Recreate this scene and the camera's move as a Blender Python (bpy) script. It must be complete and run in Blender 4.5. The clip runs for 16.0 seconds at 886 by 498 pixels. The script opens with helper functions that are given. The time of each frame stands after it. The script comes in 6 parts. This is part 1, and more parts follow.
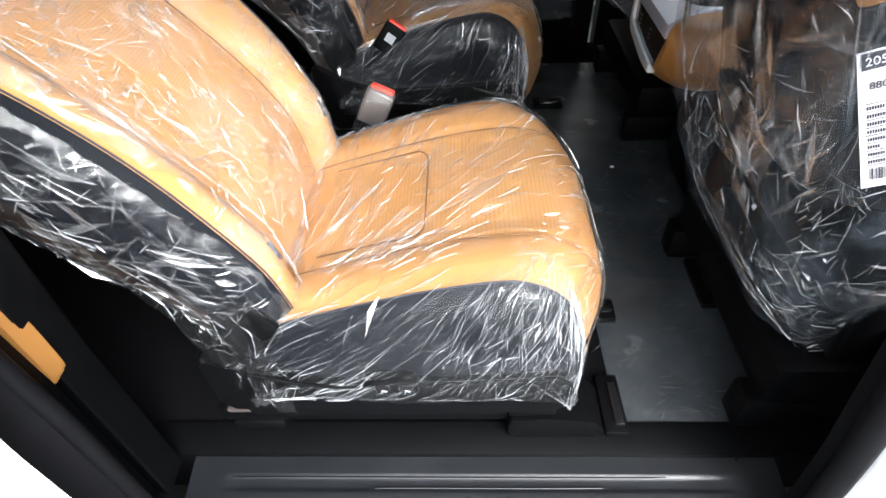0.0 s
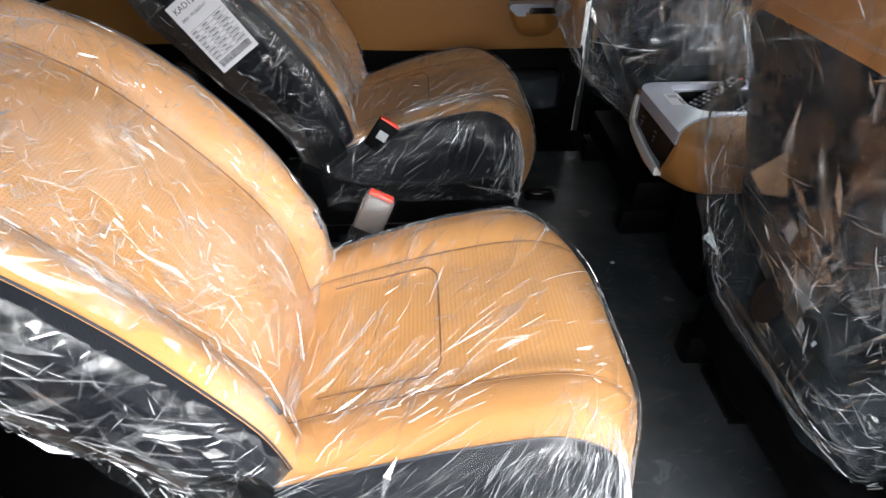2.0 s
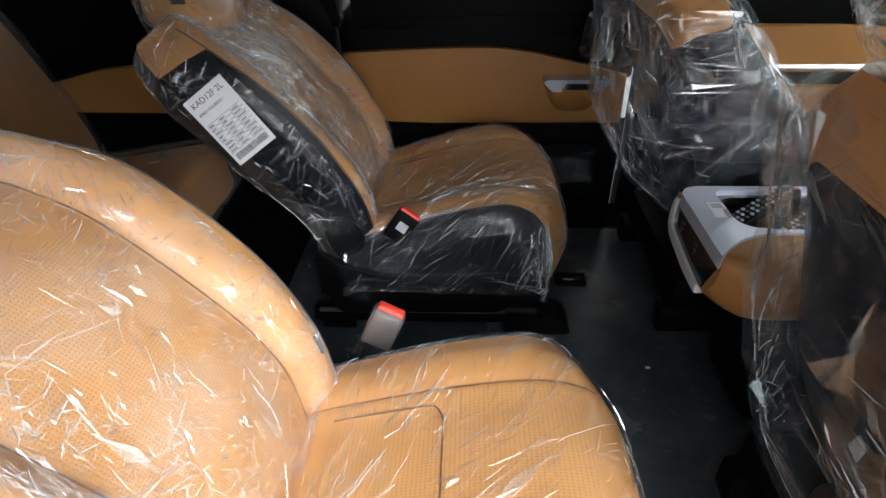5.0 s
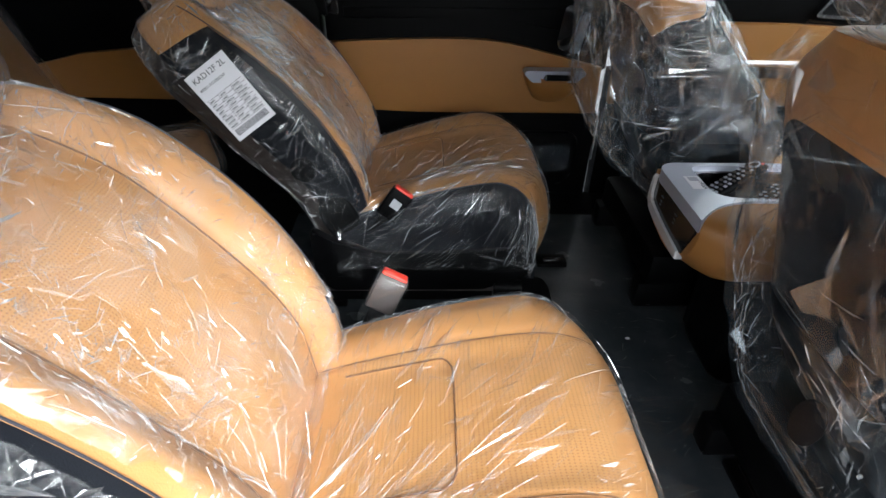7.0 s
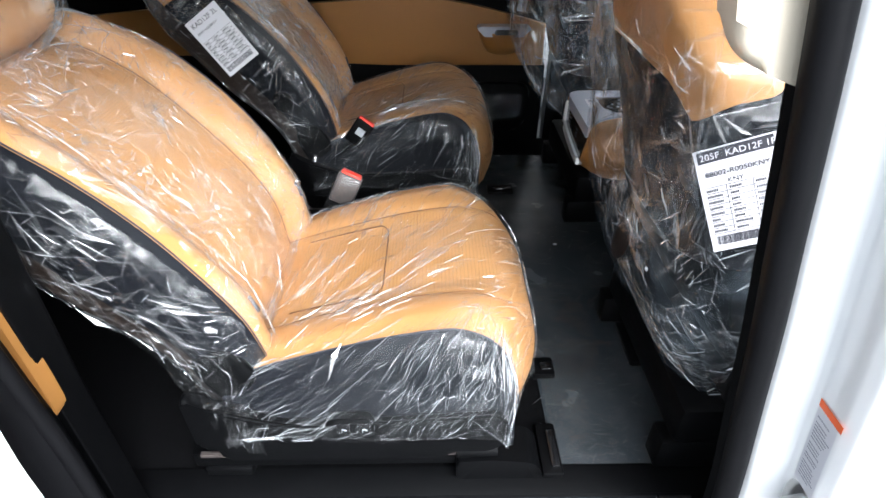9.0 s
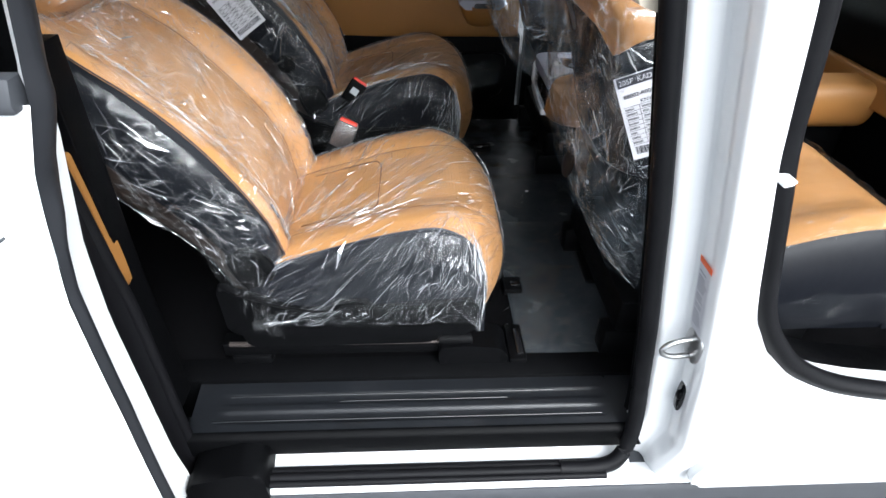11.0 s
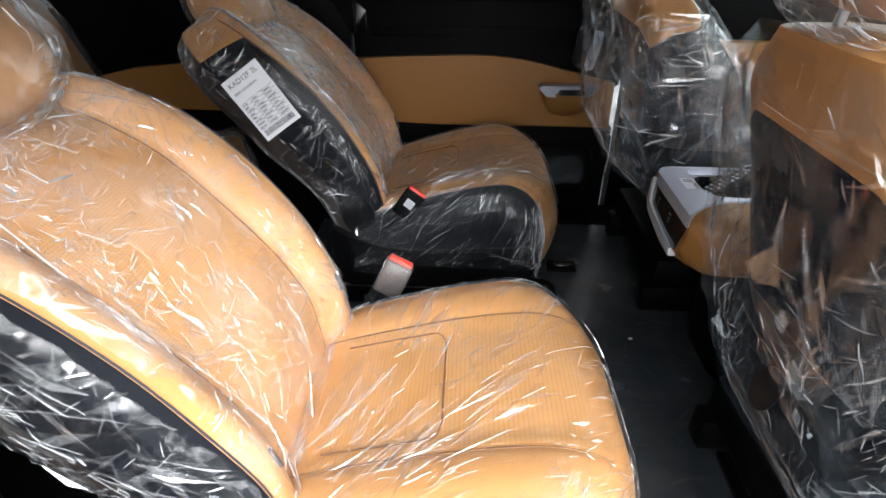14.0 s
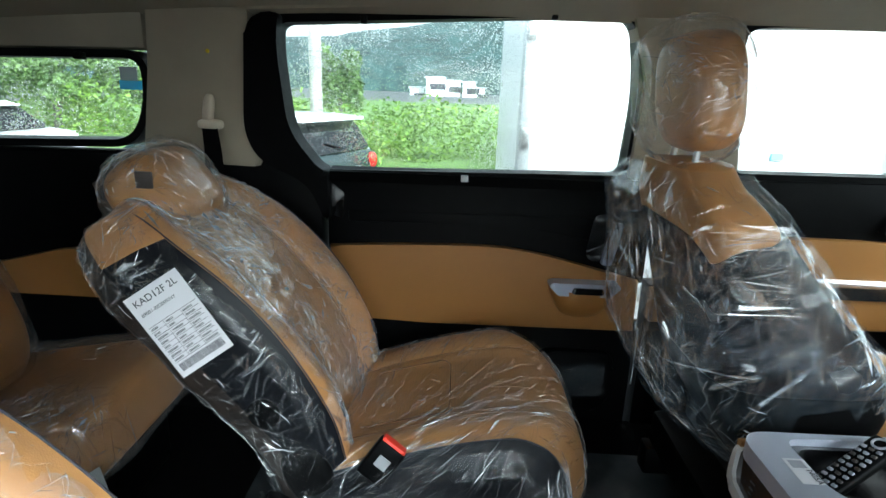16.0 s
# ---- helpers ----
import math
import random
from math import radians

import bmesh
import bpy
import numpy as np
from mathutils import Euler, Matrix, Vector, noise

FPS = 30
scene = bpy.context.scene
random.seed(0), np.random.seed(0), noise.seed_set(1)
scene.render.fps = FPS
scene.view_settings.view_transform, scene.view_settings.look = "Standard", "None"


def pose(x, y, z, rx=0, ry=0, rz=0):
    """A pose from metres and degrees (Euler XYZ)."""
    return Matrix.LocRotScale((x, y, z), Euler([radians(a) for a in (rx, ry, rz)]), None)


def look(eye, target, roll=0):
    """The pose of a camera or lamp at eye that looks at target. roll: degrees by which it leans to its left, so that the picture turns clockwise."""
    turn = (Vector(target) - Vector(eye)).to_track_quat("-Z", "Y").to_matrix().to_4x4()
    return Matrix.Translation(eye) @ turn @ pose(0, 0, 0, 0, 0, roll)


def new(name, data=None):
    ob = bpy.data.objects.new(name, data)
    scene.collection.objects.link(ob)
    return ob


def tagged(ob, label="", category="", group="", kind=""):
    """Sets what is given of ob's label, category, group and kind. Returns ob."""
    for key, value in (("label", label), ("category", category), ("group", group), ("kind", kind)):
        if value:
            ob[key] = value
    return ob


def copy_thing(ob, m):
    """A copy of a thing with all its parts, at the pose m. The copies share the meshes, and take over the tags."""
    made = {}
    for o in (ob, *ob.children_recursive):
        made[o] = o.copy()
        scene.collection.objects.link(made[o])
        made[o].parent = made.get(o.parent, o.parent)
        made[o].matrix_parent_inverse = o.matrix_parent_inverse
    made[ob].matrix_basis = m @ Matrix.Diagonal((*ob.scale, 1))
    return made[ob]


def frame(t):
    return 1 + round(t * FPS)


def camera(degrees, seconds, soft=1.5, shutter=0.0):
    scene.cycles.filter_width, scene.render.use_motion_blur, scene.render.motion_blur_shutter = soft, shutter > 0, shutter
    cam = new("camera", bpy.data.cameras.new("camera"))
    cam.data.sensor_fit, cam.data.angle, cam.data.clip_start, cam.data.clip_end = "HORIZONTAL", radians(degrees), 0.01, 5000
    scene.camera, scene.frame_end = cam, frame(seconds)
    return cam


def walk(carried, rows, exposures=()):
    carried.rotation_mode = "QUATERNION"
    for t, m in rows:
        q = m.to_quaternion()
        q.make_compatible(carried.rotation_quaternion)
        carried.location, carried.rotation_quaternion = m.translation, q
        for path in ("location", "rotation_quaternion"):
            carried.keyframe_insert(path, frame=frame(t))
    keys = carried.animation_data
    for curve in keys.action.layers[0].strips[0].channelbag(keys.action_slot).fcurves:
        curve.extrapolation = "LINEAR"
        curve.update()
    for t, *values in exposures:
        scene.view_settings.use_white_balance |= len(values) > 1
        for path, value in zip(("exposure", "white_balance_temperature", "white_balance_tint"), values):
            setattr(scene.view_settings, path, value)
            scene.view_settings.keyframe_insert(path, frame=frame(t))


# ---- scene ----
cam = camera(77.2, 16.0)
PATH = [
    (0, (0.041, -0.011, 1.463), (-0.019, 1.417, 0.064), -2.2),
    (0.5, (0.029, 0.023, 1.469), (-0.033, 1.508, 0.132), -2.1),
    (1, (0.007, 0.059, 1.472), (-0.043, 1.581, 0.176), -1.3),
    (1.5, (-0.016, 0.091, 1.477), (-0.022, 1.648, 0.221), -0.6),
    (2, (-0.036, 0.134, 1.478), (0.023, 1.712, 0.251), -0.2),
    (2.5, (-0.056, 0.171, 1.457), (0.026, 1.792, 0.288), 0.4),
    (3, (-0.044, 0.222, 1.448), (-0.026, 1.854, 0.292), 0.2),
    (3.5, (-0.009, 0.278, 1.473), (-0.026, 1.924, 0.337), 0.1),
    (4, (0.006, 0.323, 1.536), (-0.072, 1.949, 0.375), -1.1),
    (4.2, (0.03, 0.32, 1.553), (-0.088, 1.96, 0.414), -1.7),
    (6.5, (-0.048, 0.264, 1.572), (-0.012, 1.898, 0.42), 1.1),
    (7, (-0.061, 0.218, 1.534), (-0.007, 1.872, 0.411), 1.3),
    (7.5, (-0.049, 0.176, 1.524), (0.034, 1.818, 0.385), 1.1),
    (8, (-0.005, 0.09, 1.532), (0.053, 1.737, 0.399), 1.3),
    (8.5, (0.043, -0.054, 1.539), (0.081, 1.581, 0.387), 0.5),
    (9, (0.079, -0.173, 1.544), (0.122, 1.451, 0.376), 0.6),
    (9.5, (0.097, -0.303, 1.546), (0.193, 1.321, 0.382), 1.2),
    (9.7, (0.096, -0.365, 1.551), (0.236, 1.239, 0.363), 1.8),
    (11.8, (0.054, -0.483, 1.564), (0.055, 1.11, 0.355), 0.0),
    (12, (0.034, -0.465, 1.561), (0.019, 1.121, 0.342), -0.2),
    (12.5, (-0.005, -0.404, 1.537), (0.014, 1.18, 0.316), -0.3),
    (13, (-0.006, -0.26, 1.513), (-0.027, 1.342, 0.316), -1.1),
    (13.5, (0.012, -0.054, 1.514), (-0.054, 1.597, 0.387), 0.2),
    (14, (0.006, 0.099, 1.517), (-0.063, 1.803, 0.473), 0.5),
    (14.5, (-0.036, 0.269, 1.533), (-0.025, 2.068, 0.658), 0.7),
    (15, (-0.07, 0.413, 1.544), (-0.034, 2.272, 0.805), 0.9),
    (15.5, (-0.055, 0.503, 1.532), (-0.077, 2.388, 0.862), 1.9),
    (16, (-0.023, 0.561, 1.527), (-0.061, 2.48, 0.966), 2.1),
]
walk(cam, [(t, look(eye, target, roll)) for t, eye, target, roll in PATH], exposures=((0, 2.2, 6200, 8), (3, 1.87, 6300, 8), (4.2, 1.82, 6200, 7), (6.5, 1.93, 6050, 6), (9.0, 2.05, 6000, 7), (9.7, 1.9, 6000, 7), (11.8, 1.4, 6000, 7), (12.5, 1.35, 6050, 8), (13.0, 1.2, 6150, 8), (13.4, 1.75, 6150, 8), (14, 2.05, 6150, 8), (15, 2.05, 5900, 1), (16, 2.2, 5700, -4)))

# ---- world and light ----
world = bpy.data.worlds.new("overcast_sky")
scene.world = world
world.use_nodes = True
wn, wl = world.node_tree.nodes, world.node_tree.links
sky = wn.new("ShaderNodeTexSky")
sky.sky_type = 'NISHITA'
sky.sun_disc = False
sky.sun_elevation, sky.sun_rotation = radians(40), radians(150.4)
sky.dust_density = 4.0
soften = wn.new("ShaderNodeHueSaturation")
soften.inputs["Saturation"].default_value = 0.22
wl.new(sky.outputs[0], soften.inputs["Color"])
wl.new(soften.outputs[0], wn["Background"].inputs[0])
wn["Background"].inputs[1].default_value = 0.15
sun_data = bpy.data.lights.new("sun", 'SUN')
sun_data.energy, sun_data.angle, sun_data.color = 1.35, radians(50), (1.0, 0.98, 0.96)
sun = new("sun", sun_data)
sun.matrix_world = look((2.1, -3.7, 3.57), (0, 0, 0))


# ---- materials ----
def surface(name, color, rough=0.5, metal=0.0, vary=0.12, scale=18.0, bump=0.05, bscale=240.0, detail=4.0, coat=0.0, spec=0.5, dirt=None, dscale=4.0, dshare=0.5):
    """A plain surface with broad stains, fine colour change and fine relief."""
    m = bpy.data.materials.new(name)
    m.use_nodes = True
    n, l = m.node_tree.nodes, m.node_tree.links
    b = n["Principled BSDF"]
    co = n.new("ShaderNodeTexCoord")
    a = n.new("ShaderNodeTexNoise")
    a.inputs["Scale"].default_value, a.inputs["Detail"].default_value = scale, detail
    l.new(co.outputs["Object"], a.inputs["Vector"])
    r = n.new("ShaderNodeValToRGB")
    lo, hi = [c * (1 - vary) for c in color], [min(1, c * (1 + vary)) for c in color]
    r.color_ramp.elements[0].position, r.color_ramp.elements[1].position = 0.3, 0.7
    r.color_ramp.elements[0].color, r.color_ramp.elements[1].color = (*lo, 1), (*hi, 1)
    l.new(a.outputs["Fac"], r.inputs[0])
    col = r.outputs[0]
    if dirt:
        d = n.new("ShaderNodeTexNoise")
        d.inputs["Scale"].default_value, d.inputs["Detail"].default_value, d.inputs["Roughness"].default_value = dscale, 7, 0.65
        l.new(co.outputs["Object"], d.inputs["Vector"])
        dr = n.new("ShaderNodeMapRange")
        dr.inputs[1].default_value, dr.inputs[2].default_value = 0.52, 0.72
        dr.inputs[3].default_value, dr.inputs[4].default_value = 0, dshare
        l.new(d.outputs["Fac"], dr.inputs[0])
        mx = n.new("ShaderNodeMix")
        mx.data_type = 'RGBA'
        l.new(dr.outputs[0], mx.inputs[0])
        l.new(col, mx.inputs[6])
        mx.inputs[7].default_value = (*dirt, 1)
        col = mx.outputs[2]
    l.new(col, b.inputs["Base Color"])
    rr = n.new("ShaderNodeMapRange")
    rr.inputs[3].default_value, rr.inputs[4].default_value = max(0.02, rough * 0.82), min(1, rough * 1.18)
    l.new(a.outputs["Fac"], rr.inputs[0])
    l.new(rr.outputs[0], b.inputs["Roughness"])
    b.inputs["Metallic"].default_value = metal
    b.inputs["Coat Weight"].default_value = coat
    b.inputs["Coat Roughness"].default_value = 0.06
    b.inputs["Specular IOR Level"].default_value = spec
    if bump:
        f = n.new("ShaderNodeTexNoise")
        f.inputs["Scale"].default_value, f.inputs["Detail"].default_value = bscale, 3
        l.new(co.outputs["Object"], f.inputs["Vector"])
        bp = n.new("ShaderNodeBump")
        bp.inputs["Strength"].default_value, bp.inputs["Distance"].default_value = bump, 0.002
        l.new(f.outputs["Fac"], bp.inputs["Height"])
        l.new(bp.outputs[0], b.inputs["Normal"])
    return m


def leather(name, color, holes=False, rough=0.42, spec=0.4):
    """Grained leather, with rows of fine punched holes where asked."""
    m = surface(name, color, rough, vary=0.07, scale=7, bump=0, spec=spec)
    n, l = m.node_tree.nodes, m.node_tree.links
    b = n["Principled BSDF"]
    co = n.new("ShaderNodeTexCoord")
    v = n.new("ShaderNodeTexVoronoi")
    v.inputs["Scale"].default_value = 420
    l.new(co.outputs["Object"], v.inputs["Vector"])
    bp = n.new("ShaderNodeBump")
    bp.inputs["Strength"].default_value, bp.inputs["Distance"].default_value = 0.16, 0.001
    l.new(v.outputs["Distance"], bp.inputs["Height"])
    w = n.new("ShaderNodeTexNoise")
    w.inputs["Scale"].default_value, w.inputs["Detail"].default_value = 16, 3
    l.new(co.outputs["Object"], w.inputs["Vector"])
    wb = n.new("ShaderNodeBump")
    wb.inputs["Strength"].default_value, wb.inputs["Distance"].default_value = 0.18, 0.008
    l.new(w.outputs["Fac"], wb.inputs["Height"])
    l.new(wb.outputs[0], bp.inputs["Normal"])
    l.new(bp.outputs[0], b.inputs["Normal"])
    if holes:
        uv = n.new("ShaderNodeUVMap")
        h = n.new("ShaderNodeTexVoronoi")
        h.inputs["Scale"].default_value, h.inputs["Randomness"].default_value = 1.0, 0.0
        l.new(uv.outputs[0], h.inputs["Vector"])
        hr = n.new("ShaderNodeMapRange")
        hr.inputs[1].default_value, hr.inputs[2].default_value, hr.inputs[3].default_value, hr.inputs[4].default_value = 0.13, 0.22, 0.5, 1.0
        l.new(h.outputs["Distance"], hr.inputs[0])
        old = b.inputs["Base Color"].links[0].from_socket
        mx = n.new("ShaderNodeMix")
        mx.data_type, mx.blend_type = 'RGBA', 'MULTIPLY'
        mx.inputs[0].default_value = 1
        l.new(old, mx.inputs[6])
        l.new(hr.outputs[0], mx.inputs[7])
        l.new(mx.outputs[2], b.inputs["Base Color"])
    return m


def film(name, layers=2.0, haze=0.03, tilt=0.5, rough=0.07, cells=22.0, long=3.5, ways=((0, 0, 0),), patch=7.0, pale_color=(0.88, 0.91, 0.95), calm=0.15):
    """Clear plastic film: see-through, wrinkled into long narrow facets that reflect each its own way; their run changes from patch to patch."""
    m = bpy.data.materials.new(name)
    m.use_nodes = True
    n, l = m.node_tree.nodes, m.node_tree.links
    n.remove(n["Principled BSDF"])

    def node(kind, **values):
        q = n.new("ShaderNode" + kind)
        for k, v in values.items():
            q.inputs[k].default_value = v
        return q

    def ranged(socket, a, b, c=0.0, d=1.0):
        q = n.new("ShaderNodeMapRange")
        q.interpolation_type = 'SMOOTHSTEP'
        for k, v in zip((1, 2, 3, 4), (a, b, c, d)):
            q.inputs[k].default_value = v
        l.new(socket, q.inputs[0])
        return q.outputs[0]

    def maths(op, a, b):
        q = n.new("ShaderNodeMath")
        q.operation = op
        for k, v in ((0, a), (1, b)):
            if isinstance(v, (int, float)):
                q.inputs[k].default_value = v
            else:
                l.new(v, q.inputs[k])
        return q.outputs[0]

    def vector(op, a, b=None, c=None):
        q = n.new("ShaderNodeVectorMath")
        q.operation = op
        for k, v in ((0, a), (1, b), (2, c)):
            if v is None:
                continue
            if isinstance(v, tuple):
                q.inputs[k].default_value = v
            else:
                l.new(v, q.inputs[k])
        return q.outputs[0]

    def spread(scale, shift):
        at = n.new("ShaderNodeMapping")
        at.inputs["Location"].default_value = (1.7 * shift, 2.3 * shift, 0.9 * shift)
        l.new(co.outputs["Object"], at.inputs["Vector"])
        q = node("TexNoise", Scale=scale, Detail=2.0)
        l.new(at.outputs[0], q.inputs["Vector"])
        return q.outputs["Fac"]

    co = n.new("ShaderNodeTexCoord")
    warp = node("TexNoise", Scale=cells * 0.3, Detail=2.0)
    l.new(co.outputs["Object"], warp.inputs["Vector"])
    bent = vector('MULTIPLY_ADD', warp.outputs["Color"], (0.6 / cells,) * 3, co.outputs["Object"])
    lean = None
    for k, way in enumerate(ways):
        own = None
        for scale, stretch, share in ((cells, long * 0.6, 0.8), (cells * 3.4, long * 1.2, 0.7)):
            at = n.new("ShaderNodeMapping")
            at.vector_type = 'TEXTURE'
            at.inputs["Location"].default_value = (0.37 * k, 0.21 * k, 0.11 * k)
            at.inputs["Rotation"].default_value = [radians(a) for a in way]
            at.inputs["Scale"].default_value = (stretch, 1, 1)
            l.new(bent, at.inputs["Vector"])
            v = node("TexVoronoi", Scale=scale)
            l.new(at.outputs[0], v.inputs["Vector"])
            t = vector('MULTIPLY', vector('SUBTRACT', v.outputs["Color"], (0.5, 0.5, 0.5)), (tilt * share,) * 3)
            own = t if own is None else vector('ADD', own, t)
        if lean is None:
            lean = own
        else:
            mask = ranged(spread(patch, k), 0.48, 0.54)
            q = n.new("ShaderNodeMix")
            q.data_type = 'VECTOR'
            l.new(mask, q.inputs[0])
            l.new(lean, q.inputs[4])
            l.new(own, q.inputs[5])
            lean = q.outputs[1]
    # some patches lie smooth, others are crumpled
    rough_part = ranged(spread(patch * 0.7, 5), 0.40, 0.60, calm, 1.0)
    sc = n.new("ShaderNodeVectorMath")
    sc.operation = 'SCALE'
    l.new(lean, sc.inputs[0])
    l.new(rough_part, sc.inputs["Scale"])
    unit = vector('NORMALIZE', vector('ADD', sc.outputs[0], n.new("ShaderNodeNewGeometry").outputs["Normal"]))
    gl = node("BsdfGlossy", Roughness=rough)
    l.new(unit, gl.inputs["Normal"])
    tr = n.new("ShaderNodeBsdfTransparent")
    tr.inputs["Color"].default_value = (0.985, 0.985, 0.985, 1)
    pale = node("BsdfDiffuse", Color=(*pale_color, 1))
    hz = n.new("ShaderNodeMixShader")
    l.new(ranged(spread(patch * 1.3, 9), 0.32, 0.66, haze * 0.35, haze * 1.8), hz.inputs[0])
    l.new(tr.outputs[0], hz.inputs[1])
    l.new(pale.outputs[0], hz.inputs[2])
    fr = node("Fresnel", IOR=1.5)
    gloss = maths('MINIMUM', maths('MULTIPLY', fr.outputs[0], layers), 0.06 * layers + 0.04)
    mx = n.new("ShaderNodeMixShader")
    l.new(gloss, mx.inputs[0])
    l.new(hz.outputs[0], mx.inputs[1])
    l.new(gl.outputs[0], mx.inputs[2])
    l.new(mx.outputs[0], n["Material Output"].inputs["Surface"])
    return m


def glass(name, drops=False, tint=(0.93, 0.96, 0.95)):
    """A thin window pane; with rain drops on it where asked."""
    m = bpy.data.materials.new(name)
    m.use_nodes = True
    n, l = m.node_tree.nodes, m.node_tree.links
    n.remove(n["Principled BSDF"])
    gl, tr, fr, mx = n.new("ShaderNodeBsdfGlossy"), n.new("ShaderNodeBsdfTransparent"), n.new("ShaderNodeFresnel"), n.new("ShaderNodeMixShader")
    gl.inputs["Roughness"].default_value = 0.02
    tr.inputs["Color"].default_value = (*tint, 1)
    fr.inputs["IOR"].default_value = 1.45
    l.new(fr.outputs[0], mx.inputs[0])
    l.new(gl.outputs[0], mx.inputs[2])
    l.new(mx.outputs[0], n["Material Output"].inputs["Surface"])
    if not drops:
        l.new(tr.outputs[0], mx.inputs[1])
        return m
    co = n.new("ShaderNodeTexCoord")
    v = n.new("ShaderNodeTexVoronoi")
    v.inputs["Scale"].default_value = 190
    l.new(co.outputs["Object"], v.inputs["Vector"])
    big = n.new("ShaderNodeTexNoise")
    big.inputs["Scale"].default_value = 9
    l.new(co.outputs["Object"], big.inputs["Vector"])
    rng = n.new("ShaderNodeMapRange")
    rng.inputs[1].default_value, rng.inputs[2].default_value, rng.inputs[3].default_value, rng.inputs[4].default_value = 0.3, 0.7, 0.20, 0.40
    l.new(big.outputs["Fac"], rng.inputs[0])
    lt = n.new("ShaderNodeMath")
    lt.operation = 'LESS_THAN'
    l.new(v.outputs["Distance"], lt.inputs[0])
    l.new(rng.outputs[0], lt.inputs[1])
    bp = n.new("ShaderNodeBump")
    bp.invert = True
    bp.inputs["Strength"].default_value, bp.inputs["Distance"].default_value = 0.7, 0.004
    l.new(v.outputs["Distance"], bp.inputs["Height"])
    rf = n.new("ShaderNodeBsdfRefraction")
    rf.inputs["IOR"].default_value, rf.inputs["Roughness"].default_value = 1.13, 0.02
    l.new(bp.outputs[0], rf.inputs["Normal"])
    dm = n.new("ShaderNodeMixShader")
    l.new(lt.outputs[0], dm.inputs[0])
    l.new(tr.outputs[0], dm.inputs[1])
    l.new(rf.outputs[0], dm.inputs[2])
    l.new(dm.outputs[0], mx.inputs[1])
    return m


def foliage(name, dark, light):
    m = surface(name, light, 0.6, vary=0.2, scale=3, bump=0)
    n, l = m.node_tree.nodes, m.node_tree.links
    g = n.new("ShaderNodeNewGeometry")
    r = n.new("ShaderNodeValToRGB")
    r.color_ramp.elements[0].color, r.color_ramp.elements[1].color = (*dark, 1), (*light, 1)
    l.new(g.outputs["Random Per Island"], r.inputs[0])
    l.new(r.outputs[0], n["Principled BSDF"].inputs["Base Color"])
    return m


TAN = (0.44, 0.22, 0.078)
M_TAN = leather("tan_leather", TAN)
M_PERF = leather("perforated_tan_leather", (0.45, 0.23, 0.084), holes=True)
M_TANP = surface("tan_trim", (0.32, 0.145, 0.036), 0.5, vary=0.05, scale=5, bump=0.12, bscale=520)
M_BLKL = leather("black_leather", (0.006, 0.0068, 0.0095), rough=0.40, spec=0.14)
M_BACKL = leather("smooth_black_leather", (0.009, 0.009, 0.011), rough=0.26, spec=0.6)
M_BLK = surface("black_plastic", (0.0022, 0.0023, 0.0027), 0.5, vary=0.2, scale=30, bump=0.15, bscale=500, spec=0.07)
M_BLKG = surface("gloss_black_trim", (0.008, 0.008, 0.009), 0.16, vary=0.1, scale=6, bump=0)
M_STEP = surface("black_step_plastic", (0.008, 0.009, 0.011), 0.30, vary=0.15, scale=12, bump=0.2, bscale=420, spec=0.5, dirt=(0.035, 0.035, 0.04), dscale=7, dshare=0.25)
M_FLOOR = surface("black_floor_sheet", (0.036, 0.043, 0.049), 0.26, vary=0.25, scale=9, bump=0.25, bscale=160, spec=0.45, dirt=(0.065, 0.068, 0.074), dscale=9, dshare=0.4)
M_CARP = surface("black_carpet", (0.003, 0.003, 0.0035), 0.95, vary=0.3, scale=60, bump=0.6, bscale=700, spec=0.05)
M_RUB = surface("black_rubber", (0.005, 0.005, 0.006), 0.5, vary=0.15, scale=20, bump=0.1, bscale=160, spec=0.12)
M_GREYR = surface("grey_rubber", (0.035, 0.038, 0.044), 0.55, vary=0.12, scale=14, bump=0.1, bscale=160)
M_SEALD = surface("dark_rubber", (0.014, 0.015, 0.018), 0.5, vary=0.15, scale=14, bump=0.1, bscale=160, spec=0.35)
M_WHITE = surface("white_car_paint", (0.80, 0.81, 0.82), 0.22, vary=0.015, scale=3, bump=0, coat=0.7)
M_BEIGE = surface("beige_trim", (0.34, 0.30, 0.23), 0.8, vary=0.06, scale=9, bump=0.25, bscale=600)
M_CREAM = surface("cream_trim", (0.62, 0.55, 0.44), 0.6, vary=0.05, scale=8, bump=0.15, bscale=500)
M_SILV = surface("satin_silver", (0.72, 0.72, 0.74), 0.2, metal=1.0, vary=0.05, scale=12, bump=0)
M_SILP = surface("silver_painted_plastic", (0.36, 0.385, 0.47), 0.3, metal=0.2, vary=0.05, scale=12, bump=0, coat=0.4)
M_TRIM = surface("bright_trim", (0.85, 0.86, 0.88), 0.25, metal=0.45, vary=0.03, scale=12, bump=0, coat=0.5)
M_STEEL = surface("zinc_steel", (0.5, 0.5, 0.5), 0.32, metal=1.0, vary=0.12, scale=30, bump=0.1)
M_RED = surface("red_plastic", (0.75, 0.045, 0.025), 0.35, vary=0.05, bump=0)
M_ORNG = surface("orange_print", (0.85, 0.13, 0.02), 0.5, vary=0.03, bump=0)
M_PAPER = surface("white_paper", (0.62, 0.62, 0.66), 0.6, vary=0.03, scale=8, bump=0.05, bscale=60)
M_INK = surface("black_ink", (0.03, 0.03, 0.04), 0.6, vary=0.1, bump=0)
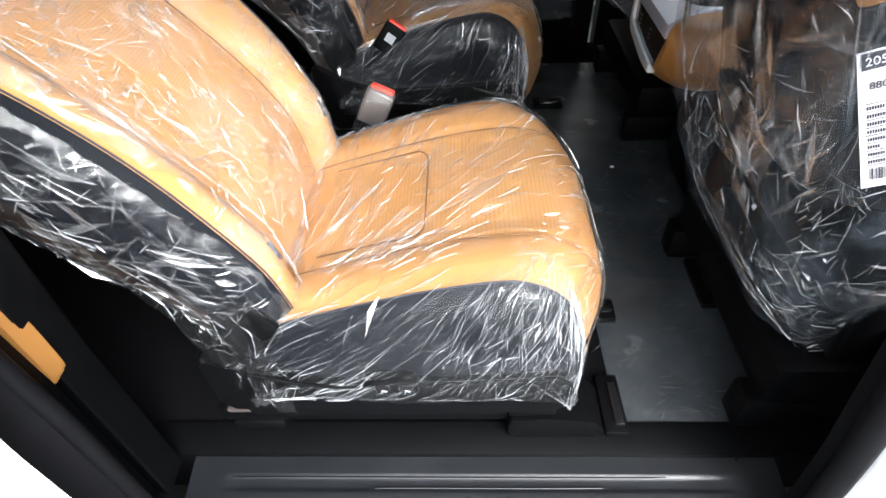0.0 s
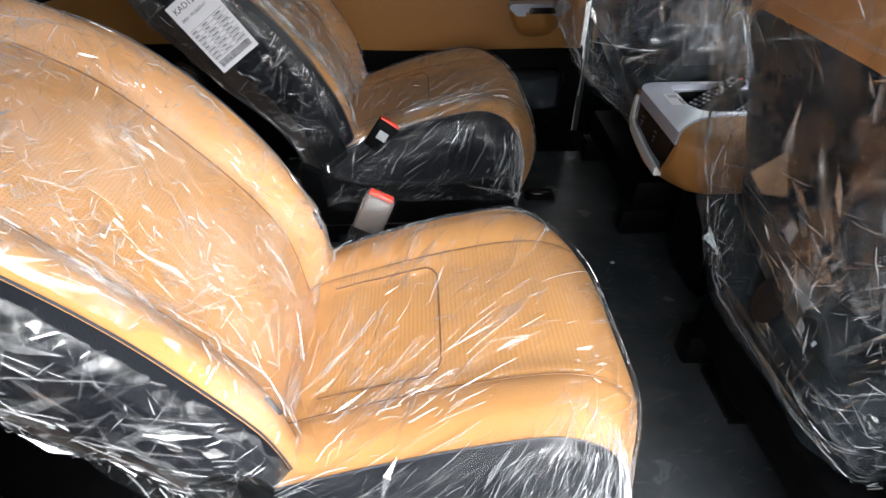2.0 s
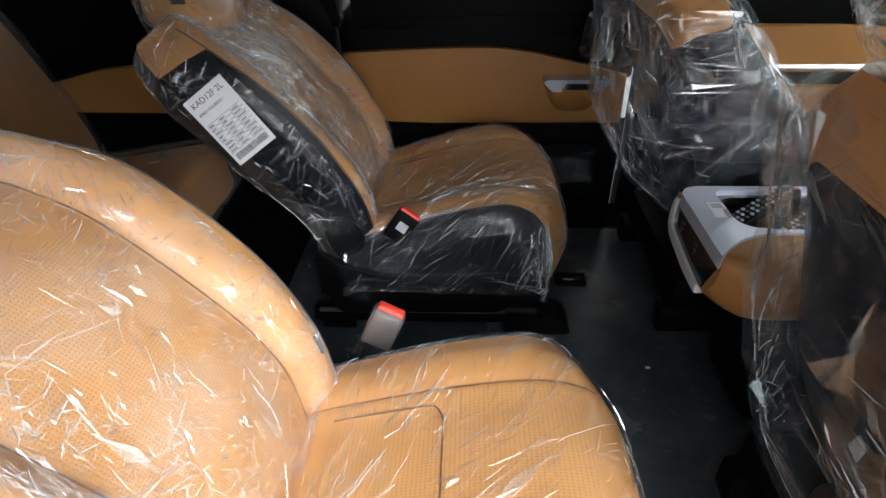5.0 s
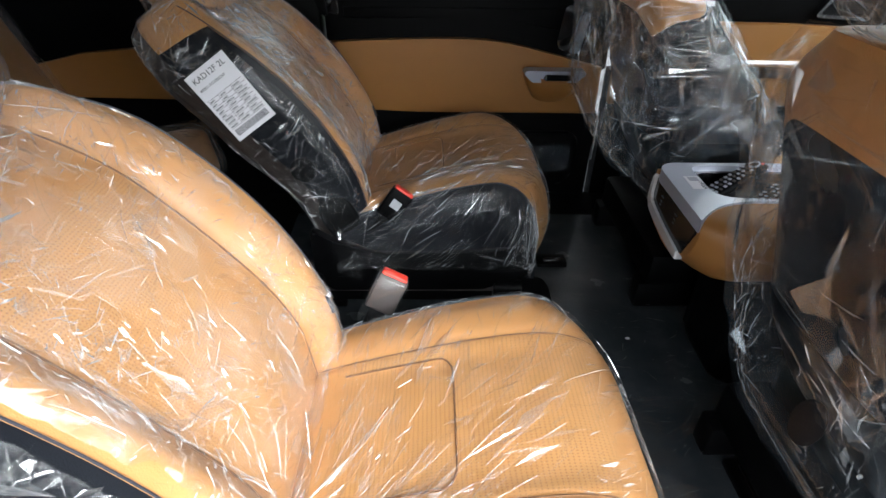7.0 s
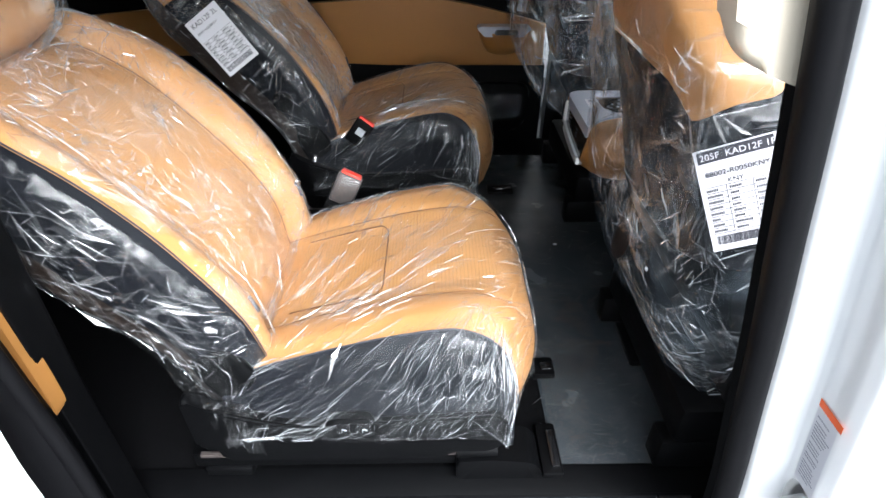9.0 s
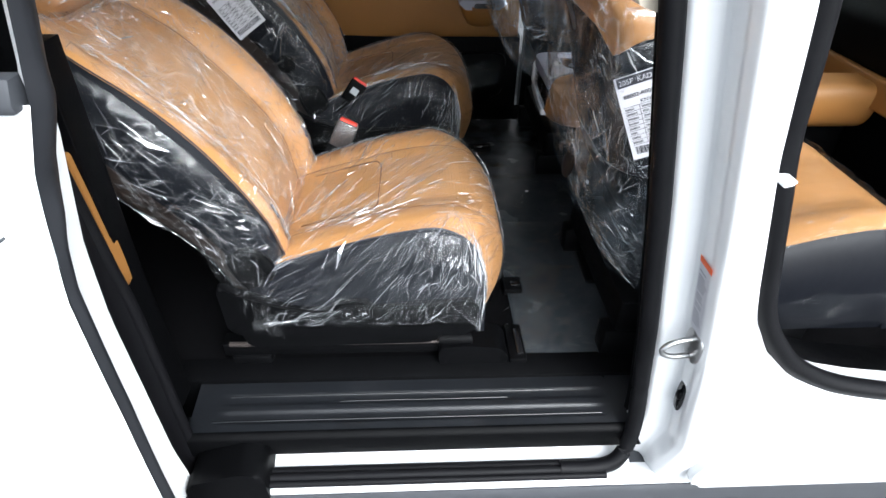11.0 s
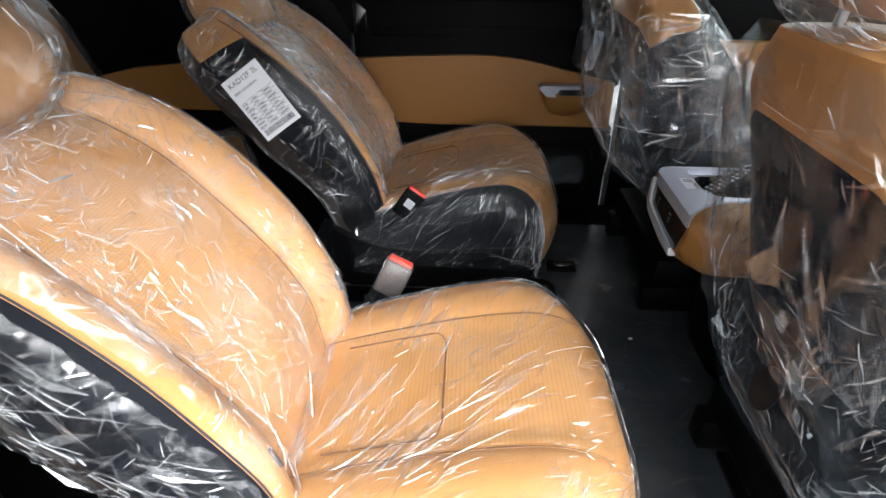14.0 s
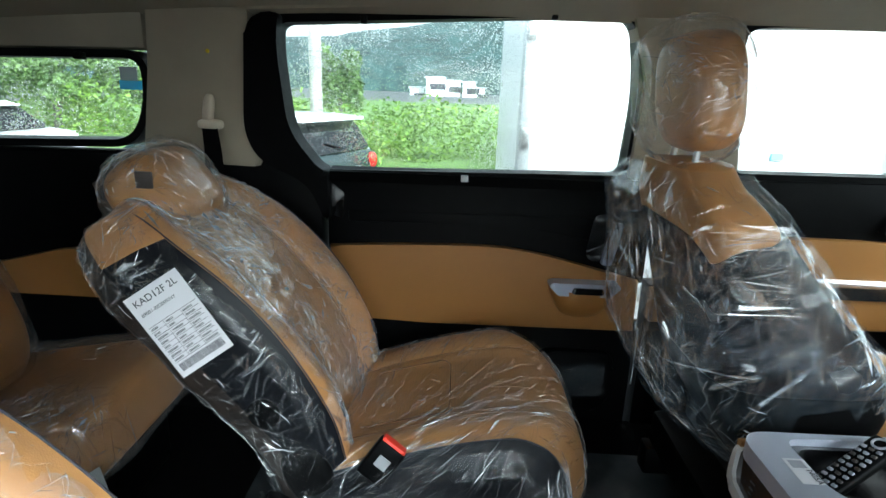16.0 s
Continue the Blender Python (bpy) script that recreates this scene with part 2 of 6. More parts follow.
M_GREYINK = surface("grey_ink", (0.30, 0.31, 0.36), 0.6, vary=0.1, bump=0)
M_SCUFF = surface("pale_scuffs", (0.11, 0.115, 0.12), 0.5, vary=0.2, bump=0)
M_BLUE = surface("blue_print", (0.05, 0.25, 0.65), 0.5, vary=0.05, bump=0)
M_CYAN = surface("cyan_sticker", (0.25, 0.6, 0.8), 0.5, vary=0.05, bump=0)


def backlit(name, color):
    """Printed film that lets light through."""
    m = bpy.data.materials.new(name)
    m.use_nodes = True
    n, l = m.node_tree.nodes, m.node_tree.links
    n.remove(n["Principled BSDF"])
    a, b, mx = n.new("ShaderNodeBsdfDiffuse"), n.new("ShaderNodeBsdfTranslucent"), n.new("ShaderNodeMixShader")
    for q in (a, b):
        q.inputs["Color"].default_value = (*color, 1)
    l.new(a.outputs[0], mx.inputs[1])
    l.new(b.outputs[0], mx.inputs[2])
    l.new(mx.outputs[0], n["Material Output"].inputs["Surface"])
    return m


M_CYANT = backlit("cyan_window_print", (0.3, 0.75, 0.95))
M_GREYT = backlit("grey_window_print", (0.6, 0.62, 0.62))
M_SEAM = surface("dark_tan_thread", (0.14, 0.06, 0.02), 0.7, vary=0.1, bump=0)
M_BUCK = surface("buckle_grey", (0.06, 0.05, 0.047), 0.45, vary=0.1, bump=0.15)
M_SHELL = surface("dark_brown_plastic", (0.022, 0.014, 0.010), 0.5, vary=0.3, scale=9, bump=0.1)
M_ASPH = surface("wet_asphalt", (0.055, 0.056, 0.058), 0.6, vary=0.35, scale=40, bump=0.5, bscale=60, dirt=(0.09, 0.09, 0.09), dscale=0.6, dshare=0.5)
M_TRUCK = surface("white_truck_panel", (0.82, 0.83, 0.83), 0.4, vary=0.02, scale=2, bump=0)
M_GREYP = surface("grey_frame", (0.42, 0.44, 0.46), 0.4, metal=0.4, vary=0.1, scale=10, bump=0.1)
M_DKCAR = surface("dark_green_car_paint", (0.012, 0.03, 0.028), 0.12, metal=0.3, vary=0.1, bump=0, coat=0.9)
M_TAIL = surface("red_lamp_lens", (0.6, 0.03, 0.02), 0.12, vary=0.1, bump=0, coat=0.8)
M_POLE = surface("grey_concrete", (0.33, 0.32, 0.30), 0.85, vary=0.12, scale=6, bump=0.3, bscale=50)
M_LEAF = foliage("hedge_leaves", (0.06, 0.12, 0.018), (0.20, 0.32, 0.045))
M_LEAFD = foliage("tree_leaves", (0.045, 0.085, 0.025), (0.15, 0.23, 0.07))
M_HILL = surface("wooded_hill", (0.024, 0.048, 0.046), 0.95, vary=0.6, scale=0.2, detail=8, bump=0)
M_GRASS = surface("rough_grass", (0.10, 0.17, 0.04), 0.9, vary=0.4, scale=5, bump=0)
M_BLDG = surface("white_building", (0.75, 0.76, 0.76), 0.7, vary=0.06, scale=0.4, bump=0)
M_FILM = film("clear_film", 1.2, 0.042, 0.42, 0.08, 26, 3.2, ((0, -54, 15), (0, 10, 60), (20, -75, -40)), 9)
M_FILMT = film("taut_clear_film", 0.5, 0.005, 0.36, 0.10, 30, 6.0, ((0, -26, 30), (0, -45, 48), (0, -5, 12)), 6, calm=0.3)
M_FILMB = film("loose_bag_film", 0.8, 0.017, 0.45, 0.08, 15, 4.0, ((0, -75, 10), (0, 20, 70), (0, -30, -50)), 7, pale_color=(0.62, 0.78, 0.95))
M_FLFILM = film("floor_film", 1.6, 0.012, 0.25, 0.16, 10, 3.0, ((0, 0, 10), (0, 0, 60)), 6)


def glint_plastic(name, shares, gloss, rough):
    """Creased film; pale colour painted in as glints, each piece with its own share."""
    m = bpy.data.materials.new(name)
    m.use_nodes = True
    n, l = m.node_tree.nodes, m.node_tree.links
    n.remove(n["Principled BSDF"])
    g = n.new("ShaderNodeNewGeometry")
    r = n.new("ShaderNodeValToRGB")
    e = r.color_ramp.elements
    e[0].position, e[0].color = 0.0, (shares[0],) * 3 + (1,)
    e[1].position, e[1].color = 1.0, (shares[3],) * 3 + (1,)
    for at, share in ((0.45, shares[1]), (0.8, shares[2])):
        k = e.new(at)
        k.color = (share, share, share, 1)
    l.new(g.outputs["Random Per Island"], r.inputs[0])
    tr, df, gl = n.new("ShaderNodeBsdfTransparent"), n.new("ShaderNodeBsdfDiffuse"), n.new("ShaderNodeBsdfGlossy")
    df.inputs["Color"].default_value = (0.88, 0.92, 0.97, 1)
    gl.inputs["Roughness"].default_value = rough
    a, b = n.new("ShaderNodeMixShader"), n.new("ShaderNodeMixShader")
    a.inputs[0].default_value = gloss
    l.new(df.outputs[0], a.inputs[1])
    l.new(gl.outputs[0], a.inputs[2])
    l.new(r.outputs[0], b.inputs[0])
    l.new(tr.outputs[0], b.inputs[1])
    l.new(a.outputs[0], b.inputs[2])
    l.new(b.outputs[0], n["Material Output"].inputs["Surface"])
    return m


# the white share paints bright glints into the crease colour
M_GLINT = glint_plastic("film_glint_white", (0.06, 0.22, 0.46, 0.80), 0.62, 0.22)
# glossy facets with a little pale colour, added for the film's soft sheen
M_SHEEN = glint_plastic("film_sheen_facets", (0.02, 0.09, 0.20, 0.34), 0.85, 0.14)
M_GLASS = glass("clear_glass")
M_RAIN = glass("rainy_glass", drops=True)
M_DGLASS = glass("dark_glass", tint=(0.10, 0.12, 0.12))


# ---- mesh helpers ----
def mesh_of(name, bm, material, smooth=True):
    me = bpy.data.meshes.new(name)
    bmesh.ops.recalc_face_normals(bm, faces=bm.faces)
    bm.to_mesh(me)
    bm.free()
    for m in material if isinstance(material, (list, tuple)) else [material]:
        me.materials.append(m)
    for p in me.polygons:
        p.use_smooth = smooth
    if smooth:
        me.set_sharp_from_angle(angle=radians(42))
    return me


def part(name, bm, material, parent=None, label="", smooth=True):
    """Links a bmesh as one mesh object under a thing or a part."""
    ob = new(name, mesh_of(name, bm, material, smooth))
    ob.parent = parent
    return tagged(ob, label) if label else ob


def thing(name, label, category, group="", kind="", at=None):
    """An empty that carries the parts of one thing."""
    ob = new(name)
    if at:
        ob.location = at
    return tagged(ob, label, category, group, kind)


def struct(name, bm, material, label="", smooth=True):
    return tagged(part(name, bm, material, None, label, smooth), kind="structure", category=name.split("_")[0])


def box(x0, x1, y0, y1, z0, z1, bevel=0.004, seg=2, bm=None):
    bm = bm or bmesh.new()
    r = bmesh.ops.create_cube(bm, size=1)
    for v in r["verts"]:
        v.co = ((x0 + x1) / 2 + v.co.x * (x1 - x0), (y0 + y1) / 2 + v.co.y * (y1 - y0), (z0 + z1) / 2 + v.co.z * (z1 - z0))
    if bevel:
        edges = list({e for v in r["verts"] for e in v.link_edges})
        bmesh.ops.bevel(bm, geom=edges, offset=bevel, segments=seg, affect='EDGES', profile=0.5)
    return bm


def moved(bm, m):
    bmesh.ops.transform(bm, matrix=m, verts=bm.verts)
    return bm


def rounded(pts, r=0.02, n=5):
    """A polygon with its corners rounded; r may be one for each corner."""
    out, k = [], len(pts)
    for i, p in enumerate(pts):
        p, a, b = Vector(p), Vector(pts[i - 1]), Vector(pts[(i + 1) % k])
        ri = r[i] if isinstance(r, (list, tuple)) else r
        da, db = (a - p), (b - p)
        ca = p + da.normalized() * min(ri, da.length * 0.48)
        cb = p + db.normalized() * min(ri, db.length * 0.48)
        for j in range(n + 1):
            t = j / n
            out.append(tuple((1 - t) ** 2 * ca + 2 * t * (1 - t) * p + t * t * cb))
    return out


def smooth_line(pts, n=6):
    """A Catmull-Rom curve through the points."""
    p = [Vector(q) for q in pts]
    p = [2 * p[0] - p[1]] + p + [2 * p[-1] - p[-2]]
    out = []
    for i in range(1, len(p) - 2):
        for j in range(n):
            t = j / n
            out.append(0.5 * (2 * p[i] + (p[i + 1] - p[i - 1]) * t + (2 * p[i - 1] - 5 * p[i] + 4 * p[i + 1] - p[i + 2]) * t * t + (3 * p[i] - p[i - 1] - 3 * p[i + 1] + p[i + 2]) * t ** 3))
    return out + [p[-2]]


def prism(pts, a, b, axis="y", bevel=0.0, seg=2, bm=None):
    """A polygon of two coordinates, drawn out from a to b along the axis."""
    bm = bm or bmesh.new()
    def put(p, c):
        return {"y": (p[0], c, p[1]), "x": (c, p[0], p[1]), "z": (p[0], p[1], c)}[axis]
    lo = [bm.verts.new(put(p, a)) for p in pts]
    hi = [bm.verts.new(put(p, b)) for p in pts]
    f = [bm.faces.new(lo), bm.faces.new(hi[::-1])]
    k = len(pts)
    for i in range(k):
        bm.faces.new((lo[i], hi[i], hi[(i + 1) % k], lo[(i + 1) % k]))
    if bevel:
        bmesh.ops.bevel(bm, geom=[e for g in f for e in g.edges], offset=bevel, segments=seg, affect='EDGES', profile=0.5)
    bmesh.ops.triangulate(bm, faces=[g for g in bm.faces if len(g.verts) > 4])
    return bm


def ring(inner, outer, a, b, axis="y", bm=None):
    """The band between two loops with as many points, drawn out from a to b."""
    bm = bm or bmesh.new()
    def put(p, c):
        return {"y": (p[0], c, p[1]), "x": (c, p[0], p[1]), "z": (p[0], p[1], c)}[axis]
    loops = [[bm.verts.new(put(p, c)) for p in pts] for pts, c in ((inner, a), (outer, a), (outer, b), (inner, b))]
    k = len(inner)
    for i in range(4):
        for j in range(k):
            bm.faces.new((loops[i][j], loops[i][(j + 1) % k], loops[(i + 1) % 4][(j + 1) % k], loops[(i + 1) % 4][j]))
    return bm


def grown(pts, d):
    """A loop grown outwards by d."""
    k = len(pts)
    area = sum(pts[i - 1][0] * pts[i][1] - pts[i][0] * pts[i - 1][1] for i in range(k))
    s = 1 if area > 0 else -1
    out = []
    for i in range(k):
        t = Vector(pts[(i + 1) % k]) - Vector(pts[i - 1])
        t.normalize()
        out.append((pts[i][0] + s * d * t.y, pts[i][1] - s * d * t.x))
    return out


def grid(f, nu, nv, close_u=False, close_v=False, uv=None, bm=None):
    """A sheet of nu x nv faces through f(u, v), u and v from 0 to 1."""
    bm = bm or bmesh.new()
    mu, mv = nu + (not close_u), nv + (not close_v)
    vs = [[bm.verts.new(f(i / nu, j / nv)) for j in range(mv)] for i in range(mu)]
    lay = bm.loops.layers.uv.new("uv") if uv else None
    for i in range(nu):
        for j in range(nv):
            i2, j2 = (i + 1) % mu, (j + 1) % mv
            fc = bm.faces.new((vs[i][j], vs[i2][j], vs[i2][j2], vs[i][j2]))
            if lay:
                for lp, (a, b) in zip(fc.loops, ((i, j), (i + 1, j), (i + 1, j + 1), (i, j + 1))):
                    lp[lay].uv = (a / nu * uv[0], b / nv * uv[1])
    return bm


def tube(pts, r, n=8, bm=None, closed=False):
    """A round bar along a line of points; r may be one for each point."""
    bm = bm or bmesh.new()
    p = [Vector(q) for q in pts]
    k = len(p)
    rings, up = [], Vector((0.13, 0.21, 0.97))
    for i in range(k):
        t = (p[(i + 1) % k] - p[i - 1]) if closed else (p[min(i + 1, k - 1)] - p[max(i - 1, 0)])
        t.normalize()
        a = t.cross(up).normalized() if abs(t.dot(up)) < 0.95 else t.cross(Vector((1, 0, 0))).normalized()
        b = t.cross(a)
        ri = r[i] if isinstance(r, (list, tuple)) else r
        rings.append([bm.verts.new(p[i] + ri * (math.cos(2 * math.pi * j / n) * a + math.sin(2 * math.pi * j / n) * b)) for j in range(n)])
    for i in range(k if closed else k - 1):
        for j in range(n):
            bm.faces.new((rings[i][j], rings[(i + 1) % k][j], rings[(i + 1) % k][(j + 1) % n], rings[i][(j + 1) % n]))
    if not closed:
        bm.faces.new(rings[0][::-1])
        bm.faces.new(rings[-1])
    return bm


def blob(c, size, e=3.0, nu=24, nv=16, turn=None, bm=None):
    """A rounded block (superellipsoid) of that size."""
    bm = bm or bmesh.new()
    def sp(a, p):
        return math.copysign(abs(a) ** p, a)
    m = turn or Matrix()
    q = 2 / e
    vs = []
    for i in range(1, nv):
        ph = -math.pi / 2 + math.pi * i / nv
        vs.append([bm.verts.new(Vector(c) + (m @ Vector((sp(math.cos(ph), q) * sp(math.cos(th), q) * size[0] / 2, sp(math.cos(ph), q) * sp(math.sin(th), q) * size[1] / 2, sp(math.sin(ph), q) * size[2] / 2))))
                   for th in (2 * math.pi * j / nu for j in range(nu))])
    for i in range(len(vs) - 1):
        for j in range(nu):
            bm.faces.new((vs[i][j], vs[i][(j + 1) % nu], vs[i + 1][(j + 1) % nu], vs[i + 1][j]))
    for k, s in ((0, -1), (-1, 1)):
        t = bm.verts.new(Vector(c) + (m @ Vector((0, 0, s * size[2] / 2))))
        for j in range(nu):
            bm.faces.new((vs[k][j], vs[k][(j + 1) % nu], t))
    return bm


def step01(a, b, x):
    t = min(1, max(0, (x - a) / (b - a)))
    return t * t * (3 - 2 * t)


def lerp_line(pts, t):
    """A point at t, 0 to 1, along a list of points that are evenly shared out."""
    x = min(max(t, 0), 1) * (len(pts) - 1)
    i = min(int(x), len(pts) - 2)
    return Vector(pts[i]).lerp(Vector(pts[i + 1]), x - i)


def resample(pts, n):
    """n + 1 points at even steps along a smooth curve through pts."""
    q = smooth_line(pts, 8)
    d = [0]
    for a, b in zip(q, q[1:]):
        d.append(d[-1] + (b - a).length)
    out, j = [], 0
    for i in range(n + 1):
        s = d[-1] * i / n
        while j < len(q) - 2 and d[j + 1] < s:
            j += 1
        t = (s - d[j]) / max(1e-9, d[j + 1] - d[j])
        out.append(q[j].lerp(q[j + 1], min(max(t, 0), 1)))
    return out


def ridge(p, k=1.0):
    """Sharp-crested noise, 0 to 1."""
    return 1 - abs(noise.noise(Vector(p) * k))


def sheet_of_writing(parent, w, h, rows, heads=(), seed=3):
    """Printed lines, rules and a bar code on a label of that size, in its own plane (x across, z up, facing -y)."""
    rnd = random.Random(seed)
    bm = bmesh.new()
    def bar(x0, x1, z0, z1):
        vs = [bm.verts.new(p) for p in ((x0, -0.0008, z0), (x1, -0.0008, z0), (x1, -0.0008, z1), (x0, -0.0008, z1))]
        bm.faces.new(vs)
    top = h * 0.62
    for i in range(rows + 1):
        z = top - i * top * 0.72 / rows
        bar(0.05 * w, 0.95 * w, z, z + 0.0008)
        if i < rows:
            for a, b in ((0.07, 0.27), (0.36, 0.58), (0.68, 0.93)):
                e = a + (b - a) * rnd.uniform(0.45, 1.0)
                z1 = z - top * 0.72 / rows * 0.72
                x = a * w
                while x < e * w:
                    bar(x, x + w * 0.014, z1, z - top * 0.72 / rows * 0.28)
                    x += w * 0.022
    for a in (0.32, 0.65):
        bar(a * w, a * w + 0.0008, top * 0.28, top)
    x = 0.08 * w
    while x < 0.92 * w:
        t = rnd.choice((0.004, 0.008, 0.012)) * w
        bar(x, x + t, 0.06 * h, 0.15 * h)
        x += t + rnd.choice((0.004, 0.007)) * w
    part("print", bm, M_INK, parent, "printed lines, rules and bar code", smooth=False)


def words(text, size, m, material, parent, align='LEFT'):
    cu = bpy.data.curves.new("lettering", 'FONT')
    cu.body, cu.size, cu.align_x, cu.extrude = text, size, align, 0.0002
    ob = new("lettering", cu)
    ob.data.materials.append(material)
    ob.parent, ob.matrix_basis = parent, m
    return ob


# ---- the car's shell ----
FLOOR = 0.45
floor = struct("floor", box(-2.2, 1.9, 0.50, 2.24, 0.36, FLOOR, 0.0), M_CARP, "black carpeted cabin floor of a minivan")
mat = tagged(part("floor_mat", box(0.347, 0.78, 0.524, 1.16, FLOOR, FLOOR + 0.004, 0.0015, 1), M_FLOOR, None), "black rubber floor mat under scuffed clear film", "mat")


def floor_sheet(u, v):
    x, y = -0.55 + 1.45 * u, 1.02 + 1.02 * v
    z = FLOOR + 0.006 + 0.004 * noise.noise(Vector((x * 5, y * 5, 3))) + 0.003 * ridge((x * 3 + y * 6, y * 9, 1))
    return (x, y, z)


part_of_mat = tagged(part("floor_covering", grid(floor_sheet, 60, 44), M_FLOOR, None), "black plastic floor sheet between the seats, lightly scuffed", "mat")


def film_on_mat(u, v):
    x, y = 0.352 + 0.42 * u, 0.53 + 0.62 * v
    return (x, y, FLOOR + 0.008 + 0.004 * abs(noise.noise(Vector((x * 9, y * 6, 8)))) + 0.002 * ridge((x * 12, y * 30, 2)))


tagged(part("floor_film", grid(film_on_mat, 50, 60), M_FLFILM, None), "clear scuffed protective film on the floor", "plastic film")


def scratches():
    """Pale scuffs on the floor film."""
    rnd, bm = random.Random(5), bmesh.new()
    for _ in range(300):
        x, y = rnd.uniform(0.32, 0.74), 0.54 + 1.1 * rnd.random() ** 1.4
        a, s = rnd.gauss(0.1, 0.5), rnd.uniform(0.004, 0.035) * rnd.random() + 0.003
        w = rnd.uniform(0.0002, 0.0006)
        d, n = Vector((math.cos(a), math.sin(a), 0)), Vector((-math.sin(a), math.cos(a), 0))
        c = Vector((x, y, FLOOR + 0.0135))
        bend = n * rnd.uniform(-0.1, 0.1) * s
        vs = [bm.verts.new(q) for q in (c - d * s - n * w, c + bend - n * w, c + d * s, c + bend + n * w)]
        bm.faces.new(vs)
    return bm


tagged(part("scuff_marks", scratches(), M_SCUFF, None, smooth=False), "pale scuff marks on the floor film", "scuffs", kind="stuff")
tagged(part("paper_scrap", blob((0.497, 1.35, FLOOR + 0.017), (0.014, 0.008, 0.006), 2.2, 10, 6), M_PAPER, None), "small white scrap lying on the floor covering", "litter")

# sill and step of the open sliding door
struct("sill_trim", prism([(0.47, 0.30), (0.47, 0.445), (0.505, 0.458), (0.53, 0.458), (0.56, 0.40), (0.56, 0.30)], -0.75, 0.74, "x", 0.006), M_BLK, "black plastic sill trim along the floor edge")


def step_top(u, v):
    x = -0.475 + 1.105 * u
    y = 0.333 + 0.145 * v
    z = 0.412 + 0.022 * v
    inside = min(1, max(0, min(x + 0.41, 0.55 - x) / 0.03))
    for c, w, h in ((0.30, 0.05, -0.005), (0.62, 0.045, -0.004)):
        z += inside * h * max(0, 1 - ((v - c) / w / 2.2) ** 4)
    return (x, y, z)


def step_mesh():
    bm = grid(step_top, 90, 40)
    return bm


step = thing("door_step", "black ribbed plastic step plate in the sliding door sill", "step plate", kind="structure")
part("step_plate", step_mesh(), M_STEP, step)
part("step_edge", prism(rounded([(0.322, 0.34), (0.322, 0.405), (0.338, 0.416), (0.36, 0.40), (0.36, 0.34)], 0.008), -0.475, 0.63, "x"), M_BLK, step, "black rounded front edge of the step")
for yy, zz, x0, x1 in ((0.365, 0.4195, -0.40, 0.53), (0.414, 0.4255, -0.12, 0.30), (0.432, 0.428, -0.38, 0.42)):
    part("rib", tube(smooth_line([(x0, yy, zz - 0.002), (x0 + 0.05, yy, zz), (x1 - 0.12, yy, zz), (x1, yy + 0.002, zz - 0.002)], 8), 0.0018, 6), M_STEP, step)

# white lower body: sill ledge, rocker and seals
def body_line(z):
    """The front edge of the sliding door's opening, at a height."""
    return float(np.interp(z, [0.30, 0.36, 0.45, 0.70, 1.05, 1.43, 1.75], [0.52, 0.585, 0.605, 0.575, 0.515, 0.44, 0.36]))


rocker = thing("rocker_panel", "white painted rocker below the door opening with black cladding", "car body", kind="structure")
part("ledge", prism([(0.345, 0.28), (0.345, 0.332), (0.30, 0.316), (0.285, 0.31), (0.285, 0.28)], -0.30, 0.60, "x", 0.003), M_WHITE, rocker, "white painted ledge")
part("outer_sill", prism([(0.262, 0.318), (0.252, 0.318), (0.245, 0.312), (0.242, 0.302), (0.30, 0.302)], -0.42, 2.6, "x", 0.003), M_WHITE, rocker, "white painted outer sill")
part("cladding", prism([(0.25, 0.06), (0.232, 0.10), (0.228, 0.285), (0.238, 0.301), (0.34, 0.301), (0.34, 0.06)], -2.4, 2.6, "x", 0.005), M_GREYR, rocker, "dark grey plastic rocker cladding")
for k, (yy, zz, rr) in enumerate(((0.290, 0.320, 0.012), (0.273, 0.324, 0.012), (0.258, 0.320, 0.009))):
    part("sill_seal", tube([(-0.31, yy, zz), (0.1, yy, zz), (0.53, yy, zz)], rr, 10), M_RUB, rocker, "black rubber seal")


def front_line(z):
    """The rear edge of the front door's opening, at a height."""
    return float(np.interp(z, [0.30, 0.585, 0.605, 0.640, 0.700, 0.778, 0.863, 0.961, 1.094, 1.2, 1.4, 1.75], [2.6, 1.7, 1.2, 0.955, 0.825, 0.747, 0.697, 0.667, 0.632, 0.605, 0.575, 0.505]))


def b_pillar(u, v):
    """White pillar between the doors; u round its section, v up."""
    z = 0.30 + 1.45 * v
    x = body_line(max(z, 0.37))
    low = max(0.0, 1 - (z - 0.30) / 0.25) ** 2
    front = max(front_line(z), x + 0.08)
    w = front - x
    pts = [(x - 0.004, 0.36), (x, 0.335), (x + 0.012, 0.312), (x + 0.05, 0.299), (x + 0.057, 0.288), (x + 0.058, 0.246), (x + 0.066, 0.226), (x + 0.09, 0.214), (x + 0.09 + (w - 0.09) * 0.35, 0.207), (x + 0.09 + (w - 0.09) * 0.7, 0.206), (front - 0.012, 0.212), (front - 0.002, 0.228), (front, 0.26), (front + 0.005, 0.31)]
    p = lerp_line(pts, u)
    return (p[0], p[1] + 0.032 * low, z)


pillar = thing("b_pillar", "white painted pillar between the door openings with black seals", "car body", kind="structure")
part("pillar_skin", grid(b_pillar, 60, 70), M_WHITE, pillar)


def seal_front(u, v):
    z = 0.335 + 1.4 * v
    x = body_line(z) - 0.012
    a = 2 * math.pi * u
    return (x + 0.017 * math.cos(a), 0.327 + 0.017 * math.sin(a), z)


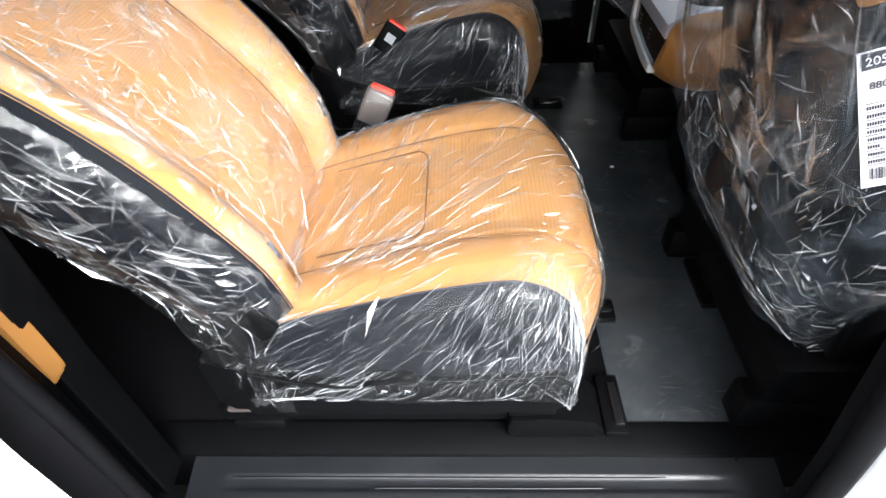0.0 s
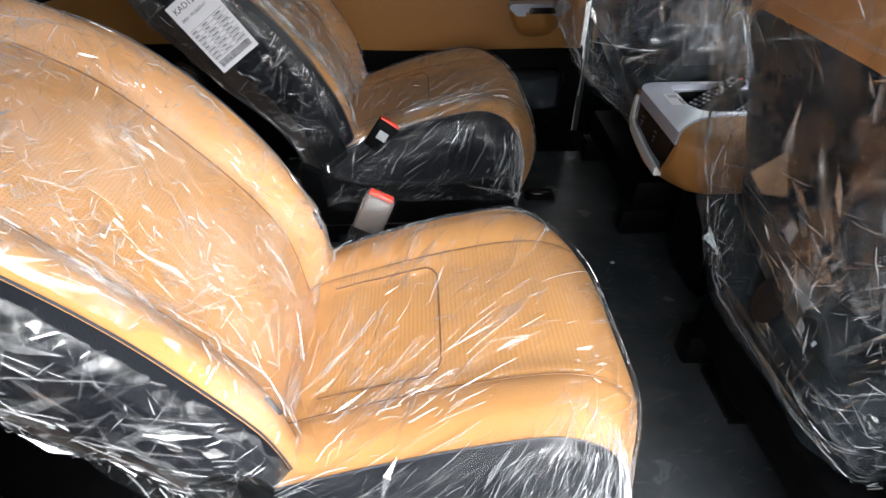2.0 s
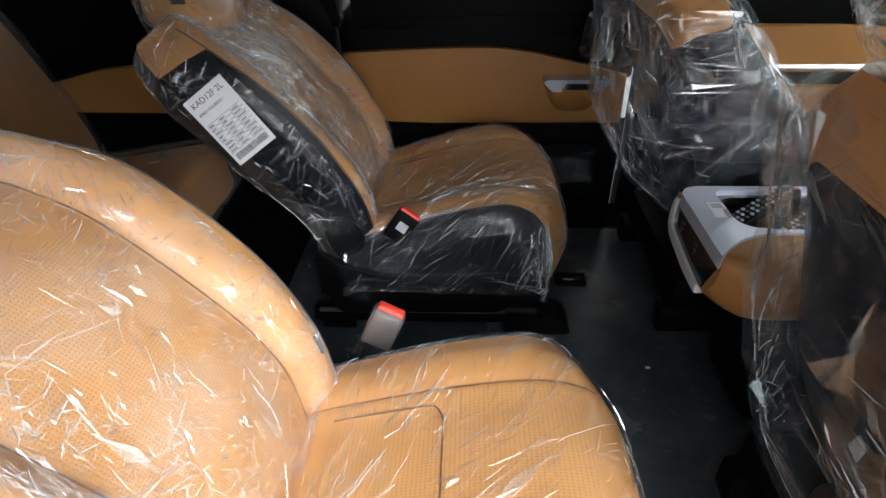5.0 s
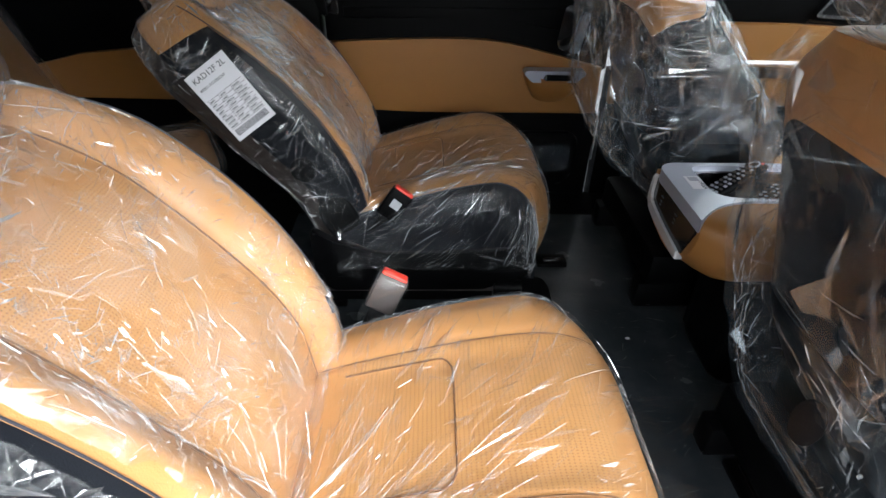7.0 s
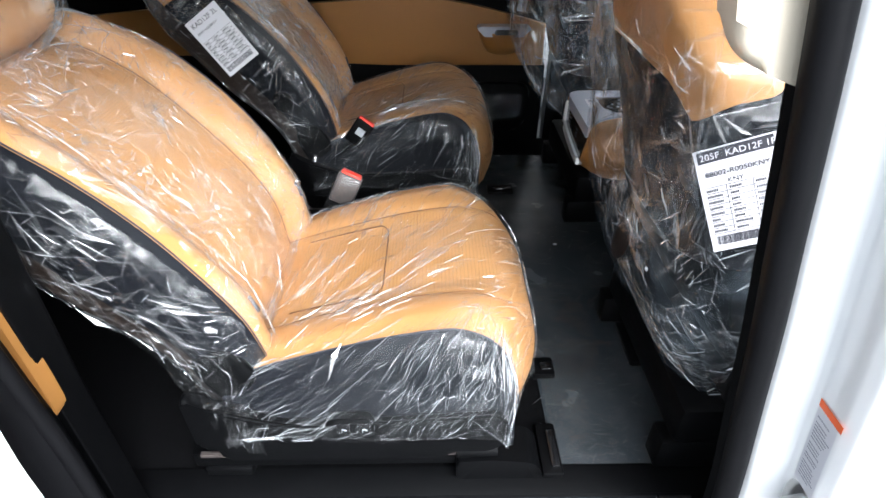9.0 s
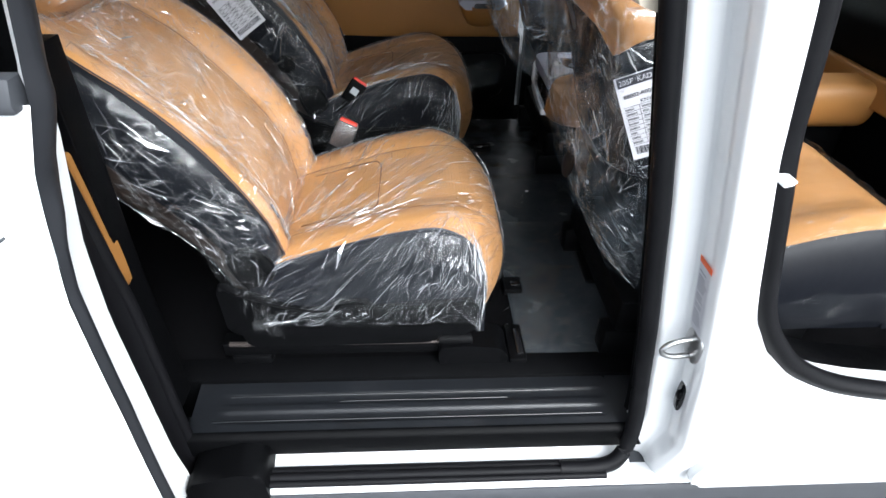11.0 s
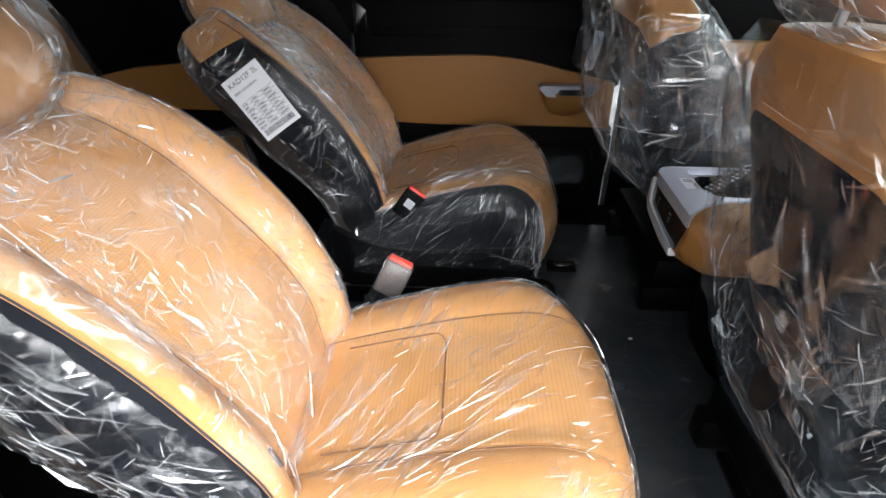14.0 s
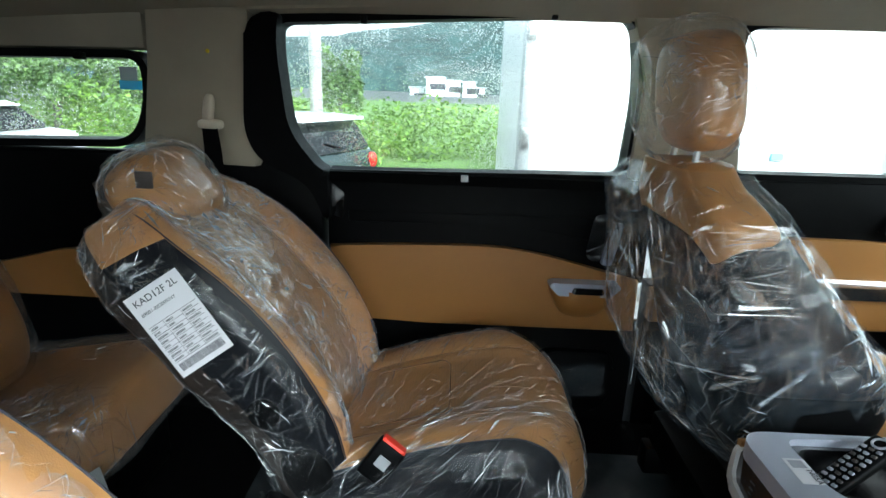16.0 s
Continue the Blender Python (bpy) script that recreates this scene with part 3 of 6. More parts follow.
def corner_path():
    pts = [(0.42, 0.278, 0.322), (0.50, 0.278, 0.322), (0.555, 0.285, 0.335), (0.585, 0.305, 0.375), (0.592, 0.320, 0.45)]
    for z in (0.6, 0.75, 0.9, 1.05, 1.2, 1.35, 1.5, 1.7):
        pts.append((body_line(z) - 0.012, 0.326, z))
    return smooth_line(pts, 6)


part("door_seal", tube(corner_path(), 0.019, 10), M_RUB, pillar, "black rubber weather seal")
part("inner_trim", grid(lambda u, v: (lambda z: (body_line(z) - 0.022 + 0.022 * u, 0.365 - 0.03 * u, z))(0.44 + 1.3 * v), 4, 24), M_BLK, pillar, "black plastic inner pillar trim")
part("cream_trim", prism(rounded([(0.31, 1.76), (0.345, 1.46), (0.365, 1.385), (0.44, 1.358), (0.475, 1.355), (0.38, 1.76)], [0.01, 0.05, 0.05, 0.02, 0.005, 0.01]), 0.348, 0.39, "y", 0.014, 3), M_CREAM, pillar, "cream upper pillar trim")

# things on the pillar
sticker = thing("warning_sticker", "white warning sticker with an orange bar on the pillar", "sticker")
def on_jamb(a, z, lift=0.0015):
    """A place on the rearward face of the pillar: a across it, 0 at its inner edge."""
    x = body_line(z)
    return Vector((x + 0.0575 - lift, 0.288 - 0.045 * a, z))


def jamb_quad(a0, a1, z0, z1, skew=0.0, lift=0.0015):
    bm = bmesh.new()
    vs = [bm.verts.new(on_jamb(a, z, lift)) for a, z in ((a0, z0 + skew), (a1, z0), (a1, z1), (a0, z1 + skew))]
    bm.faces.new(vs)
    return bm


part("paper", jamb_quad(0.0, 0.92, 0.80, 0.958), M_PAPER, sticker, smooth=False)
part("orange_bar", jamb_quad(0.0, 1.05, 0.958, 0.972, 0.0, 0.002), M_ORNG, sticker, smooth=False)
rnd = random.Random(8)
zz = 0.94
while zz > 0.81:
    part("text_line", jamb_quad(0.1, rnd.uniform(0.6, 0.85), zz, zz + 0.0028, 0.0, 0.002), M_GREYINK, sticker, smooth=False)
    zz -= 0.0062 if rnd.random() < 0.75 else 0.011
striker = thing("door_striker", "zinc-plated door striker loop bolted to the pillar", "striker")
c = on_jamb(0.55, 0.765)
part("plate", blob(c, (0.014, 0.062, 0.078), 2.6, 20, 12), M_STEEL, striker)
part("loop", tube(smooth_line([c + Vector((0.0, -0.004, 0.024)), c + Vector((-0.045, -0.012, 0.022)), c + Vector((-0.066, -0.014, 0.008)), c + Vector((-0.066, -0.014, -0.006)), c + Vector((-0.045, -0.012, -0.018)), c + Vector((0.0, -0.004, -0.024))], 8), 0.0058, 10), M_STEEL, striker)
slot = thing("latch_plug", "black plastic plug in a slot of the pillar", "plug")
c = on_jamb(0.35, 0.60)
part("plug", blob(c, (0.010, 0.030, 0.092), 3.0, 18, 12), M_BLKG, slot)
part("nub", blob(c + Vector((-0.006, -0.004, 0.006)), (0.012, 0.016, 0.022), 3.0, 14, 10), M_BLK, slot)

# stamped panel on the rocker in front of the pillar
part("stamped_panel", prism(rounded([(0.695, 0.375), (0.76, 0.50), (0.85, 0.505), (1.0, 0.42), (1.9, 0.40), (1.9, 0.345), (0.72, 0.345)], [0.03, 0.03, 0.03, 0.06, 0.02, 0.02, 0.03]), 0.2035, 0.23, "y", 0.007, 3), M_WHITE, rocker, "stamped white panel")


# front door opening: seal and sill
def front_seal():
    pts = [(0.505, 0.245, 1.72), (0.575, 0.245, 1.40), (0.605, 0.245, 1.20), (0.632, 0.245, 1.094), (0.667, 0.245, 0.961), (0.697, 0.245, 0.863), (0.747, 0.245, 0.778), (0.825, 0.245, 0.700), (0.955, 0.245, 0.640), (1.2, 0.245, 0.605), (1.7, 0.245, 0.59)]
    return smooth_line(pts, 8)


part("front_door_seal", tube([p + Vector((0.016, 0.0, 0.012)) for p in front_seal()], 0.021, 10), M_RUB, pillar, "black rubber seal of the front door opening")
part("front_sill", grid(lambda u, v: (lambda p: (p[0] + 0.02 + 0.06 * v, 0.25 + 0.22 * v, p[2] + 0.005 - 0.09 * v))(lerp_line(front_seal(), 0.35 + 0.65 * u)), 40, 8), M_BLK, pillar, "black front sill trim")
part("hook", prism(rounded([(0.612, 1.158), (0.630, 1.163), (0.632, 1.169), (0.610, 1.169)], 0.003), 0.20, 0.225, "y", 0.002), M_WHITE, pillar, "small white check hook")

# rear edge of the opening: white jamb, seals, black trim and the tan panel end
def rear_line(z):
    return float(np.interp(z, [0.30, 0.45, 0.86, 1.02, 1.21, 1.7], [-0.46, -0.475, -0.475, -0.462, -0.425, -0.36]))


def inner_line(z):
    return float(np.interp(z, [0.30, 0.83, 0.90, 1.0, 1.13, 1.30, 1.7], [-0.460, -0.459, -0.466, -0.472, -0.480, -0.455, -0.40]))


jamb = thing("rear_jamb", "white rear jamb of the sliding door opening with black trim", "car body", kind="structure")
part("jamb_skin", grid(lambda u, v: (lambda z: (rear_line(z) - 0.085 + 0.085 * u ** 0.7, 0.13 + 0.145 * u, z))(0.24 + 1.5 * v), 14, 40), M_WHITE, jamb)
part("jamb_seal", tube([(inner_line(float(z)) - 0.014, 0.337, z) for z in np.linspace(0.36, 1.72, 26)], 0.014, 10), M_RUB, jamb, "black rubber weather seal")
part("jamb_lip", grid(lambda u, v: (lambda z: (rear_line(z) * (1 - u) + (inner_line(z) - 0.004) * u - 0.002 - 0.008 * math.sin(math.pi * u), 0.2755 + 0.062 * u, z))(0.24 + 1.5 * v), 8, 40), M_RUB, jamb, "black ribbed inner lip")
part("jamb_trim", grid(lambda u, v: (lambda z: (inner_line(z) - 0.016 - 0.02 * u, 0.340 + 0.04 * u, z))(0.44 + 1.3 * v), 8, 30), M_BLK, jamb, "black inner jamb trim")
part("bolt_hole", blob((-0.497, 0.235, 0.935), (0.014, 0.024, 0.024), 2.0, 14, 8), M_RUB, jamb, "dark round bolt hole")
part("tan_panel", prism(rounded([(-0.68, 0.825), (-0.500, 0.825), (-0.497, 0.845), (-0.496, 0.90), (-0.500, 1.04), (-0.504, 1.125), (-0.68, 1.13)], 0.008), 0.382, 0.412, "y", 0.006), M_TANP, jamb, "tan quarter trim panel end")
part("lower_jamb_trim", prism([(-0.70, 0.44), (-0.495, 0.44), (-0.50, 0.83), (-0.485, 1.30), (-0.70, 1.30)], 0.395, 0.46, "y", 0.004), M_BLK, jamb, "black lower jamb trim")
part("hinge_arm", prism(rounded([(-0.47, 0.235), (-0.29, 0.235), (-0.275, 0.275), (-0.28, 0.385), (-0.33, 0.40), (-0.46, 0.36)], 0.02), 0.235, 0.33, "y", 0.01), M_BLK, jamb, "black door track cover")
part("roller", blob((-0.40, 0.275, 0.335), (0.05, 0.03, 0.02), 2.4, 16, 10), M_STEEL, jamb, "steel roller of the sliding door")
# near quarter wall behind the opening, roof side, roof and closures
struct("wall_near_rear", prism([(-2.2, 0.30), (-0.60, 0.30), (-0.60, 1.10), (-0.58, 1.30), (-2.2, 1.30)], 0.30, 0.40, "y"), M_BLK, "black near-side quarter trim")
struct("wall_near_upper", prism([(-2.2, 1.66), (1.9, 1.66), (1.9, 1.80), (-2.2, 1.80)], 0.36, 0.50, "y"), M_BEIGE, "beige roof rail over the door opening")
struct("pillar_near_rear", prism([(-0.95, 1.30), (-0.60, 1.30), (-0.50, 1.66), (-0.95, 1.66)], 0.36, 0.44, "y"), M_BEIGE, "beige rear pillar trim")
struct("wall_rear", box(-2.3, -2.2, 0.30, 2.32, 0.30, 1.15, 0.0), M_BLK, "black tailgate trim")
struct("wall_front", box(1.75, 1.95, 0.30, 2.32, 0.30, 1.15, 0.03), M_BLK, "black dashboard and bulkhead")


def headliner(u, v):
    x, y = -2.3 + 4.1 * u, 0.36 + 1.88 * v
    e = abs(2 * v - 1)
    z = 1.80 - 0.085 * e ** 5 - 0.05 * max(0, -x - 0.4) ** 1.2 + 0.012 * min(x, 0)
    return (x, y, z)


struct("ceiling", grid(headliner, 60, 40), M_BEIGE, "beige fabric headliner")
struct("roof_panel", grid(lambda u, v: (-2.35 + 4.2 * u, 0.30 + 2.04 * v, 1.84 - 0.07 * abs(2 * v - 1) ** 4 - 0.04 * max(0, 0.5 - u)), 20, 20), M_WHITE, "white painted roof panel")

# ---- far side of the cabin ----
Y = 2.24
far_door = thing("door_1", "closed far sliding door with tan insert and black trim", "car door", kind="structure")
part("lower_panel", prism(rounded([(-0.415, 0.40), (0.575, 0.40), (0.575, 0.80), (-0.415, 0.80)], 0.01), Y - 0.01, Y + 0.06, "y", 0.006), M_BLK, far_door)
tan_edge = [(p[0], p[1]) for p in smooth_line([(-0.405, 1.045), (-0.2, 1.056), (0.06, 1.062), (0.22, 1.047), (0.38, 1.012), (0.555, 0.968)], 6)]
part("insert", prism([(-0.405, 0.81), (-0.1, 0.803), (0.558, 0.80)] + tan_edge[::-1], Y - 0.045, Y + 0.02, "y", 0.012, 3), M_TANP, far_door, "tan soft-touch insert")
part("upper_panel", prism([(-0.415, 1.03), (-0.415, 1.254), (0.50, 1.278), (0.575, 1.278), (0.575, 0.96)] + [(p[0], p[1] - 0.02) for p in tan_edge[::-1]], Y - 0.018, Y + 0.06, "y", 0.006), M_BLK, far_door, "black upper door trim")
# raised strip added where the black trim only shows a faint reflection
part("reflection_strip", prism([(-0.35, 1.12), (0.20, 1.125), (0.40, 1.085), (0.44, 1.10), (0.42, 1.16), (-0.35, 1.155)], Y - 0.022, Y - 0.012, "y", 0.004), M_BLK, far_door, "thin black strip added for a faint reflection")
part("belt_cap", prism([(Y - 0.035, 1.245), (Y - 0.02, 1.272), (Y + 0.03, 1.282), (Y + 0.03, 1.245)], -0.41, 0.575, "x", 0.004), M_BLK, far_door, "black belt line cap")
pull = part("pull_cup", grid(lambda u, v: (0.378 + (0.105 - 0.03 * v) * math.cos(math.pi * u), Y - 0.047 - 0.055 * math.sin(math.pi * u) ** 0.6 * (1 - 0.8 * v * v), 0.945 - 0.095 * v ** 0.8 * (0.35 + 0.65 * math.sin(math.pi * u) ** 0.5)), 24, 10), M_TANP, far_door, "tan moulded pull cup")
part("bezel", prism(rounded([(0.268, 0.962), (0.300, 0.932), (0.455, 0.932), (0.488, 0.962), (0.480, 0.972), (0.276, 0.972)], 0.008), Y - 0.098, Y - 0.05, "y", 0.004), M_SILP, pull, "silver bezel")
part("switch_pad", prism(rounded([(0.338, 0.947), (0.345, 0.940), (0.430, 0.940), (0.437, 0.947), (0.430, 0.960), (0.345, 0.960)], 0.004), Y - 0.102, Y - 0.09, "y", 0.002), M_BLKG, pull, "black window switch pad")
part("map_pocket", prism(rounded([(0.27, 0.50), (0.50, 0.50), (0.52, 0.72), (0.25, 0.72)], 0.06), Y - 0.04, Y, "y", 0.015), M_BLK, far_door, "black lower map pocket")
part("pocket_film", grid(lambda u, v: (0.28 + 0.2 * u, Y - 0.05 - 0.012 * ridge((u * 5, v * 4, 2)), 0.56 + 0.12 * v + 0.02 * u), 24, 16), M_FILMB, far_door, "crumpled clear film on the pocket")
part("rear_grip", prism(rounded([(-0.41, 1.14), (-0.365, 1.13), (-0.36, 1.21), (-0.405, 1.245)], 0.008), Y - 0.03, Y - 0.01, "y", 0.003), M_BLKG, far_door, "dark grip at the rear edge")
part("latch", prism(rounded([(0.43, 1.02), (0.462, 1.02), (0.485, 1.15), (0.455, 1.155)], 0.006), Y - 0.05, Y - 0.012, "y", 0.004), M_SILP, far_door, "silver inner door latch lever")
part("latch_surround", prism(rounded([(0.38, 1.03), (0.50, 1.0), (0.52, 1.16), (0.40, 1.18)], 0.03), Y - 0.03, Y - 0.015, "y", 0.006), M_BLKG, far_door, "gloss black lever surround")
part("edge_line", tube([(0.582, Y - 0.012, 0.80), (0.578, Y - 0.03, 0.68), (0.57, Y - 0.05, 0.62)], 0.0022, 6), M_GREYP, far_door, "thin pale door edge line")

win = rounded([(-0.455, 1.274), (0.475, 1.290), (0.49, 1.55), (0.455, 1.735), (-0.545, 1.685), (-0.56, 1.62), (-0.535, 1.40)], [0.03, 0.03, 0.1, 0.06, 0.03, 0.1, 0.09], 8)
window_1 = thing("window_1", "rain-speckled sliding door window with a black rubber frame", "window", kind="structure")
part("window_frame", ring(win, grown(win, 0.035), Y - 0.01, Y + 0.07), M_BLK, window_1)
pane = part("pane", prism(win, 2.292, 2.297), M_RAIN, window_1, smooth=False)
pane.visible_shadow = False
for x in (-0.30, 0.23):
    part("clip", box(x - 0.008, x + 0.008, Y - 0.03, Y + 0.0, 1.676 + 0.05 * (x + 0.545), 1.70 + 0.05 * (x + 0.545), 0.003), M_BLK, window_1)
part("window_clip", box(-0.01, 0.012, Y - 0.03, Y - 0.015, 1.255, 1.275, 0.002), M_GREYP, window_1, "small grey clip below the window")

# curved black trim behind the window, pillars and quarter
part("rear_trim", prism(rounded([(-0.625, 1.70), (-0.645, 1.38), (-0.605, 1.30), (-0.46, 1.235), (-0.415, 1.13), (-0.40, 1.13), (-0.405, 1.275), (-0.435, 1.29), (-0.515, 1.39), (-0.54, 1.62), (-0.53, 1.71)], [0.05, 0.05, 0.05, 0.05, 0.01, 0.01, 0.01, 0.02, 0.06, 0.06, 0.02]), Y - 0.06, Y + 0.03, "y", 0.018, 3), M_BLK, window_1, "black curved pillar trim")
struct("pillar_c", prism(rounded([(-0.95, 1.29), (-0.60, 1.28), (-0.62, 1.74), (-0.90, 1.74), (-0.91, 1.56)], 0.02), Y - 0.05, Y + 0.06, "y", 0.012), M_BEIGE, "beige rear pillar trim")
struct("pillar_b_far", prism(rounded([(0.485, 1.28), (0.80, 1.30), (0.745, 1.76), (0.44, 1.76), (0.50, 1.56)], 0.02), Y - 0.03, Y + 0.06, "y", 0.012), M_BEIGE, "beige pillar trim between the far windows")
quarter = thing("quarter_trim", "black and tan rear quarter trim with an armrest", "trim", kind="structure")
part("upper_trim", prism([(-2.2, 0.90), (-0.425, 0.98), (-0.425, 1.20), (-0.47, 1.25), (-0.60, 1.31), (-2.2, 1.30)], Y - 0.04, Y + 0.06, "y", 0.012), M_BLK, quarter)
part("armrest", prism(rounded([(-2.2, 0.86), (-0.425, 0.84), (-0.425, 1.03), (-0.9, 1.035), (-1.25, 1.00), (-1.45, 0.95), (-2.2, 0.94)], 0.02), Y - 0.065, Y + 0.02, "y", 0.025, 3), M_TANP, quarter, "tan padded armrest")
part("lower_trim", prism([(-2.2, 0.40), (-0.425, 0.40), (-0.425, 0.85), (-2.2, 0.85)], Y - 0.03, Y + 0.06, "y"), M_BLK, quarter)
qwin = rounded([(-1.75, 1.325), (-0.985, 1.345), (-0.935, 1.45), (-0.935, 1.575), (-1.75, 1.56)], [0.03, 0.06, 0.06, 0.05, 0.03], 7)
window_2 = thing("window_2", "rear quarter window with a thin dark frame", "window", kind="structure")
part("window_frame", ring(qwin, grown(qwin, 0.022), Y - 0.045, Y + 0.06), M_BLK, window_2)
pane = part("pane", prism(qwin, 2.28, 2.285), M_RAIN, window_2, smooth=False)
pane.visible_shadow = False
part("sticker", box(-1.040, -0.988, 2.268, 2.270, 1.512, 1.55, 0.0), M_GREYT, window_2, "grey and blue window sticker", smooth=False)
part("sticker_stripe", box(-1.045, -0.975, 2.268, 2.270, 1.486, 1.5115, 0.0), M_CYANT, window_2, smooth=False)
for x in (-1.36, -1.10):
    part("clip", box(x - 0.012, x + 0.012, Y - 0.07, Y - 0.04, 1.565, 1.585, 0.004), M_BLK, window_2)
struct("quarter_rail", prism([(-2.2, 1.58), (-0.92, 1.60), (-0.92, 1.76), (-2.2, 1.76)], Y - 0.04, Y + 0.06, "y", 0.012), M_BEIGE, "beige rail over the quarter window")
struct("roof_rail", prism([(-0.95, 1.70), (-0.55, 1.715), (0.46, 1.765), (1.9, 1.80), (1.9, 1.86), (-0.95, 1.82)], Y - 0.05, Y + 0.08, "y", 0.012), M_BEIGE, "beige roof rail over the far windows")
struct("quarter_rear_pillar", box(-2.25, -1.75, Y - 0.04, Y + 0.06, 1.30, 1.62, 0.01), M_BEIGE, "beige tail pillar trim")
part("clothes_hook", blob((-0.74, Y - 0.065, 1.44), (0.03, 0.03, 0.09), 3, 14, 10, pose(0, 0, 0, 0, 8, 0)), M_CREAM, quarter, "cream belt guide")
part("belt_guide", blob((-0.735, Y - 0.068, 1.40), (0.075, 0.03, 0.03), 3, 16, 10), M_CREAM, quarter, "cream belt guide foot")
part("seat_belt", grid(lambda u, v: (-0.735 + 0.045 * (u - 0.5) * (1 + 0.6 * v) + 0.004 * math.sin(6 * v), Y - 0.08 + 0.015 * v, 1.40 - 0.32 * v), 4, 12), M_BLK, quarter, "black seat belt webbing")
part("yellow_dot", blob((-0.735, Y - 0.052, 1.60), (0.012, 0.006, 0.012), 2, 10, 6), surface("yellow_tag", (0.8, 0.6, 0.03), 0.5, bump=0), quarter, "small yellow tag")

# far front door
front_door = thing("door_2", "closed far front door with tan panel and silver strip", "car door", kind="structure")
part("lower_panel", prism([(0.60, 0.40), (1.75, 0.40), (1.75, 0.95), (0.60, 0.95)], Y - 0.01, Y + 0.06, "y"), M_BLK, front_door)
part("tan_upper", prism([(0.60, 1.0), (1.75, 1.0), (1.75, 1.10), (1.2, 1.125), (0.60, 1.13)], Y - 0.045, Y + 0.02, "y", 0.012, 3), M_TANP, front_door, "tan upper insert")
part("tan_lower", prism([(0.60, 0.84), (1.75, 0.84), (1.75, 0.945), (0.60, 0.945)], Y - 0.055, Y + 0.02, "y", 0.012, 3), M_TANP, front_door, "tan lower insert")
part("silver_strip", prism(rounded([(0.75, 0.95), (1.75, 0.95), (1.75, 0.985), (0.75, 0.992)], 0.006), Y - 0.075, Y - 0.02, "y", 0.006), M_SILV, front_door, "satin silver trim strip")
part("upper_trim", prism([(0.60, 1.11), (1.75, 1.09), (1.75, 1.30), (0.60, 1.29)], Y - 0.018, Y + 0.06, "y", 0.008), M_BLK, front_door, "black upper door trim")
handle_loop = rounded([(1.245, 1.15), (1.44, 1.14), (1.46, 1.225), (1.29, 1.225)], 0.02, 5)
part("inner_handle", ring([(a * 0.86 + 1.36 * 0.14, b * 0.72 + 1.185 * 0.28) for a, b in handle_loop], handle_loop, Y - 0.05, Y - 0.015), M_SILV, front_door, "silver inner door handle")
fwin = rounded([(0.80, 1.31), (1.80, 1.32), (1.80, 1.74), (0.775, 1.715), (0.765, 1.66)], [0.03, 0.02, 0.02, 0.07, 0.05], 7)
window_3 = thing("window_3", "far front door window", "window", kind="structure")
part("window_frame", ring(fwin, grown(fwin, 0.025), Y - 0.01, Y + 0.07), M_BLK, window_3)
pane = part("pane", prism(fwin, 2.292, 2.297), M_GLASS, window_3, smooth=False)
pane.visible_shadow = False
mirror = thing("door_mirror", "black wing mirror outside the front window", "mirror")
part("housing", blob((1.53, 2.52, 1.36), (0.12, 0.24, 0.18), 3, 24, 14), M_BLKG, mirror)
part("mirror_glass", blob((1.476, 2.52, 1.36), (0.02, 0.20, 0.14), 3.5, 24, 12), M_SILV, mirror, "mirror glass")
part("mirror_arm", box(1.51, 1.57, 2.30, 2.45, 1.27, 1.31, 0.012), M_BLKG, mirror)
# windscreen
pane = struct("windscreen", prism([(1.95, 1.15), (1.97, 1.15), (1.50, 1.80), (1.48, 1.80)], 0.4, 2.2, "y"), M_GLASS, "clear windscreen", smooth=False)
pane.visible_shadow = False
pane = struct("rear_window", box(-2.27, -2.265, 0.42, 2.2, 1.15, 1.68, 0.0), M_DGLASS, "dark rear window", smooth=False)
pane.visible_shadow = False


# ---- seats of the second row ----
# profiles of one seat, in metres from its middle line and the floor
CUSH_MID = resample([(-0.31, 0.262), (-0.2, 0.285), (-0.03, 0.312), (0.10, 0.345), (0.19, 0.354), (0.258, 0.328), (0.292, 0.26), (0.298, 0.18), (0.275, 0.12)], 60)
CUSH_TOP = resample([(-0.31, 0.30), (-0.2, 0.345), (-0.03, 0.398), (0.09, 0.422), (0.175, 0.420), (0.240, 0.382), (0.274, 0.29), (0.280, 0.2), (0.262, 0.12)], 60)
CUSH_MID, CUSH_TOP = [[Vector((p.x * (1.06 if p.x > 0 else 1.0), p.y)) for p in line] for line in (CUSH_MID, CUSH_TOP)]
BACK_TOP = resample([(-0.205, 0.27), (-0.218, 0.36), (-0.238, 0.457), (-0.31, 0.579), (-0.437, 0.723), (-0.528, 0.794), (-0.60, 0.838), (-0.66, 0.85), (-0.70, 0.82)], 70)
BACK_MID = resample([(-0.262, 0.27), (-0.268, 0.34), (-0.290, 0.44), (-0.357, 0.55), (-0.472, 0.685), (-0.555, 0.755), (-0.62, 0.80), (-0.67, 0.82), (-0.70, 0.80)], 70)
BACK_SEAM = resample([(-0.235, 0.275), (-0.245, 0.357), (-0.272, 0.438), (-0.335, 0.57), (-0.41, 0.667), (-0.52, 0.757), (-0.62, 0.80), (-0.665, 0.815), (-0.70, 0.80)], 70)
BACK_SEAM = [a.lerp(b, 0.45) for a, b in zip(BACK_SEAM, BACK_TOP)]
BACK_REAR = resample([(-0.37, 0.19), (-0.392, 0.27), (-0.445, 0.37), (-0.55, 0.475), (-0.615, 0.555), (-0.705, 0.65), (-0.75, 0.70), (-0.765, 0.74), (-0.74, 0.78)], 70)


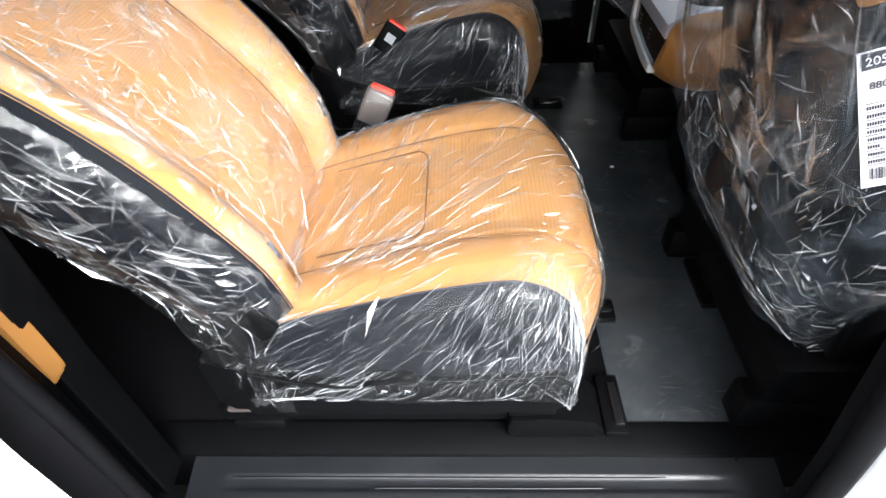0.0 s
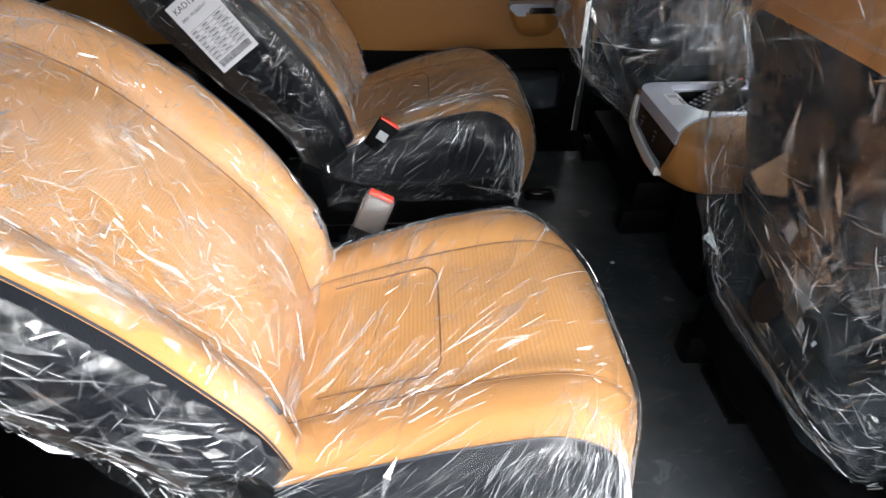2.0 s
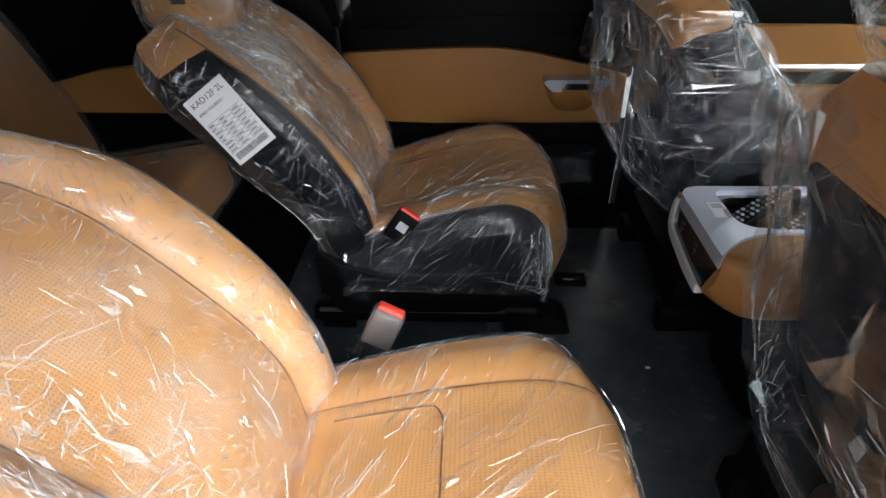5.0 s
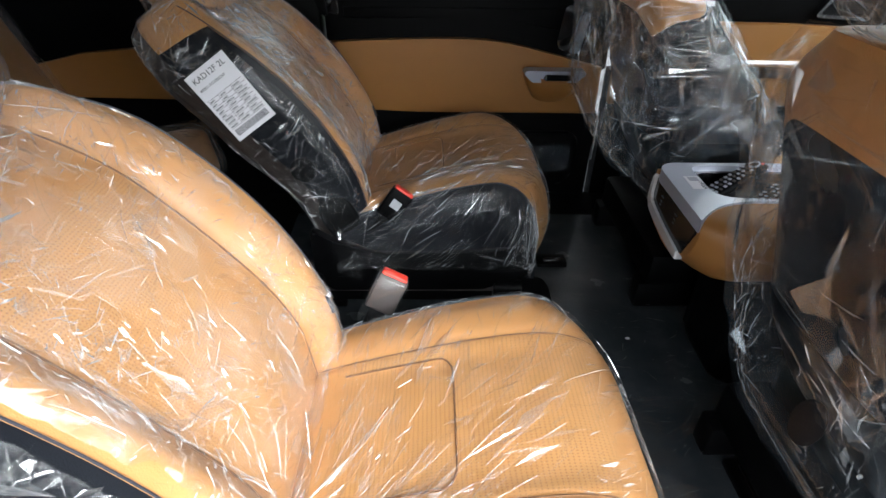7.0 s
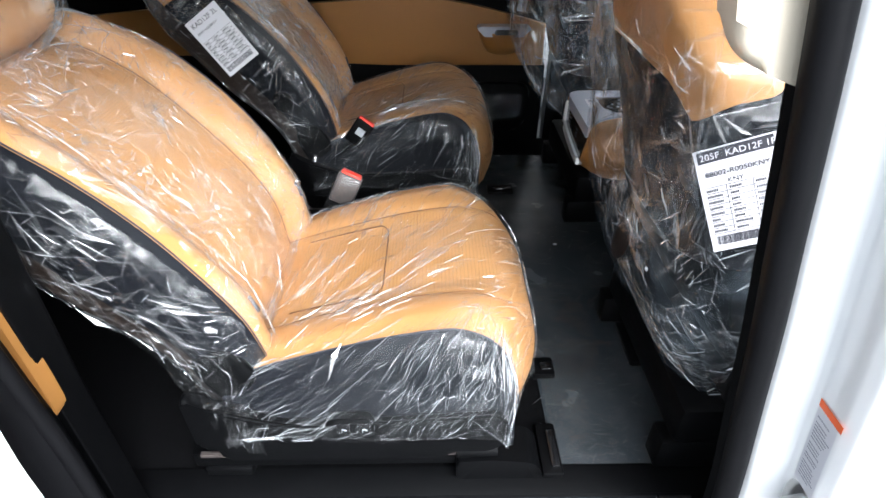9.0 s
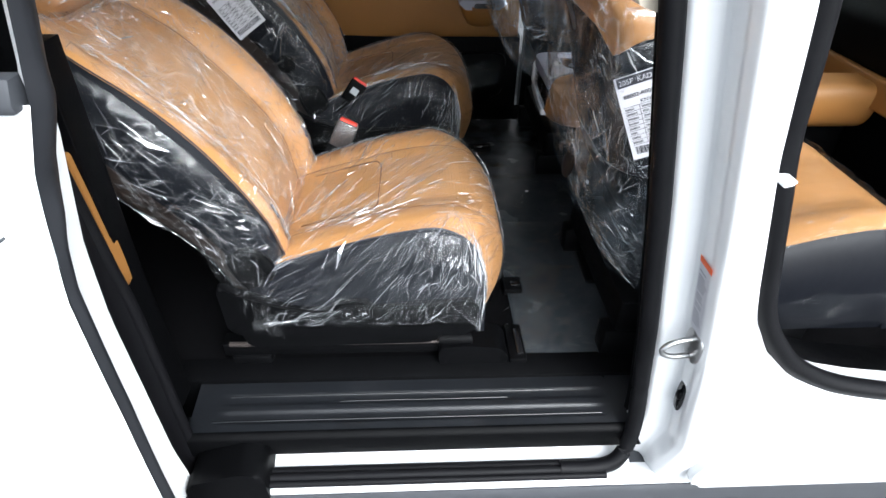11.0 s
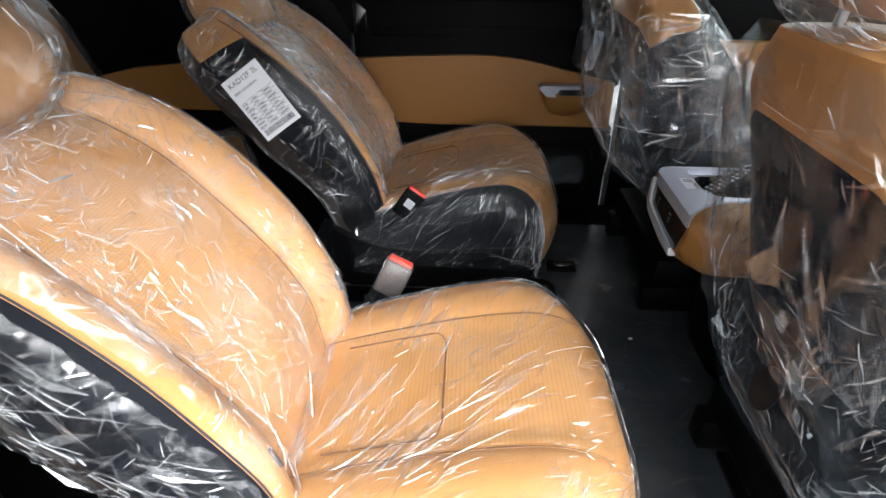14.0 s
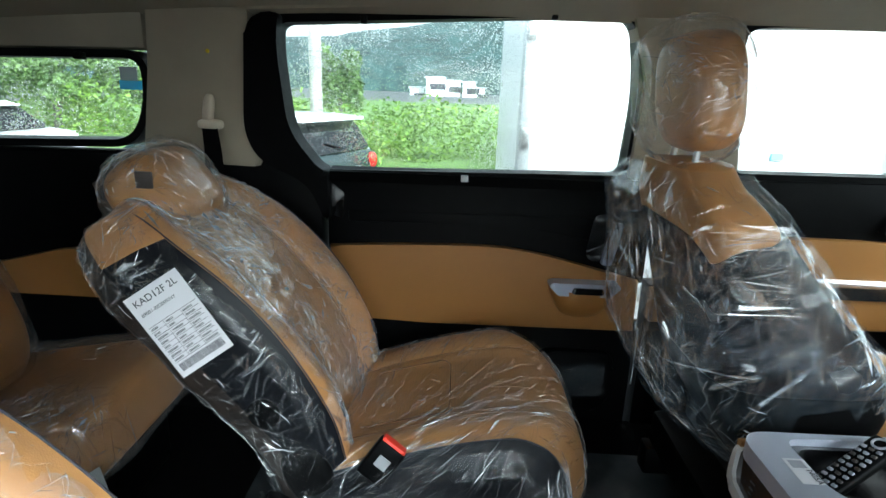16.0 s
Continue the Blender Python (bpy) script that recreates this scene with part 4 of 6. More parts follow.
def front_curve(x, y):
    """How far the cushion's front corners are set back from its middle."""
    return 0.055 * step01(0.08, 0.275, abs(y)) ** 1.5 * step01(0.02, 0.26, x)


def cushion_at(u, y, lift=0.0, bridge=0.0):
    """A place on the cushion's upper side, with the film's bridging over the hollow where asked."""
    a = abs(y)
    w = 0.72 + 0.28 * step01(0.10, 0.205, a)
    w = w + (1 - w) * bridge
    p = lerp_line(CUSH_MID, u).lerp(lerp_line(CUSH_TOP, u), w)
    drop = 0.011 * step01(0.215, 0.26, a)
    seam = 0.004 * max(0, 1 - abs(a - 0.155) / 0.010) * (1 - bridge)
    return Vector((p.x - front_curve(p.x, y), y, p.y - drop - seam + lift))


def back_width(u):
    return 0.236 + 0.021 * step01(0, 0.4, u) - 0.075 * step01(0.66, 1.0, u) ** 1.5


def back_at(u, s, lift=0.0, bridge=0.0):
    """A place on the backrest's front, s from -1 to 1 across it."""
    a = abs(s)
    w = 0.82 * step01(0.55, 0.86, a)
    w = w + (0.82 - w) * bridge
    p = lerp_line(BACK_MID, u).lerp(lerp_line(BACK_TOP, u), w)
    q = lerp_line(BACK_SEAM, u)
    p = p.lerp(q, step01(0.88, 1.0, a) ** 1.4)
    seam = 0.006 * max(0, 1 - abs(a - 0.62) / 0.05) * (1 - bridge)
    return Vector((p.x + 0.81 * (lift - seam), s * back_width(u), p.y + 0.59 * (lift - seam)))


def thread(pts, parent, r=0.0011, mat=None):
    part("seam", tube(pts, r, 5), mat or M_INK, parent)


def side_section(u, s, v):
    """The black side of the cushion; s is the side, v runs down."""
    t = lerp_line(CUSH_TOP, u)
    z0 = max(0.135, t.y - 0.011)
    y = [0.258, 0.272, 0.290, 0.296, 0.298, 0.290]
    z = [z0, z0 - 0.018, z0 - 0.07, z0 - 0.13, 0.18, 0.13]
    z = [max(0.13, q) for q in z]
    k = v * 5
    i = min(int(k), 4)
    f = k - i
    return Vector((t.x - 0.004 * v - front_curve(t.x, 0.275), s * (y[i] + (y[i + 1] - y[i]) * f), z[i] + (z[i + 1] - z[i]) * f))


def back_side(u, v):
    """The black side and rear of the backrest, v round it."""
    s, r, w = lerp_line(BACK_SEAM, u), lerp_line(BACK_REAR, u), back_width(u)
    pts = [(s.x, -w, s.y), (s.x * 0.8 + r.x * 0.2, -w - 0.022, s.y * 0.8 + r.y * 0.2), (s.x * 0.45 + r.x * 0.55, -w - 0.026, s.y * 0.45 + r.y * 0.55), (s.x * 0.15 + r.x * 0.85, -w - 0.008, s.y * 0.15 + r.y * 0.85),
           (r.x, -w + 0.03, r.y), (r.x - 0.012, 0, r.y - 0.008), (r.x, w - 0.03, r.y), (s.x * 0.15 + r.x * 0.85, w + 0.008, s.y * 0.15 + r.y * 0.85), (s.x * 0.45 + r.x * 0.55, w + 0.026, s.y * 0.45 + r.y * 0.55), (s.x * 0.8 + r.x * 0.2, w + 0.022, s.y * 0.8 + r.y * 0.2), (s.x, w, s.y)]
    x = v * 10
    i = min(int(x), 9)
    return Vector(pts[i]).lerp(Vector(pts[i + 1]), x - i)


def cushion_mesh(parent):
    part("cushion", grid(lambda u, v: cushion_at(u, -0.258 + 0.516 * v), 60, 64), M_TAN, parent, "tan leather cushion")
    part("cushion_insert", grid(lambda u, v: cushion_at(0.13 + 0.50 * u, -0.15 + 0.30 * v, 0.0022), 40, 40, uv=(58, 58)), M_PERF, parent, "perforated tan leather insert")
    for s, nm in ((-1, ""), (1, "")):
        part("cushion_side", grid(lambda u, v: side_section(u, s, v), 60, 18), M_BLKL, parent, "black leather cushion side")
        thread([cushion_at(i / 40, s * 0.2585, 0.0015) for i in range(3, 34)], parent, 0.0016)
        thread([cushion_at(0.05 + 0.62 * i / 40, s * 0.155, 0.0008) for i in range(41)], parent, 0.0017, M_SEAM)
    loop = [cushion_at(0.13 + 0.20 * i / 12, 0.125, 0.004) for i in range(12)]
    loop += [cushion_at(0.335 + 0.03 * math.sin(math.pi / 2 * i / 8), 0.125 - 0.04 * (1 - math.cos(math.pi / 2 * i / 8)), 0.004) for i in range(9)]
    loop += [cushion_at(0.365, 0.085 - 0.17 * i / 12, 0.004) for i in range(1, 12)]
    loop += [cushion_at(0.365 - 0.03 * (1 - math.cos(math.pi / 2 * i / 8)), -0.085 - 0.04 * math.sin(math.pi / 2 * i / 8), 0.004) for i in range(9)]
    loop += [cushion_at(0.335 - 0.205 * i / 12, -0.125, 0.004) for i in range(1, 13)]
    thread(loop, parent, 0.0017, M_SEAM)


def second_row_seat(label):
    seat = thing("captain_seat", label, "car seat", "second row seats")
    cushion_mesh(seat)
    back = part("backrest", grid(lambda u, v: back_at(u, -1 + 2 * v), 70, 64), M_TAN, seat, "tan leather backrest front")
    part("back_insert", grid(lambda u, v: back_at(0.16 + 0.56 * u, -0.58 + 1.16 * v, 0.0022), 44, 40, uv=(84, 56)), M_PERF, seat, "perforated tan leather back panel")
    for side in (lambda v: 0.22 * v, lambda v: 1 - 0.22 * v):
        part("back_side", grid(lambda u, v: back_side(u * (0.80 + 0.04 * v), side(v)), 60, 20), M_BLKL, seat, "black leather backrest side")
        part("shoulder", grid(lambda u, v: back_side(0.80 + 0.04 * v + (0.20 - 0.04 * v) * u, side(v)), 26, 20), M_TAN, seat, "tan leather shoulder of the backrest")
    part("back_shell", grid(lambda u, v: back_side(u, 0.22 + 0.56 * v), 70, 40), M_SHELL, seat, "dark brown plastic rear shell")
    for s in (-1, 1):
        thread([back_at(0.02 + 0.88 * i / 50, s * 0.995, 0.002) for i in range(51)], seat, 0.0016)
        thread([back_at(0.06 + 0.78 * i / 50, s * 0.62, 0.0008) for i in range(51)], seat, 0.0020, M_SEAM)
        part("tag", tube([back_at(0.175 + 0.045 * i / 4, s * 0.845, 0.003) for i in range(5)], 0.0035, 6), M_INK, seat, "small dark airbag tag")
        part("recliner_cover", blob((-0.295, s * 0.262, 0.305), (0.10, 0.03, 0.15), 2.6, 20, 14, pose(0, 0, 0, 0, -24, 0)), M_BLK, seat, "black recliner cover")
        part("rail", box(-0.42, 0.16, s * 0.245 - 0.022, s * 0.245 + 0.022, 0.028, 0.07, 0.004), M_BLK, seat, "black seat rail")
        part("rail_strip", box(-0.40, 0.15, s * 0.268 - 0.004, s * 0.268 + 0.006, 0.066, 0.075, 0.001), M_BUCK, seat, "grey rail edge")
        part("rail_foot", box(-0.40, -0.30, s * 0.245 - 0.03, s * 0.245 + 0.03, 0.0, 0.032, 0.006), M_BLK, seat)
        cap = prism(rounded([(0.13, 0.0), (0.31, 0.0), (0.312, 0.03), (0.285, 0.062), (0.20, 0.072), (0.13, 0.065)], 0.014), s * 0.245 - 0.045, s * 0.245 + 0.045, "y", 0.008)
        part("rail_cap", cap, M_BLK, seat, "black rail end cover")
        part("rail_tube", tube([(0.13, s * 0.258, 0.072), (0.215, s * 0.258, 0.070)], 0.022, 14), M_BLK, seat, "black round slide tube")
        part("lower_skirt", prism(rounded([(-0.34, 0.08), (0.10, 0.085), (0.135, 0.10), (0.15, 0.15), (-0.36, 0.15)], 0.012), s * 0.275 - 0.012, s * 0.275 + 0.012, "y", 0.005), M_BLK, seat, "black lower skirt")
    part("seat_pan", box(-0.33, 0.20, -0.27, 0.27, 0.09, 0.15, 0.015), M_BLK, seat, "black seat pan")
    part("side_shield", prism(rounded([(-0.37, 0.15), (0.19, 0.135), (0.222, 0.16), (0.228, 0.215), (0.205, 0.243), (0.0, 0.228), (-0.20, 0.222), (-0.33, 0.27), (-0.375, 0.30)], 0.02), -0.312, -0.285, "y", 0.009, 3), M_BLK, seat, "black plastic side shield")
    part("shield_ridge", tube(smooth_line([(-0.30, -0.312, 0.258), (-0.18, -0.314, 0.226), (0.0, -0.314, 0.231), (0.14, -0.314, 0.240), (0.195, -0.312, 0.243), (0.22, -0.312, 0.225)], 6), 0.004, 8), M_BLK, seat)
    head = part("headrest", blob((-0.665, 0, 0.900), (0.15, 0.27, 0.20), 3.2, 36, 24, pose(0, 0, 0, 0, -34, 0)), M_TAN, seat, "tan leather headrest")
    for s in (-0.06, 0.06):
        part("post", tube([(-0.66, s, 0.88), (-0.62, s, 0.76)], 0.007, 10), M_STEEL, head, "steel headrest post")
    return seat


def displaced(bm, f):
    bm.normal_update()
    moves = [(v, v.normal * f(v.co)) for v in bm.verts]
    for v, d in moves:
        v.co += d
    return bm


def creases(f, count, parent, seed, run, length, width, shards=0.2, where=None, kink=0.10, label="thin creases in the film, whitened as highlights"):
    """Folds strewn over a sheet f(u, v): short ridges along run(p), and a share of broader angular facets, joined in one mesh."""
    rnd = random.Random(seed)
    verts, faces = [], []
    o = Vector((seed * 1.3, seed * 0.7, seed * 2.1))
    e = 0.004
    done = 0
    for _ in range(count * 20):
        if done >= count:
            break
        u, v = rnd.uniform(0.02, 0.98), rnd.uniform(0.02, 0.98)
        p = Vector(f(u, v))
        if where and not where(p):
            continue
        if noise.noise(p * 7 + o) < rnd.uniform(-0.22, 0.36):
            continue
        done += 1
        big = rnd.random() < shards
        d = run(p, rnd)
        s = rnd.uniform(*length) * (0.55 if big else rnd.uniform(0.5, 1.3))
        w = rnd.uniform(*width) * (rnd.uniform(1.8, 3.8) if big else 1)
        tilt, bend = rnd.gauss(0, 0.5), rnd.gauss(0, 0.15)
        steps = 2 if big else 5
        line = []
        for k in range(steps + 1):
            p = Vector(f(u, v))
            pu = (Vector(f(u + e, v)) - Vector(f(u - e, v))) / (2 * e)
            pv = (Vector(f(u, v + e)) - Vector(f(u, v - e))) / (2 * e)
            n = pu.cross(pv)
            if n.length < 1e-6:
                break
            n.normalize()
            t = d - n * d.dot(n)
            if t.length < 1e-3:
                break
            t.normalize()
            side = n.cross(t)
            line.append((p, side, n))
            d = (t + side * (bend / steps + rnd.gauss(0, kink))).normalized()
            g = t * (s / steps)
            a, b, c = pu.dot(pu), pu.dot(pv), pv.dot(pv)
            det = a * c - b * b
            if abs(det) < 1e-9:
                break
            u += (g.dot(pu) * c - g.dot(pv) * b) / det
            v += (g.dot(pv) * a - g.dot(pu) * b) / det
            if not (0.012 < u < 0.988 and 0.012 < v < 0.988):
                break
        m = len(line)
        if m < 3:
            continue
        first = len(verts)
        for k, (p, side, n) in enumerate(line):
            taper = 0.12 + 0.88 * math.sin(math.pi * min(1, (k + 0.15) / (m - 0.7))) if not big else (0.1, 1.0, 0.25)[min(k, 2)]
            a, lift = w * taper, n * (0.0015 + w * taper * (0.5 if not big else 0.0))
            slope = n * (w * taper * (tilt if big else 0))
            verts += [p - side * a - slope, p + lift, p + side * a + slope]
        for k in range(m - 1):
            i = first + 3 * k
            faces += [(i, i + 1, i + 4, i + 3), (i + 1, i + 2, i + 5, i + 4)]
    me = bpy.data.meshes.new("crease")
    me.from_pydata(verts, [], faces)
    # white on the ridges stands in for their highlights
    me.materials.append(M_GLINT)
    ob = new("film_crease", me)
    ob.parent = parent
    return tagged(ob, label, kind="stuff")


def glints(f, clusters, parent, seed, length, width, where=None, run=None, reach=(0.025, 0.02), each=(6, 22), label="sharp pale slivers painted as glints on the film", mat=None):
    """Painted glints: clusters of narrow pointed pale facets on a sheet f(u, v), nearly side by side, joined in one
    mesh.
    """
    rnd = random.Random(seed)
    verts, faces = [], []
    o = Vector((seed * 0.9, seed * 1.9, seed * 0.4))
    e = 0.004
    done = 0
    for _ in range(clusters * 12):
        if done >= clusters:
            break
        u, v = rnd.uniform(0.04, 0.96), rnd.uniform(0.04, 0.96)
        p = Vector(f(u, v))
        if (where and not where(p)) or noise.noise(p * 6 + o) < rnd.uniform(-0.25, 0.30):
            continue
        pu = (Vector(f(u + e, v)) - Vector(f(u - e, v))) / (2 * e)
        pv = (Vector(f(u, v + e)) - Vector(f(u, v - e))) / (2 * e)
        n = pu.cross(pv)
        a, b, c = pu.dot(pu), pu.dot(pv), pv.dot(pv)
        det = a * c - b * b
        if n.length < 1e-6 or abs(det) < 1e-9:
            continue
        n.normalize()
        d = run(p, rnd) if run else Vector((noise.noise(p * 4 + o), noise.noise(p * 4 - o), noise.noise(p * 4 + 2 * o))) + Vector((rnd.gauss(0, 0.22), rnd.gauss(0, 0.22), rnd.gauss(0, 0.22)))
        d -= n * d.dot(n)
        if d.length < 1e-3:
            continue
        done += 1
        d.normalize()
        across = n.cross(d)
        size = rnd.uniform(0.5, 1.3)

        def at(g):
            s, t = (g.dot(pu) * c - g.dot(pv) * b) / det, (g.dot(pv) * a - g.dot(pu) * b) / det
            return Vector(f(min(0.985, max(0.015, u + s)), min(0.985, max(0.015, v + t))))
        for _ in range(rnd.randint(*each)):
            turn = rnd.gauss(0, 0.28)
            t = (d * math.cos(turn) + across * math.sin(turn))
            side = n.cross(t)
            mid = d * rnd.gauss(0, reach[0]) * size + across * rnd.gauss(0, reach[1]) * size
            s = rnd.uniform(*length) * size * (2.2 if rnd.random() < 0.12 else 1)
            w = rnd.uniform(*width) * rnd.uniform(0.5, 1.0) * (2.4 if rnd.random() < 0.10 else 1)
            k = rnd.uniform(-0.3, 0.3) * s
            slope = n * (w * rnd.gauss(0, 0.6))
            lift = n * 0.0018
            p0, pm, p1 = at(mid - t * s / 2), at(mid + t * k), at(mid + t * s / 2)
            i = len(verts)
            verts += [p0 + lift, pm - side * w * rnd.uniform(0.4, 1) + lift - slope, p1 + lift, pm + side * w + lift + slope]
            faces.append((i, i + 1, i + 2, i + 3))
    me = bpy.data.meshes.new("glint")
    me.from_pydata(verts, [], faces)
    me.materials.append(mat or M_GLINT)
    ob = new("film_glint", me)
    ob.parent = parent
    return tagged(ob, label, kind="stuff")


def round_bag(c, size, e, turn):
    """The surface of a rounded block as a sheet of u and v."""
    q = 2 / e
    def sp(a, p):
        return math.copysign(abs(a) ** p, a)
    def at(u, v):
        th, ph = 2 * math.pi * u, -math.pi / 2 + math.pi * v
        return Vector(c) + turn @ Vector((sp(math.cos(ph), q) * sp(math.cos(th), q) * size[0] / 2, sp(math.cos(ph), q) * sp(math.sin(th), q) * size[1] / 2, sp(math.sin(ph), q) * size[2] / 2))
    return at


def wander(scale, spread, axes=((1, 0, 0), (0, 1, 0), (0, 0, 1))):
    """A run that turns slowly from place to place."""
    def run(p, rnd):
        a = Vector((noise.noise(p * scale + Vector((3, 1, 7))), noise.noise(p * scale + Vector((11, 5, 2))), noise.noise(p * scale + Vector((6, 13, 4))))) * 2.2
        return a + Vector((rnd.gauss(0, spread), rnd.gauss(0, spread), rnd.gauss(0, spread)))
    return run


def tied(p, rnd):
    """The run of film drawn tight to the tie at the cushion's rear corner."""
    if p.y < -0.26:
        k = step01(-0.3, 0.3, p.x)
        return Vector((1.0 - 0.75 * k, 0.1, 0.55 + 0.55 * k)) + Vector((rnd.gauss(0, 0.09), 0, rnd.gauss(0, 0.09)))
    d = p - Vector((-0.29, -0.33, 0.30))
    d.z *= 0.3
    return d.normalized() + Vector((rnd.gauss(0, 0.12), rnd.gauss(0, 0.12), 0))


def seat_film(label, seed, head):
    """Clear film pulled over a seat: one sheet for the cushion, one for the back, one bag for the headrest."""
    cover = thing("seat_cover", label, "plastic cover", "clear seat covers")
    o = Vector((seed * 3.1, seed * 1.7, seed))
    glint_size = 1.0 if seed == 1 else 1.7  # the far cover's painted glints are drawn broader

    def over(u, v):
        u2 = u * 0.93
        t = lerp_line(CUSH_TOP, u2)
        z0 = max(0.15, t.y)
        pts = [(-0.300, 0.150), (-0.322, 0.20), (-0.316, max(0.15, z0 - 0.14)), (-0.305, max(0.15, z0 - 0.07)), (-0.275, max(0.152, z0 - 0.018))]
        n = 18
        m = v * 28
        if m < 5:
            i = min(int(m), 4)
            a = Vector(pts[i])
            b = Vector(pts[i + 1]) if i < 4 else Vector((-0.255, cushion_at(u2, -0.255, 0.008, 0.35).z))
            p = a.lerp(b, m - i)
            return Vector((t.x + (0.004 if u2 > 0.55 else 0) - front_curve(t.x, 0.275) - 0.02 * step01(0.27, 0.15, p.y) * step01(0.1, 0.25, t.x), p.x, p.y))
        if m > 23:
            q = over(u, 1 - v)
            return Vector((q.x, -q.y, q.z))
        y = -0.255 + 0.51 * (m - 5) / 18
        p = cushion_at(u2, y, 0.0, 0.35)
        return Vector((p.x + (0.005 if u2 > 0.6 else 0), y, p.z + 0.006))

    def fan(co):
        """Pleats that spread from the corner where the film is tied."""
        d = co - Vector((-0.27, -0.27, 0.30))
        r = max(0.05, d.length)
        ang = math.atan2(d.y + 0.25 * d.z, d.x)
        a2 = math.atan2(d.z, d.x)
        w = step01(0.02, 0.2, r)
        near = step01(-0.22, -0.29, co.y)
        f = 0.0030 * ridge(Vector((ang * 10, r * 1.6, seed)) + o) ** 6 * (1 - near) + 0.0055 * ridge(Vector((a2 * 9, r * 1.3, seed + 4)) + o) ** 5 * near
        return w * f + 0.003 * noise.noise(co * 14 + o)

    sheet = part("cushion_film", displaced(grid(over, 150, 168), fan), M_FILMT, cover, "clear film stretched over the cushion")

    def rear(u, v):
        w = back_width(u)
        m = v * 24
        s, r = lerp_line(BACK_SEAM, u), lerp_line(BACK_REAR, u)
        def side(k, sg):
            pts = [(r.x - 0.004, w - 0.03, r.y - 0.004), (s.x * 0.15 + r.x * 0.85, w + 0.016, s.y * 0.15 + r.y * 0.85), (s.x * 0.5 + r.x * 0.5, w + 0.036, s.y * 0.5 + r.y * 0.5), (s.x * 0.85 + r.x * 0.15, w + 0.026, s.y * 0.85 + r.y * 0.15)]
            i = min(int(k), 2)
            p = Vector(pts[i]).lerp(Vector(pts[i + 1]), k - i)
            return Vector((p.x, sg * p.y, p.z))
        if m < 3:
            return side(m, -1)
        if m > 21:
            return side(24 - m, 1)
        q = back_at(u, -1 + 2 * (m - 3) / 18, 0.009, 0.4)
        if m < 4:
            return side(3, -1).lerp(q, m - 3)
        if m > 20:
            return side(3, 1).lerp(q, 21 - m)
        return q

    def crumple(co):
        a = Vector((co.x * 7 + co.z * 5, co.y * 9, co.z * 6 - co.x * 3)) + o
        k = 1 - 0.65 * step01(0.235, 0.262, abs(co.y))
        return k * (0.010 * ridge(a) ** 4 - 0.004 + 0.006 * ridge(a * 2.3 + o) ** 3 + 0.004 * noise.noise(co * 22 + o))

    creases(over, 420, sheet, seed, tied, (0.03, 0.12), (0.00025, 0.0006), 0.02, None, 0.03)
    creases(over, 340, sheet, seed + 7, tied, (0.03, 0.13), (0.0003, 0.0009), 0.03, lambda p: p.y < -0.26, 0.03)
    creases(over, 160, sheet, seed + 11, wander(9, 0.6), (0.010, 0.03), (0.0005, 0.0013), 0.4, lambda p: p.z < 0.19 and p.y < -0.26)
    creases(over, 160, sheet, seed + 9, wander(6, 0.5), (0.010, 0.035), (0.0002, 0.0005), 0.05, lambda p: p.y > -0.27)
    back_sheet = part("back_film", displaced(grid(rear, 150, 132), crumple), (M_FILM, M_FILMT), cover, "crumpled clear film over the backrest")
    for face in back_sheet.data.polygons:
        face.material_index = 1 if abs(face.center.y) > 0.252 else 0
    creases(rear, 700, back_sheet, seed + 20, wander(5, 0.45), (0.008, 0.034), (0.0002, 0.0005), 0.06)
    glints(rear, 200 if seed == 1 else 300, back_sheet, seed + 24, (0.006, 0.024 * glint_size), (0.0004 * glint_size, 0.0016 * glint_size), lambda p: abs(p.y) < 0.255)
    glints(rear, 70, back_sheet, seed + 25, (0.010, 0.05), (0.0005 * glint_size, 0.0022 * glint_size), lambda p: abs(p.y) < 0.255, None, (0.05, 0.02), (4, 10))
    glints(rear, 70, back_sheet, seed + 31, (0.02, 0.07), (0.002, 0.006), lambda p: abs(p.y) < 0.255, None, (0.05, 0.03), (5, 12), "broad facets added as sheen on the film", M_SHEEN)
    glints(rear, 60, back_sheet, seed + 32, (0.03, 0.09), (0.002, 0.008), lambda p: abs(p.y) > 0.24, None, (0.05, 0.03), (6, 14), "broad facets added as sheen on the film", M_SHEEN)
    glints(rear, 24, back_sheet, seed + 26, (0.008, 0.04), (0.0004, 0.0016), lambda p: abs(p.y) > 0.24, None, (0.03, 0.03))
    glints(over, 100, sheet, seed + 27, (0.006, 0.026 * glint_size), (0.0003 * glint_size, 0.0011 * glint_size), lambda p: p.y > -0.25, tied)
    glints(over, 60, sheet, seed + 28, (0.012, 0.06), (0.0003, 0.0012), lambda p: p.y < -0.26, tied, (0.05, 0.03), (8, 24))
    glints(over, 50, sheet, seed + 33, (0.04, 0.12), (0.0015, 0.005), None, tied, (0.05, 0.03), (5, 12), "broad facets added as sheen on the film", M_SHEEN)
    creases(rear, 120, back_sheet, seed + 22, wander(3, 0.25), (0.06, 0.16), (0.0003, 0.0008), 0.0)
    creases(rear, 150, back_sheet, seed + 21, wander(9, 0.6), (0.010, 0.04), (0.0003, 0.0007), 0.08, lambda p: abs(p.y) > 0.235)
    corner = [Vector(p) for p in ((-0.44, -0.285, 0.47), (-0.27, -0.295, 0.40), (-0.24, -0.312, 0.14), (-0.355, -0.30, 0.150))]

    def flap(u, v):
        p = corner[0].lerp(corner[1], u).lerp(corner[3].lerp(corner[2], u), v)
        out = 0.012 * math.sin(math.pi * u) * math.sin(math.pi * v)
